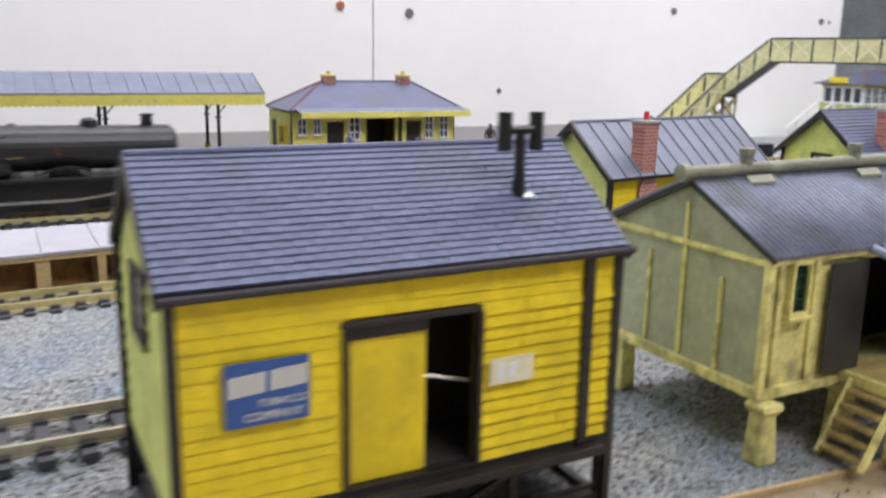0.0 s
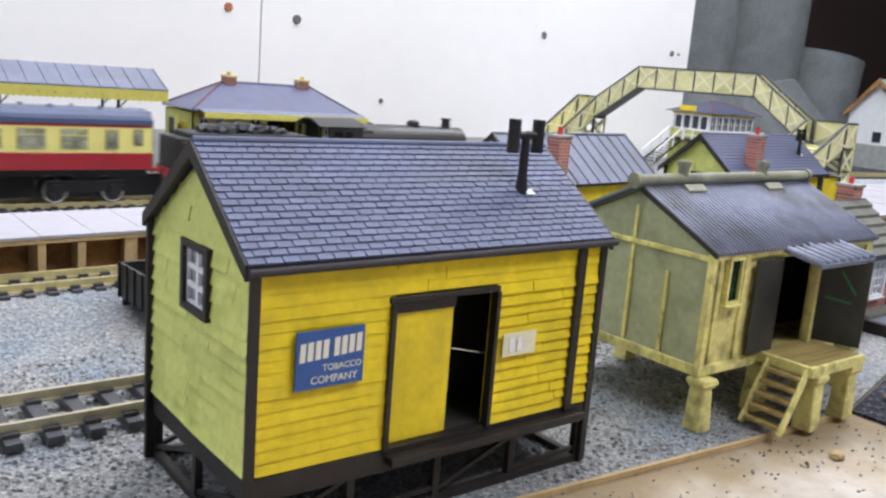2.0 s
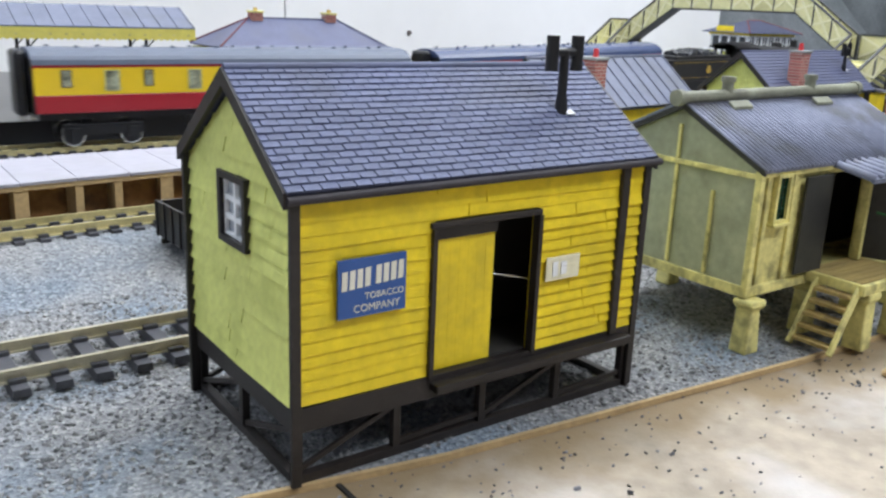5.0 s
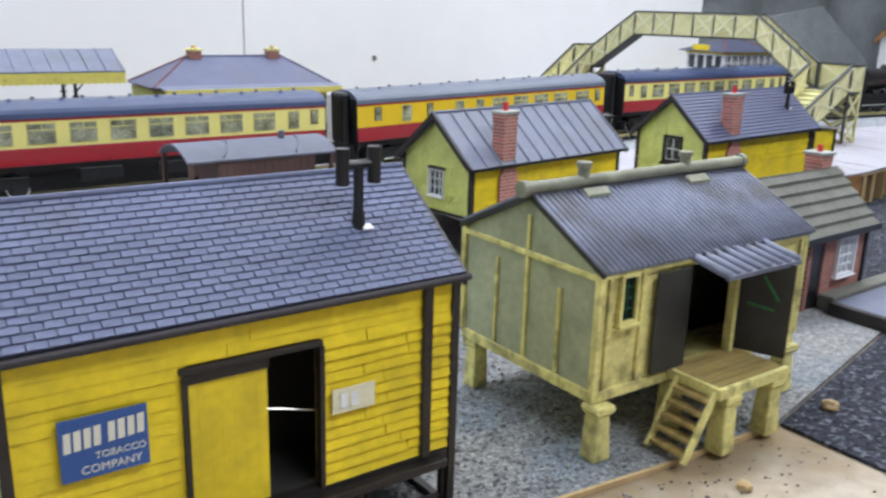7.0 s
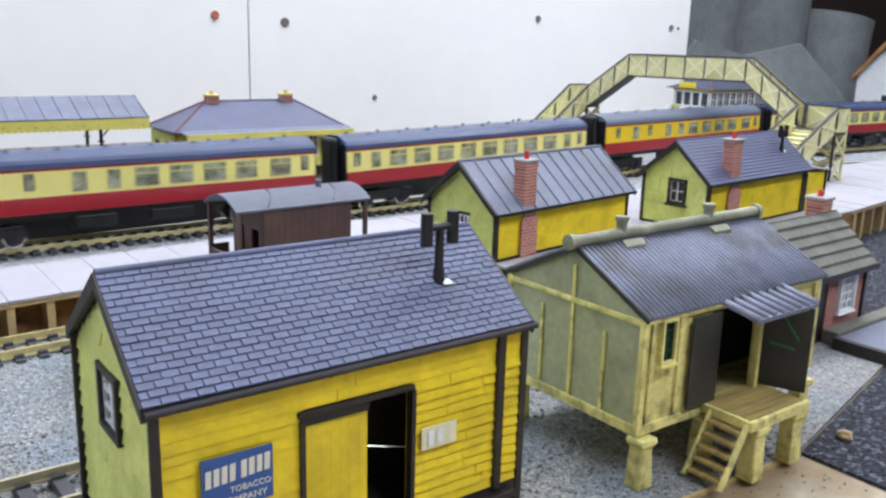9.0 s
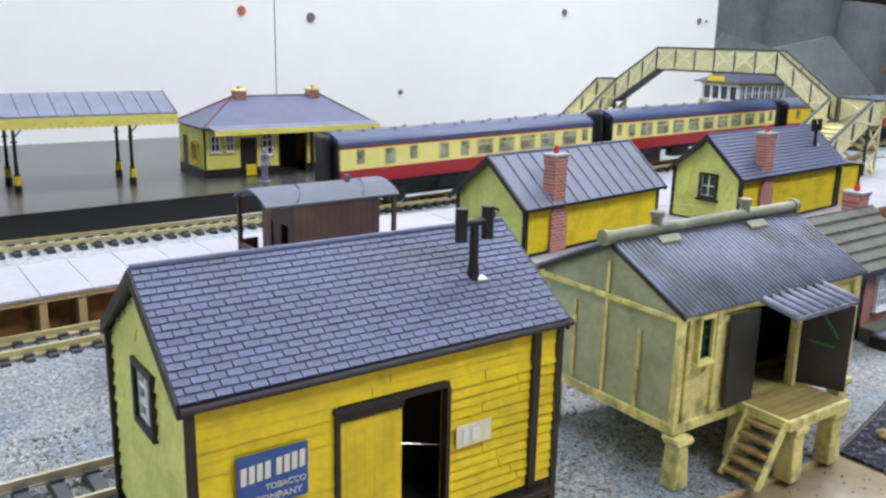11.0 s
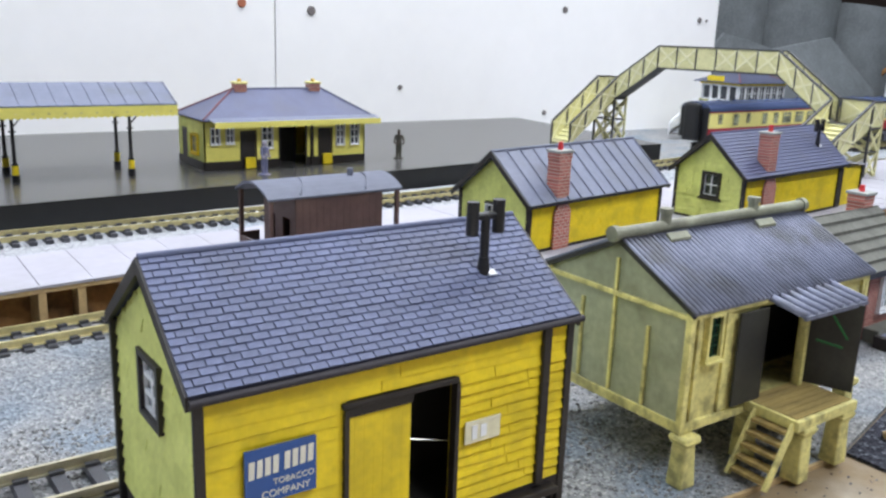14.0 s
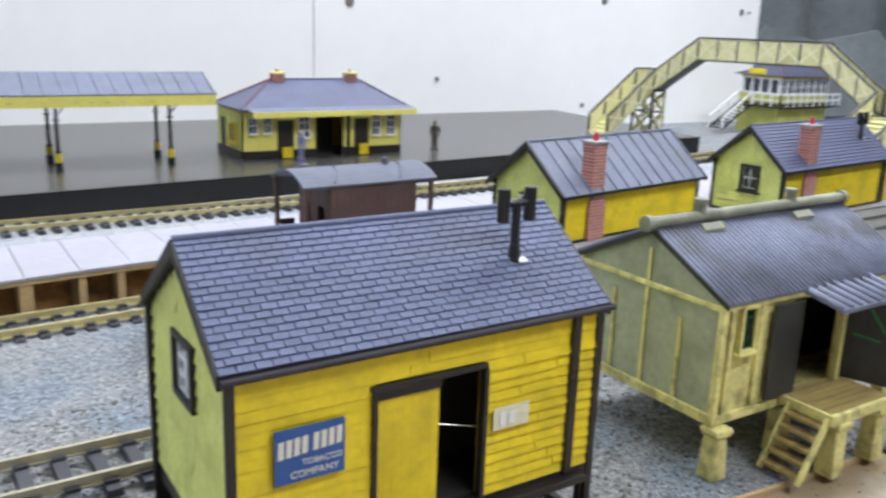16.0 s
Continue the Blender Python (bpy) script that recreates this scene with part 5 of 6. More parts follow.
# ---- station building, platform canopy, figures ----
def station():
    X0, X1, Y0, Y1, ZP = 0.1920, 0.3265, 0.6070, 0.6620, 0.0237
    st = thing("station_building", pose(0, 0, 0), "yellow station building with dark plinth and blue-grey hipped slate roof", "building")
    ZE = 0.0588
    k = (X1 - X0) / 283.0

    def px(p):
        return (p - 372) * k

    holes = [(px(383), px(396), 0.0195, 0.0310), (px(408), px(419), 0.0195, 0.0310), (px(432), px(456), 0.0, 0.0285), (px(467), px(484), 0.0150, 0.0320), (px(497), px(544), 0.0, 0.0305), (px(568), px(591), 0.0, 0.0285), (px(600), px(614), 0.0150, 0.0320), (px(627), px(642), 0.0150, 0.0320)]
    wall_panel(st, "front_wall", (X0, Y0, ZP), (1, 0, 0), (0, 0, 1), (0, -1, 0), X1 - X0, ZE - ZP, holes, STATION)
    wall_panel(st, "back_wall", (X0, Y1 - 0.0012, ZP), (1, 0, 0), (0, 0, 1), (0, -1, 0), X1 - X0, ZE - ZP, [], YELLOW)
    eh = [(0.012, 0.024, 0.012, 0.026), (0.036, 0.048, 0.0, 0.028)]
    wall_panel(st, "end_wall", (X0, Y0, ZP), (0, 1, 0), (0, 0, 1), (-1, 0, 0), Y1 - Y0, ZE - ZP, eh, PALE_YELLOW)
    wall_panel(st, "end_wall", (X1 - 0.0012, Y0, ZP), (0, 1, 0), (0, 0, 1), (-1, 0, 0), Y1 - Y0, ZE - ZP, [], PALE_YELLOW)
    window_part(st, (X0 - 0.0003, Y0 + 0.024, ZP + 0.012), (0, -1, 0), (0, 0, 1), (-1, 0, 0), 0.012, 0.012, 2, 2, YELLOW, CREAM, PALE_PANE)
    boxpart("end_door", (X0 + 0.0004, X0 + 0.0012, Y0 + 0.036, Y0 + 0.048, ZP, ZP + 0.028), DARK_TRIM, st)
    for a, b in ((0, px(432)), (px(456), px(497)), (px(544), px(568)), (px(591), X1 - X0)):
        boxpart("plinth", (X0 + a - (0.0006 if a == 0 else 0), X0 + b, Y0 - 0.0007, Y0, ZP, ZP + 0.0062), DARK_TRIM, st)
    boxpart("plinth", (X0 - 0.0007, X0, Y0 - 0.0007, Y1, ZP, ZP + 0.0062), DARK_TRIM, st)
    for i, (u0, u1, v0, v1) in enumerate(holes):
        if i in (2, 5):
            boxpart("door", (X0 + u0, X0 + u1, Y0 + 0.0004, Y0 + 0.0010, ZP, ZP + v1), DARK_TRIM, st)
            bm = bmesh.new()
            box(bm, X0 + u0 - 0.0008, X0 + u0, Y0 - 0.0006, Y0, ZP, ZP + v1)
            box(bm, X0 + u1, X0 + u1 + 0.0008, Y0 - 0.0006, Y0, ZP, ZP + v1)
            part("door_frame", bm, DARK_TRIM, st)
        elif i == 4:
            # porch back in near-black: the recess's shade is put into the colour
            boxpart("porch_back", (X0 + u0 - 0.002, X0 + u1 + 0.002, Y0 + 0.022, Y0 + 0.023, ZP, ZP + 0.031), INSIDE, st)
            boxpart("porch_side", (X0 + u0 - 0.002, X0 + u0 - 0.001, Y0 + 0.0012, Y0 + 0.022, ZP, ZP + 0.031), PALE_YELLOW, st)
            for u in (u0, u1):
                boxpart("porch_post", (X0 + u - 0.0006, X0 + u + 0.0006, Y0 - 0.0010, Y0 + 0.0003, ZP, ZP + v1), DARK_TRIM, st)
        else:
            window_part(st, (X0 + u0, Y0 - 0.0004, ZP + v0), (1, 0, 0), (0, 0, 1), (0, -1, 0), u1 - u0, v1 - v0, 2, 2 if i < 2 else 3, WHITE, WHITE, DARK_PANE, frame=0.0005, bar=0.0010)
    boxpart("drain_pipe", (X0 + px(552), X0 + px(552) + 0.0022, Y0 - 0.0018, Y0 - 0.0002, ZP, ZE), DARK_TRIM, st)
    # hipped roof
    ex0, ex1, ey0, ey1 = X0 - 0.0015, X1 + 0.0050, Y0 - 0.0040, Y1 + 0.003
    rx0, rx1, ry, rz = 0.2255, 0.3005, (Y0 + Y1) / 2, 0.0808
    ez = ZE + 0.0022
    c = [Vector(p) for p in ((ex0, ey0, ez), (ex1, ey0, ez), (ex1, ey1, ez), (ex0, ey1, ez))]
    r0, r1 = Vector((rx0, ry, rz)), Vector((rx1, ry, rz))
    for nm, loop in (("roof_slope", (c[0], c[1], r1, r0)), ("roof_hip", (c[1], c[2], r1)), ("roof_slope", (c[2], c[3], r0, r1)), ("roof_hip", (c[3], c[0], r0))):
        bm = bmesh.new()
        prism(bm, loop, (0, 0, -0.0010))
        part(nm, bm, SLATE_FAR, st)
    for a, b in ((c[0], r0), (c[1], r1), (r0, r1), (c[3], r0)):
        bm = bmesh.new()
        rod(bm, a + Vector((0, 0, 0.0004)), b + Vector((0, 0, 0.0004)), 0.0006, 8)
        part("hip_tile", bm, HIPRED if b is r0 and a is not r0 else SLATE_FAR, st)
    # awning with a cut valance
    bm = bmesh.new()
    prism(bm, [(X0 + 0.002, Y0 - 0.0042, ez + 0.0012), (X1 + 0.0065, Y0 - 0.0042, ez + 0.0012), (X1 + 0.0075, Y0 - 0.0125, ez - 0.0012), (X0 + 0.004, Y0 - 0.0125, ez - 0.0012)], (0, 0, -0.0007))
    aw = part("awning", bm, LEAD, st)
    bm = bmesh.new()
    n = 48
    xa, xb = X0 + 0.004, X1 + 0.0075
    zig = [(xa + (xb - xa) * i / (2 * n), Y0 - 0.0130, ez - (0.0048 if i % 2 else 0.0056)) for i in range(2 * n + 1)]
    prism(bm, [(xb, Y0 - 0.0130, ez - 0.0010), (xa, Y0 - 0.0130, ez - 0.0010)] + zig, (0, 0.0006, 0))
    part("valance", bm, STATION, aw)
    for x in (0.2310, 0.2935):
        bm = bmesh.new()
        box(bm, x - 0.0045, x + 0.0045, ry - 0.004, ry + 0.004, rz - 0.002, rz + 0.0040)
        s = part("chimney_stack", bm, BRICK_DK, st)
        bm = bmesh.new()
        box(bm, x - 0.0052, x + 0.0052, ry - 0.0047, ry + 0.0047, rz + 0.0040, rz + 0.0056)
        part("chimney_cap", bm, CREAM, s, bevel=0.0003)
        bm = bmesh.new()
        rod(bm, (x, ry, rz + 0.0056), (x, ry, rz + 0.0078), 0.0016, 10)
        part("chimney_pot", bm, LINING, s)
    # yellow panel on the lower part of each door
    for p in (437, 573):
        boxpart("bench_panel", (X0 + px(p), X0 + px(p + 17), Y0 - 0.0030, Y0 - 0.0012, ZP + 0.0002, ZP + 0.0085), YELLOW, st, bevel=0.0003)
    return st


station()


def canopy():
    c = thing("platform_canopy", pose(0, 0, 0), "platform canopy with ribbed grey roof and yellow valance on black posts", "canopy")
    X0, X1 = -0.42, 0.1712
    yf, ym, yb, ze, zr = 0.5990, 0.6290, 0.6590, 0.0738, 0.0868
    for y in (yf, yb):
        bm = bmesh.new()
        prism(bm, [(X0, y, ze), (X1, y, ze), (X1, ym, zr), (X0, ym, zr)], (0, 0, -0.001))
        s = part("roof_slope", bm, LEAD, c)
        for i in range(54):
            x = X0 + 0.002 + i * (X1 - X0 - 0.003) / 53
            bm = bmesh.new()
            beam(bm, (x, y, ze + 0.0003), (x, ym, zr + 0.0003), 0.0005, 0.0007)
            part("roof_rib", bm, LEAD, s)
    for y in (yf, yb - 0.0008):
        bm = bmesh.new()
        n = 150
        zig = [(X0 + (X1 - X0) * i / (2 * n), y, ze - (0.0076 if i % 2 else 0.0087)) for i in range(2 * n + 1)]
        prism(bm, [(X1, y, ze - 0.0008), (X0, y, ze - 0.0008)] + zig, (0, 0.0008, 0))
        v = part("valance", bm, STATION, c)
        bm = bmesh.new()
        for i in range(60):
            x = X0 + (X1 - X0) * (i + 0.5) / 60
            box(bm, x - 0.0008, x + 0.0008, y - 0.0002, y - 0.00002, ze - 0.0056, ze - 0.0046)
        part("valance_slots", bm, CREAM, v)
    bm = bmesh.new()
    prism(bm, [(X1 - 0.0008, yf + 0.001, ze - 0.004), (X1 - 0.0008, yb - 0.001, ze - 0.004), (X1 - 0.0008, ym, zr - 0.0012)], (0.0006, 0, 0))
    part("gable_board", bm, YELLOW, c)
    for x in (-0.31, -0.235, -0.16, -0.085, -0.010, 0.0665, 0.1408):
        for y in (0.6105, 0.6475):
            bm = bmesh.new()
            rod(bm, (x, y, 0.0236), (x, y, 0.0662), 0.0014, 10, 0.0011)
            p = part("post", bm, BLACK, c)
            bm = bmesh.new()
            rod(bm, (x, y, 0.0236), (x, y, 0.0282), 0.0026, 8)
            part("post_base", bm, BLACK, p)
            for zc in (0.0345, 0.0560):
                bm = bmesh.new()
                rod(bm, (x, y, zc), (x, y, zc + 0.0011), 0.0022, 8)
                part("collar", bm, BLACK, p)
            bm = bmesh.new()
            rod(bm, (x, y, 0.0283), (x, y, 0.0345), 0.0022, 8)
            part("post_band", bm, YELLOW, p)
            bm = bmesh.new()
            beam(bm, (x - 0.006, y, 0.0664), (x + 0.006, y, 0.0664), 0.0012, 0.0012)
            beam(bm, (x, y, 0.059), (x + 0.006, y, 0.0658), 0.0008, 0.0008)
            part("bracket", bm, BLACK, p)
    return c


canopy()


def figure(m, label, top_mat, h, lean):
    """A small cast figure in one plain mesh."""
    bm = bmesh.new()
    rod(bm, (0, 0, 0), (0, 0, 0.0005), 0.0045, 14)
    for s in (-1, 1):
        rod(bm, (s * 0.0014, 0, 0.0005), (s * 0.0012, 0, h * 0.46), 0.0011, 8, 0.0015)
    rod(bm, (0, 0, h * 0.44), (0, 0, h * 0.66), 0.0026, 10, 0.0023)
    rod(bm, (0, 0, h * 0.66), (0, 0, h * 0.82), 0.0024, 10, 0.0029)
    rod(bm, (0, 0, h * 0.82), (0, 0, h * 0.86), 0.0014, 8, 0.001)
    for s in (-1, 1):
        rod(bm, (s * 0.0030, 0, h * 0.80), (s * (0.0036 + lean), -0.001, h * 0.56), 0.0009, 8, 0.0008)
        rod(bm, (s * (0.0036 + lean), -0.001, h * 0.56), (s * 0.0024, -0.0028, h * 0.50), 0.0008, 8, 0.0007)
    rod(bm, (0, 0, h * 0.86), (0, 0, h * 0.93), 0.0012, 10, 0.0017)
    rod(bm, (0, 0, h * 0.93), (0, 0, h), 0.0017, 10, 0.0009)
    ob = part("figurine", bm, top_mat, None, "", m)
    return tagged(ob, label, "figurine", "platform figurines")


figure(pose(0.2255, 0.5760, 0.0237, 0, 0, 20), "painted model figurine in dull blue standing on the platform", FIG_BLUE, 0.0245, 0.0)
figure(pose(0.3610, 0.6090, 0.0237, 0, 0, -15), "painted model figurine in dark clothes standing on the platform", FIG_DARK, 0.0245, 0.0008)


# ---- lattice footbridge ----
def lattice(root, name, p, q, h, bays, mat_panel, solid=()):
    """A parapet between p and q (deck edge points): a thin panel with raised crossed bars in framed bays, and dark rails."""
    p, q = Vector(p), Vector(q)
    up = Vector((0, 0, h))
    side = (q - p).cross(Vector((0, 0, 1))).normalized()
    bm = bmesh.new()
    prism(bm, [p, q, q + up, p + up], side * 0.0004)
    g = part(name, bm, mat_panel, root)
    for i in range(bays):
        a, b = p + (q - p) * (i / bays), p + (q - p) * ((i + 1) / bays)
        if i not in solid:
            bm = bmesh.new()
            beam(bm, a + up * 0.08, b + up * 0.95, 0.0022, 0.0017)
            part("brace", bm, FBBAR, g)
            bm = bmesh.new()
            beam(bm, a + up * 0.95, b + up * 0.08, 0.0019, 0.0017)
            part("brace", bm, FBBAR, g)
    bm = bmesh.new()
    beam(bm, p + up, q + up, 0.0024, 0.0013)
    part("hand_rail", bm, FBDARK, g)
    for i in range(bays + 1):
        a = p + (q - p) * (i / bays)
        bm = bmesh.new()
        beam(bm, a, a + up, 0.0024, 0.0011)
        part("upright", bm, FBDARK, g)
    return g


def footbridge():
    fb = thing("footbridge", pose(0, 0, 0), "cream lattice footbridge with dark handrails crossing the tracks", "footbridge")
    W = 0.017
    H = 0.0205
    A, B = Vector((0.6468, 0.5855, 0.1025)), Vector((0.6792, 0.4728, 0.1025))     # span deck, near edge
    LA = Vector((0.6370, 0.6300, 0.0690))       # far landing
    LB = Vector((0.6710, 0.4120, 0.0650))       # near landing
    off = Vector((W, 0.003, 0))

    def deck(p, q, t=0.0016):
        bm = bmesh.new()
        prism(bm, [p, q, q + off, p + off], (0, 0, -t))
        part("deck", bm, FBDARK, fb)

    for a, b, bays, solid in ((A, B, 6, (2,)), (LA, A, 3, ()), (B, LB, 3, ())):
        deck(a, b)
        lattice(fb, "parapet", a, b, H, bays, FBCREAM, solid)
        lattice(fb, "parapet", a + off, b + off, H, bays, FBCREAM, solid)
    # landings and lower flights that run back along the platforms
    for L, foot, d in ((LA, Vector((0.5770, 0.6300, 0.0240)), 0.027), (LB, Vector((0.6020, 0.4120, 0.0255)), -0.037)):
        bm = bmesh.new()
        box(bm, L.x - 0.001, L.x + W + 0.001, min(L.y, L.y + d), max(L.y, L.y + d), L.z - 0.002, L.z)
        part("landing", bm, FBDARK, fb)
        lattice(fb, "parapet", (L.x + W, L.y, L.z), (L.x + W, L.y + d, L.z), H, 1, FBCREAM)
        lattice(fb, "parapet", (L.x, L.y + d, L.z), (L.x + W, L.y + d, L.z), H, 1, FBCREAM)
        for k in (0.0, d):
            lattice(fb, "parapet", (L.x, L.y + k, L.z), (foot.x, foot.y + k, foot.z), H, 3, FBCREAM)
        bm = bmesh.new()
        prism(bm, [(L.x, L.y, L.z), (foot.x, foot.y, foot.z), (foot.x, foot.y + d, foot.z), (L.x, L.y + d, L.z)], (0, 0, -0.0012))
        part("stair_flight", bm, FBCREAM, fb)
        n = 12
        for i in range(n):
            q = L + (foot - L) * ((i + 0.5) / n)
            bm = bmesh.new()
            box(bm, q.x - 0.0015, q.x + 0.0015, min(q.y, q.y + d) + 0.001, max(q.y, q.y + d) - 0.001, q.z, q.z + 0.0012)
            part("stair_tread", bm, FBCREAM, fb)
        # trestle tower with crossed braces
        zg = 0.0236
        xs, ys = (L.x, L.x + W), (L.y, L.y + d)
        for x in xs:
            for y in ys:
                bm = bmesh.new()
                box(bm, x - 0.0009, x + 0.0009, y - 0.0009, y + 0.0009, zg, L.z + (H if y == ys[1] or x == xs[1] else 0))
                part("tower_post", bm, FBDARK if x == xs[0] else FBCREAM, fb)
        zm = (zg + L.z) / 2
        for (xa, ya), (xb, yb) in (((xs[0], ys[0]), (xs[0], ys[1])), ((xs[1], ys[0]), (xs[1], ys[1])), ((xs[0], ys[0]), (xs[1], ys[0])), ((xs[0], ys[1]), (xs[1], ys[1]))):
            bm = bmesh.new()
            for z0, z1 in ((zg, zm), (zm, L.z - 0.002)):
                beam(bm, (xa, ya, z0), (xb, yb, z1), 0.0009, 0.0024)
                beam(bm, (xa, ya, z1), (xb, yb, z0), 0.0008, 0.0024)
            part("cross_brace", bm, FBCREAM, fb)
            bm = bmesh.new()
            beam(bm, (xa, ya, zm), (xb, yb, zm), 0.001, 0.001)
            part("tie_bar", bm, FBDARK, fb)
    return fb


footbridge()


# ---- signal box behind the footbridge ----
def signal_box():
    b = thing("signal_box", pose(0.959, 0.717, 0.0, 0, 0, 0), "yellow signal box with white windows, white balcony railing and stair", "building")
    L, D, zb, zw, ze, zr = 0.104, 0.063, 0.0, 0.0400, 0.0766, 0.0925
    boxpart("base_wall", (0, L, 0, D, 0.0002, zw), DARKBASE, b)
    boxpart("dark_band", (-0.0008, L + 0.0008, -0.0008, D + 0.0008, zw - 0.004, zw), DARK_TRIM, b)
    # core coloured near-black so the room behind the panes looks unlit
    boxpart("inner_core", (0.002, L - 0.002, 0.002, D - 0.002, zw + 0.0125, ze), INSIDE, b)
    boxpart("window_apron", (0.0002, L - 0.0002, 0.0002, D - 0.0002, zw, zw + 0.0125), DARKBASE, b)
    n = 7
    for i in range(n):
        window_part(b, (0.003 + i * (L - 0.004) / n, 0.0006, zw + 0.0135), (1, 0, 0), (0, 0, 1), (0, -1, 0), (L - 0.004) / n - 0.0026, 0.0180, 2, 2, WHITE, WHITE, DARK_PANE, frame=0.0011, bar=0.0009, sill=False)
    for i in range(4):
        window_part(b, (0.0006, 0.003 + (i + 1) * (D - 0.006) / 4 - 0.003, zw + 0.0135), (0, -1, 0), (0, 0, 1), (-1, 0, 0), (D - 0.006) / 4 - 0.003, 0.0180, 1, 1, WHITE, WHITE, DARK_PANE, frame=0.0014, bar=0.0009, sill=False)
    boxpart("top_band", (0, L, 0, D, ze - 0.004, ze), YELLOW, b)
    o = 0.007
    c = [Vector(p) for p in ((-o, -o, ze), (L + o, -o, ze), (L + o, D + o, ze), (-o, D + o, ze))]
    r0, r1 = Vector((L * 0.36, D / 2, zr)), Vector((L * 0.64, D / 2, zr))
    for nm, loop in (("roof_slope", (c[0], c[1], r1, r0)), ("roof_hip", (c[1], c[2], r1)), ("roof_slope", (c[2], c[3], r0, r1)), ("roof_hip", (c[3], c[0], r0))):
        bm = bmesh.new()
        prism(bm, loop, (0, 0, -0.001))
        part(nm, bm, ROOF_DARK, b)
    for p, q in ((c[0], r0), (r0, r1), (c[1], r1)):
        bm = bmesh.new()
        rod(bm, p, q, 0.0009, 8)
        part("hip_tile", bm, HIPRED, b)
    boxpart("name_board", (-o - 0.0015, -o, D * 0.30, D * 0.72, ze + 0.001, ze + 0.008), YELLOW, b)
    # balcony round two sides with a white railing, and a white stair down from its end
    boxpart("balcony_floor", (-0.013, L + 0.010, -0.013, -0.0009, zw - 0.0045, zw - 0.0025), DARK_TRIM, b)
    boxpart("balcony_floor", (-0.013, -0.0009, -0.0009, D - 0.004, zw - 0.0045, zw - 0.0025), DARK_TRIM, b)
    rz0, rz1 = zw - 0.0025, zw + 0.0130

    def railing(p, q, n):
        p, q = Vector(p), Vector(q)
        bm = bmesh.new()
        beam(bm, p + Vector((0, 0, rz1)), q + Vector((0, 0, rz1)), 0.0012, 0.0020)
        rail = part("railing", bm, WHITE, b)
        bm = bmesh.new()
        beam(bm, p + Vector((0, 0, (rz0 + rz1) / 2)), q + Vector((0, 0, (rz0 + rz1) / 2)), 0.0010, 0.0016)
        part("middle_rail", bm, WHITE, rail)
        for i in range(n + 1):
            c = p + (q - p) * (i / n)
            bm = bmesh.new()
            beam(bm, c + Vector((0, 0, rz0)), c + Vector((0, 0, rz1)), 0.0016, 0.0016)
            part("baluster", bm, WHITE, rail)

    railing((-0.0125, -0.0125, 0), (L + 0.0095, -0.0125, 0), 9)
    railing((-0.0125, -0.0125, 0), (-0.0125, 0.030, 0), 3)
    for y in (0.032, 0.054):
        bm = bmesh.new()
        beam(bm, (-0.066, y, 0.006), (-0.013, y, zw - 0.003), 0.0014, 0.0026)
        st = part("stair_stringer", bm, DARK_TRIM, b)
        bm = bmesh.new()
        beam(bm, (-0.066, y, 0.021), (-0.013, y, zw + 0.014), 0.0016, 0.0022)
        part("hand_rail", bm, WHITE, st)
        for i in range(4):
            f = i / 3
            bm = bmesh.new()
            x, z = -0.066 + 0.053 * f, 0.006 + (zw - 0.009) * f
            beam(bm, (x, y, z), (x, y, z + 0.0152), 0.0014, 0.0014)
            part("baluster", bm, WHITE, st)
    for i in range(9):
        x = -0.064 + i * 0.0058
        z = 0.006 + (zw - 0.009) * (i + 0.3) / 9
        boxpart("stair_tread", (x - 0.002, x + 0.002, 0.0325, 0.0535, z, z + 0.0012), DARK_TRIM, b)
    return b


signal_box()


# ---- grey moulded card tubes and sheets behind the signal box, house on the far board ----
def tube(x, y, r, h, tilt, label):
    bm = bmesh.new()
    n = 28
    arc = [math.pi * (1 + i / n) for i in range(n + 1)]
    prism(bm, [(r * math.cos(a), r * math.sin(a), 0) for a in arc] + [((r - 0.004) * math.cos(a), (r - 0.004) * math.sin(a), 0) for a in reversed(arc)], (0, 0, h))
    return tagged(part("card_tube", bm, GREYFOAM, None, "", pose(x, y, 0.0, 0, tilt, 0)), label, "card tube", "grey card tubes")


tube(1.290, 1.05, 0.104, 0.55, 0.5, "grey half-round card tube standing against the wall")
tube(1.500, 1.05, 0.112, 0.55, 1.5, "grey half-round card tube standing against the wall")
tube(1.690, 1.02, 0.100, 0.200, 9.0, "shorter grey half-round card tube leaning over")
sh = bmesh.new()
prism(sh, [(1.09, 0.86, 0.002), (1.53, 0.83, 0.002), (1.545, 0.855, 0.051), (1.44, 0.888, 0.142), (1.27, 0.885, 0.120), (1.142, 0.889, 0.142), (1.095, 0.886, 0.102)], (0, 0.004, 0.001))
tagged(part("grey_card_sheet", sh, GREYFOAM), "bent sheet of dark grey card leaning on the tubes", "card sheet")

hs = thing("model_house", pose(1.425, 0.675, 0.0, 0, 0, -6), "white gabled model house with brown bargeboards and teal side", "house")
wall_panel(hs, "end_wall", (0, 0.10, 0.0002), (0, -1, 0), (0, 0, 1), (-1, 0, 0), 0.10, 0.095, [], WHITE, gable=0.052)
boxpart("side_wall", (0.0, 0.14, 0.0, 0.001, 0.0002, 0.095), WHITE, hs)
boxpart("lower_wall", (-0.0012, 0.0, 0.0, 0.10, 0.0002, 0.040), CONCRETE, hs)
for ye in (-0.006, 0.106):
    bm = bmesh.new()
    prism(bm, [(-0.006, ye, 0.090), (0.146, ye, 0.090), (0.146, 0.05, 0.150), (-0.006, 0.05, 0.150)], (0, 0, -0.002))
    part("roof_slope", bm, TEAL, hs)
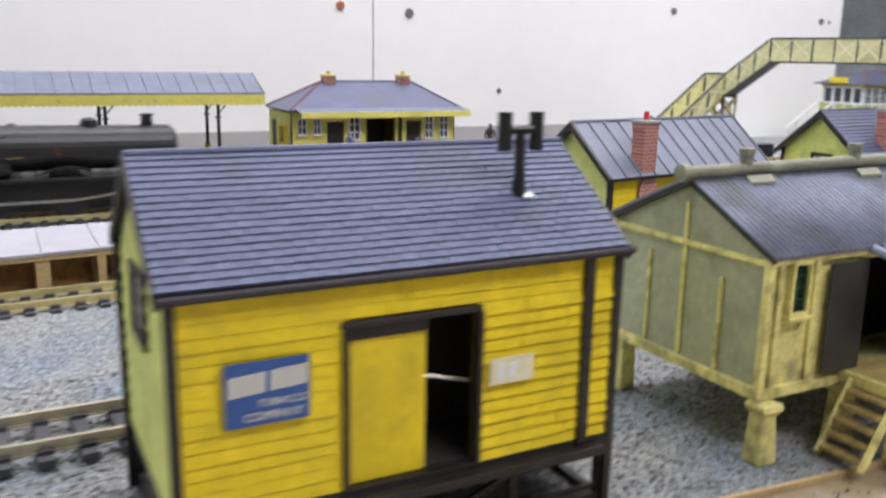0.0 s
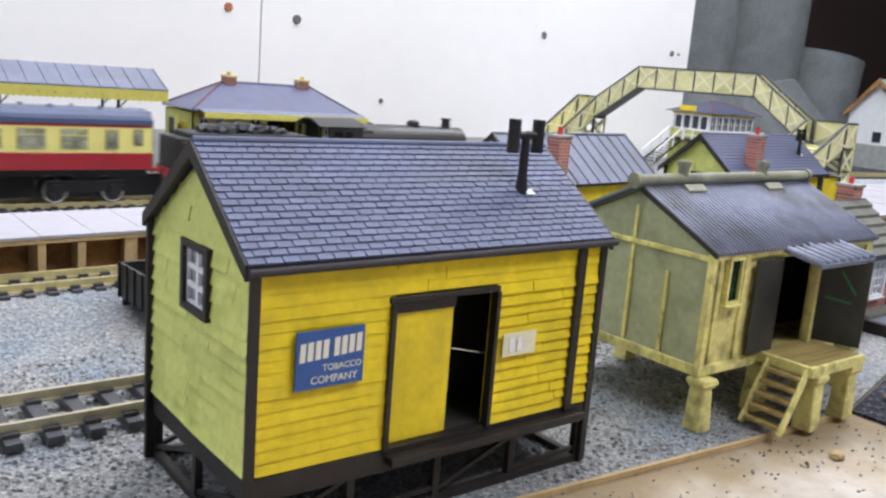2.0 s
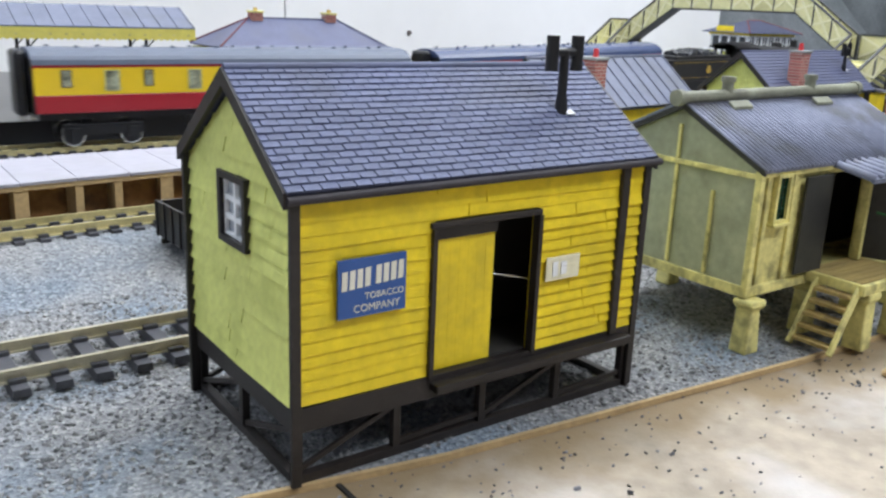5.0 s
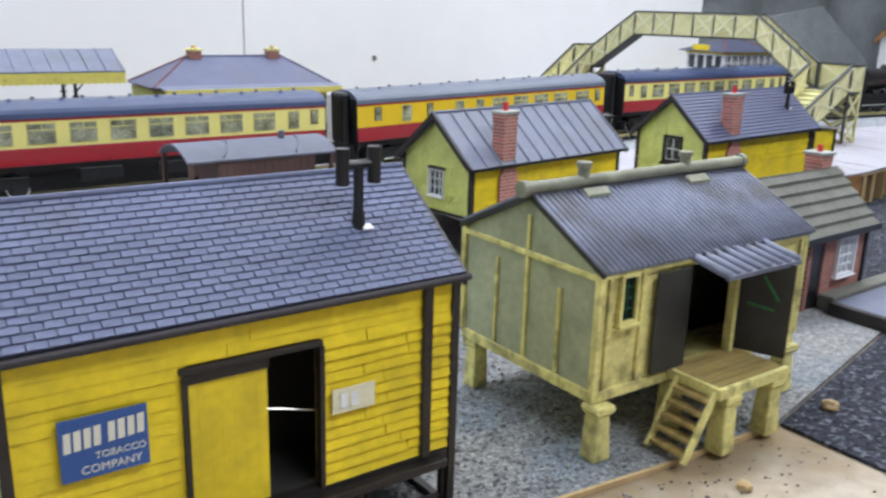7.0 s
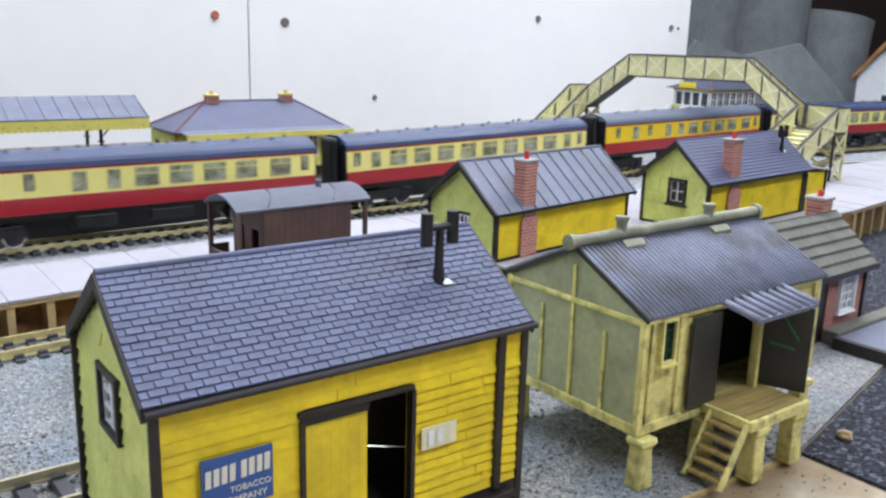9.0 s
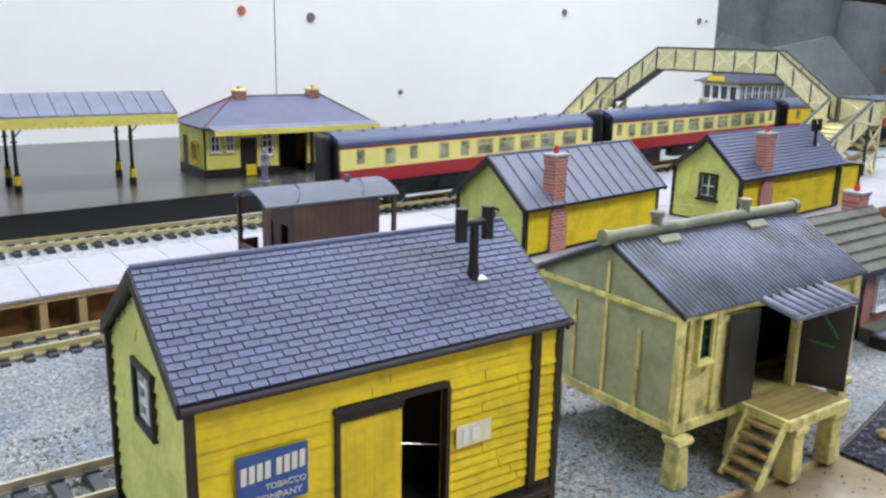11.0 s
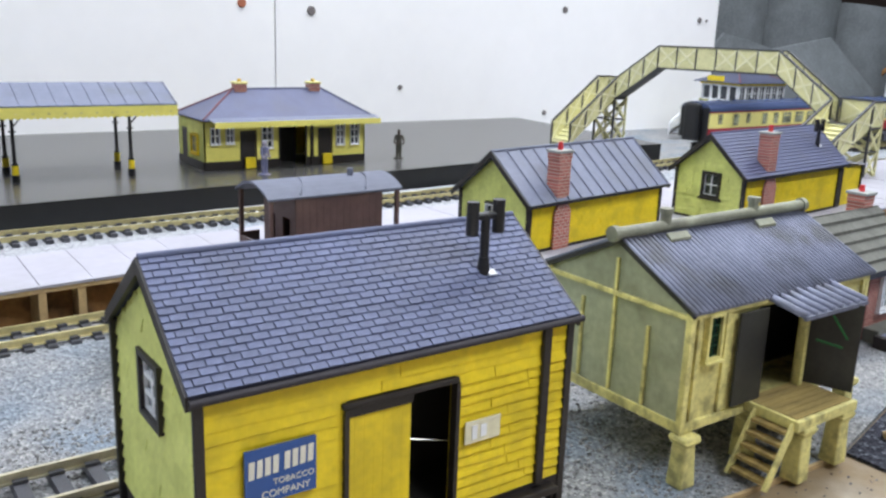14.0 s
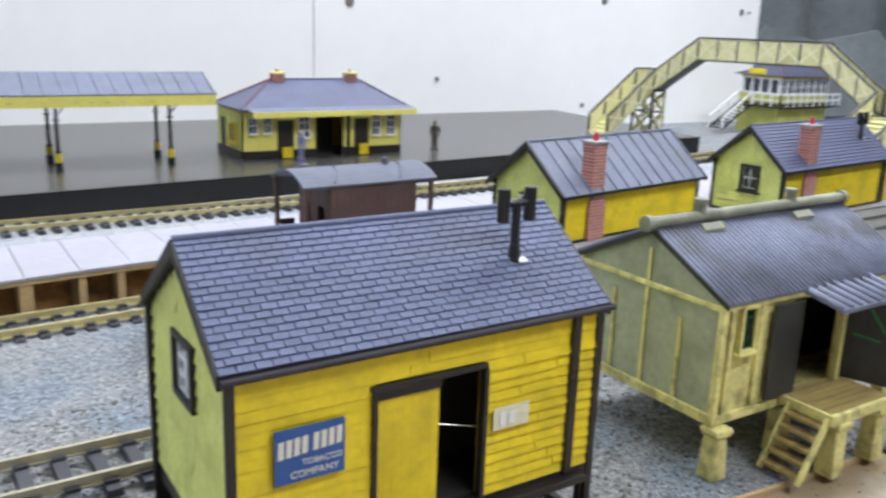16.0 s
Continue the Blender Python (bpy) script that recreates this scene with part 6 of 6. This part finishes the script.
barge(hs, -0.008, -0.006, 0.05, 0.106, 0.091, 0.152, 0.091, 0.003, PLY, 0.008)
boxpart("window", (-0.0016, -0.0002, 0.035, 0.05, 0.045, 0.062), DARK_PANE, hs)

# loose crumb of cork on the yard and chips on the board
for x, y, z, s in ((0.2560, 0.1255, 0.0, 0.0026), (0.1935, 0.1115, -0.0014, 0.0020)):
    bm = bmesh.new()
    bmesh.ops.create_icosphere(bm, subdivisions=2, radius=s)
    for v in bm.verts:
        v.co *= 1 + 0.35 * noise.noise(v.co * 700 + Vector((x * 90, 0, 0)))
        v.co.z *= 0.7
    tagged(part("cork_crumb", bm, PLYPOST, None, "", pose(x, y, z + s * 0.55, 0, 0, 30)), "loose buff crumb of cork on the layout", "crumb", "loose crumbs")
bm = bmesh.new()
for i in range(650):
    x = random.uniform(-0.15, 0.232)
    y = 0.1475 - (x - 0.0139) * 0.095 - 0.003 - random.expovariate(1 / 0.022)
    if y < -0.1:
        continue
    s = random.uniform(0.00012, 0.0004) * (1.9 if random.random() < 0.06 else 1.0)
    m = pose(x, y, -0.0014 + s * 0.3, random.uniform(0, 60), random.uniform(0, 60), random.uniform(0, 180))
    box(bm, -s, s, -s * 0.7, s * 0.7, -s * 0.5, s * 0.5, m)
tagged(part("stone_chips", bm, CHIPS), "dark loose stone chips strewn over the board", "chips", kind="stuff")
# raised grains of the scatter nearest the camera
bm = bmesh.new()
for i in range(9000):
    x = random.uniform(-0.06, 0.24)
    y = random.uniform(0.132, 0.30)
    if y < 0.1475 - (x - 0.0139) * 0.095:
        continue
    s = random.uniform(0.0003, 0.0007)
    m = pose(x, y, s * 0.2, random.uniform(0, 60), random.uniform(0, 60), random.uniform(0, 180))
    box(bm, -s, s, -s * 0.75, s * 0.75, -s * 0.5, s * 0.5, m)
GRAIN = mat("mixed_stone_grains", (0.24, 0.24, 0.245), 0.9, island=0.5, var=0.05, bump=0)
tagged(part("stone_scatter", bm, GRAIN), "mixed grey stone grains scattered over the ground", "gravel", kind="stuff")


# ---- the train ----
def coach(label, roof_mat, side_mat, windows, L=0.234, ends=(-1, 1)):
    """Origin at rail level under the middle. windows: list of (x, width, tall)."""
    W = 0.0165
    windows = [(x * L / 0.25, wd, tall) for x, wd, tall in windows]
    c = thing("coach", pose(0, 0, 0), label, "coach", "train coaches")
    h = L / 2
    zb, zm, ze, zr = 0.0190, 0.0285, 0.0440, 0.0525
    boxpart("lower_panel", (-h, h, -W, W, zb, zm), COACH_RED, c, "crimson lower panel", bevel=0.0006)
    boxpart("upper_panel", (-h, h, -W + 0.0001, W - 0.0001, zm, ze - 0.0014), side_mat, c)
    boxpart("cantrail", (-h, h, -W, W, ze - 0.0014, ze), COACH_RED, c)
    bm = bmesh.new()
    n = 12
    loop = [(-h - 0.0004, -(W + 0.0006) * math.cos(math.pi * i / n), ze + (zr - ze) * math.sin(math.pi * i / n) ** 0.85) for i in range(n + 1)]
    prism(bm, loop, (L + 0.0008, 0, 0))
    rf = part("roof", bm, roof_mat, c)
    for i in range(17):
        x = -h + 0.012 + i * (L - 0.024) / 16
        bm = bmesh.new()
        rod(bm, (x, -0.004 if i % 2 else 0.004, zr - 0.001), (x, -0.004 if i % 2 else 0.004, zr + 0.0009), 0.0011, 8)
        part("roof_vent", bm, roof_mat, rf)
    for s in (-1, 1):
        boxpart("end_panel", (min(s * h, s * (h + 0.0008)), max(s * h, s * (h + 0.0008)), -W + 0.0004, W - 0.0004, zb, ze + 0.003), BLACK, c)
        if s in ends:
            out = h + (0.0068 if s < 0 else 0.0024)
            boxpart("gangway", (min(s * (h + 0.0008), s * out), max(s * (h + 0.0008), s * out), -0.0085, 0.0085, zb - 0.002, zr - 0.0012), BLACK, c, bevel=0.0022 if s < 0 else 0.0006)
    for s in (-1, 1):
        for x, wd, tall in windows:
            bm = bmesh.new()
            z0, z1 = zm + (0.0022 if tall else 0.0045), ze - 0.0030
            y = s * (W + 0.00005)
            box(bm, x - wd / 2 - 0.0005, x + wd / 2 + 0.0005, min(y, y + s * 0.0003), max(y, y + s * 0.0003), z0 - 0.0005, z1 + 0.0005)
            wn3 = part("window", bm, VANBROWN if wd < 0.006 else CREAM, c)
            bm = bmesh.new()
            box(bm, x - wd / 2, x + wd / 2, min(y + s * 0.00031, y + s * 0.0006), max(y + s * 0.00031, y + s * 0.0006), z0, z1)
            part("pane", bm, PANE, wn3)
            if wd > 0.009:
                bm = bmesh.new()
                zz = z1 - (z1 - z0) * 0.3
                box(bm, x - wd / 2, x + wd / 2, min(y + s * 0.0006, y + s * 0.0008), max(y + s * 0.0006, y + s * 0.0008), zz - 0.0003, zz + 0.0003)
                box(bm, x - 0.0003, x + 0.0003, min(y + s * 0.0006, y + s * 0.0008), max(y + s * 0.0006, y + s * 0.0008), zz, z1)
                part("window_bar", bm, CREAM, wn3)
    boxpart("underframe", (-h + 0.002, h - 0.002, -W + 0.003, W - 0.003, zb - 0.0035, zb), BLACK, c)
    for x0, x1 in ((-0.035, -0.012), (0.008, 0.034)):
        boxpart("battery_box", (x0, x1, -W + 0.002, -W + 0.010, zb - 0.0105, zb - 0.0035), BLACK, c, bevel=0.0005)
    for bx in (-0.082, 0.082):
        bm = bmesh.new()
        for s in (-1, 1):
            box(bm, bx - 0.021, bx + 0.021, s * 0.0115 - 0.001, s * 0.0115 + 0.001, 0.0065, 0.0125)
            for wx in (-0.0155, 0.0155):
                box(bm, bx + wx - 0.003, bx + wx + 0.003, s * 0.0128 - 0.0009, s * 0.0128 + 0.0009, 0.004, 0.0105)
        box(bm, bx - 0.006, bx + 0.006, -0.0105, 0.0105, 0.008, 0.0155)
        part("bogie", bm, BLACK, c)
        for wx in (-0.0155, 0.0155):
            wheel_pair(c, bx + wx, 0.0165, 0.0062, 0.0062)
    return c


FULL = [(-0.1165, 0.004, False)] + [(-0.100, 0.0065, True)] + [(-0.080 + i * 0.0228, 0.0135, True) for i in range(8)] + [(0.101, 0.0065, True), (0.1165, 0.004, False)]
BRAKE = [(-0.108, 0.0045, False), (-0.083, 0.0072, True), (-0.062, 0.0042, False), (-0.034, 0.0070, True), (-0.014, 0.0065, True)] + [(0.006 + i * 0.0222, 0.0135, True) for i in range(4)] + [(0.098, 0.0135, True), (0.1165, 0.0042, False)]
COACHES = [
    coach("cream and crimson corridor coach with glossy blue-grey roof", COACH_ROOF_B, COACH_CREAM, FULL),
    coach("yellow and crimson brake coach with plain grey roof", COACH_ROOF_G, COACH_YELLOW, BRAKE),
    coach("cream and crimson corridor coach with glossy blue roof", COACH_ROOF_B, COACH_CREAM, FULL),
    coach("cream and crimson brake coach at the tail of the train", COACH_ROOF_B, COACH_CREAM, BRAKE, 0.234, (-1, 1)),
]


def tender():
    t = thing("tender", pose(0, 0, 0), "black six-wheeled tender with coal load and red buffer beam", "tender")
    h, W = 0.0445, 0.0160
    boxpart("tank", (-h, h, -W, W, 0.0185, 0.0370), LOCO, t, bevel=0.0006)
    boxpart("side_frame", (-h, h, -W + 0.003, W - 0.003, 0.0070, 0.0175), LOCO, t)
    boxpart("running_plate", (-h - 0.001, h + 0.001, -W - 0.0008, W + 0.0008, 0.0172, 0.0186), LOCO, t)
    boxpart("coal_rail", (-h + 0.008, h - 0.002, -W + 0.002, W - 0.002, 0.0370, 0.0400), LOCO, t, bevel=0.0006)
    bm = bmesh.new()
    for i in range(90):
        a, b = random.uniform(-0.026, 0.030), random.uniform(-0.011, 0.011)
        s = random.uniform(0.0015, 0.0030)
        z = 0.0400 + 0.0040 * (1 - (a / 0.034) ** 2) * (1 - (b / 0.013) ** 2) - s * 0.3
        box(bm, -s, s, -s * 0.8, s * 0.8, -s * 0.7, s * 0.7, pose(a, b, z, random.uniform(0, 90), random.uniform(0, 90), random.uniform(0, 90)))
    tagged(part("coal", bm, mat("dull_coal", (0.022, 0.024, 0.03), 0.5, island=0.5), t), kind="stuff")
    boxpart("buffer_beam", (-h - 0.0022, -h - 0.001, -W, W, 0.0135, 0.0178), BUFFER_RED, t)
    for y in (-0.010, 0.010):
        bm = bmesh.new()
        rod(bm, (-h - 0.0022, y, 0.0156), (-h - 0.0060, y, 0.0156), 0.0010, 10)
        rod(bm, (-h - 0.0060, y, 0.0156), (-h - 0.0066, y, 0.0156), 0.0024, 12)
        part("buffer", bm, BUFFER_RED, t)
    for s in (-1, 1):
        bm = bmesh.new()
        y = s * (W + 0.0001)
        for z in (0.0215, 0.0345):
            box(bm, -h + 0.003, h - 0.003, min(y, y + s * 0.0001), max(y, y + s * 0.0001), z, z + 0.0003)
        part("lining", bm, LINING, t)
        bm = bmesh.new()
        prism(bm, [(0.0037, y + s * 0.0002, 0.0285), (0.0113, y + s * 0.0002, 0.0285), (0.0099, y + s * 0.0002, 0.0250), (0.0051, y + s * 0.0002, 0.0250)], (0, s * 0.0002, 0))
        rod(bm, (0.0075, y, 0.0296), (0.0075, y + s * 0.0004, 0.0296), 0.0022, 14)
        part("emblem", bm, LINING, t, "small gold and red emblem")
    for x in (-0.025, 0.0, 0.025):
        wheel_pair(t, x, 0.0165, 0.0078, 0.0078, LOCO)
    return t


def engine():
    e = thing("steam_engine", pose(0, 0, 0), "black steam engine with long boiler, cab and thin lining", "engine")
    h, W = 0.0740, 0.0155
    boxpart("running_plate", (-0.055, h, -W, W, 0.0195, 0.0212), LOCO, e, bevel=0.0003)
    boxpart("frames", (-0.055, h - 0.003, -0.0090, 0.0090, 0.0065, 0.0195), LOCO, e)
    bm = bmesh.new()
    rod(bm, (-0.024, 0, 0.0357), (0.070, 0, 0.0352), 0.0124, 28, 0.0114)
    b = part("boiler", bm, LOCO, e, smooth=False)
    for x in (-0.012, 0.010, 0.041):
        bm = bmesh.new()
        rod(bm, (x, 0, 0.0353), (x + 0.0006, 0, 0.0355), 0.0124 - 0.0010 * (x + 0.024) / 0.094, 28)
        part("boiler_band", bm, BUFFER_RED if x == 0.010 else LOCO, b)
    bm = bmesh.new()
    rod(bm, (0.070, 0, 0.0352), (0.0725, 0, 0.0352), 0.0114, 24, 0.0088)
    part("smokebox_door", bm, LOCO, b)
    bm = bmesh.new()
    rod(bm, (0.058, 0, 0.0450), (0.058, 0, 0.0520), 0.0034, 16, 0.0030)
    rod(bm, (0.058, 0, 0.0520), (0.058, 0, 0.0530), 0.0038, 16)
    part("chimney", bm, LOCO, b)
    for x, r, t in ((0.028, 0.0046, 0.0512), (-0.010, 0.0028, 0.0488)):
        bm = bmesh.new()
        rod(bm, (x, 0, 0.0445), (x, 0, t - 0.0012), r * 1.15, 16, r)
        rod(bm, (x, 0, t - 0.0012), (x, 0, t), r, 16, r * 0.55)
        part("dome", bm, LOCO, b)
    boxpart("firebox", (-0.030, -0.012, -0.0105, 0.0105, 0.0212, 0.0450), LOCO, e, bevel=0.002)
    # cab
    for s in (-1, 1):
        wall_panel(e, "cab_side", (-0.0520, s * W if s < 0 else W - 0.0010, 0.0212), (1, 0, 0), (0, 0, 1), (0, -1, 0), 0.027, 0.0255, [(0.0045, 0.0115, 0.0145, 0.0220), (0.0135, 0.0185, 0.0145, 0.0220)], LOCO, thick=0.0010)
        bm = bmesh.new()
        box(bm, -0.0475, -0.0325, s * (W + 0.0001) - 0.0002, s * (W + 0.0001) + 0.0002, 0.0275, 0.0300)
        part("number_bar", bm, LINING, e, "gold painted bar on the cab side")
        bm = bmesh.new()
        prism(bm, [(-0.014, s * (W - 0.0050), 0.0318), (-0.006, s * (W - 0.0050), 0.0318), (-0.008, s * (W - 0.0050), 0.0340), (-0.012, s * (W - 0.0050), 0.0340)], (0, s * 0.0012, 0))
        part("boiler_crest", bm, LINING, b)
        bm = bmesh.new()
        for x in (-0.022, 0.014):
            n = 10
            for i in range(n):
                a0, a1 = math.pi * i / n, math.pi * (i + 1) / n
                prism(bm, [(x + 0.0160 * math.cos(a), s * 0.0115, 0.0185 + 0.0085 * math.sin(a)) for a in (a0, a1)] + [(x + 0.0150 * math.cos(a), s * 0.0115, 0.0185 + 0.0075 * math.sin(a)) for a in (a1, a0)], (0, s * 0.0038, 0))
        part("splasher", bm, LOCO, e)
        bm = bmesh.new()
        beam(bm, (-0.022, s * 0.0115, 0.0085), (0.016, s * 0.0115, 0.0085), 0.0009, 0.0016)
        beam(bm, (0.016, s * 0.0120, 0.0085), (0.050, s * 0.0120, 0.0125), 0.0009, 0.0013)
        part("side_rod", bm, STEEL, e)
        bm = bmesh.new()
        rod(bm, (0.044, s * 0.0125, 0.0130), (0.062, s * 0.0125, 0.0130), 0.0042, 14)
        part("cylinder", bm, LOCO, e)
    bm = bmesh.new()
    n = 10
    loop = [(-0.0590, -W - 0.0008 + (2 * W + 0.0016) * i / n, 0.0465 + 0.0048 * math.sin(math.pi * i / n)) for i in range(n + 1)]
    prism(bm, loop + [(x, y, z - 0.0010) for x, y, z in reversed(loop)], (0.0355, 0, 0))
    part("cab_roof", bm, LOCO, e)
    boxpart("cab_front", (-0.026, -0.0252, -W + 0.001, W - 0.001, 0.0212, 0.0480), LOCO, e)
    boxpart("buffer_beam", (h, h + 0.0012, -W, W, 0.0140, 0.0195), BUFFER_RED, e)
    for y in (-0.010, 0.010):
        bm = bmesh.new()
        rod(bm, (h + 0.0012, y, 0.0160), (h + 0.0055, y, 0.0160), 0.0012, 10)
        rod(bm, (h + 0.0055, y, 0.0160), (h + 0.0062, y, 0.0160), 0.0026, 12)
        part("buffer", bm, LOCO, e)
    for x, r in ((-0.022, 0.0125), (0.014, 0.0125), (0.043, 0.0064), (0.062, 0.0064)):
        wheel_pair(e, x, 0.0165, r, r, LOCO)
    return e


TENDER, ENGINE = tender(), engine()


def motions():
    """The train passes to the east; x is where the front of the first coach stands."""
    rows = [(0.0, -0.150), (0.75, -0.049), (1.5, 0.0525), (2.5, 0.1950), (3.0, 0.268), (4.25, 0.438), (5.5, 0.604), (7.0, 0.784), (8.5, 0.962), (10.0, 1.138), (11.25, 1.285), (12.5, 1.435), (13.0, 1.500), (14.0, 1.641), (14.5, 1.709), (15.5, 1.850), (16.0, 1.922)]
    for n, c in enumerate(COACHES):
        walk(c, [(t, main_pose(x - 0.117 - 0.259 * n)) for t, x in rows])
    walk(TENDER, [(t, main_pose(x + 0.016 + 0.0445, half=0.025)) for t, x in rows])
    walk(ENGINE, [(t, main_pose(x + 0.1685, half=0.04)) for t, x in rows])


motions()
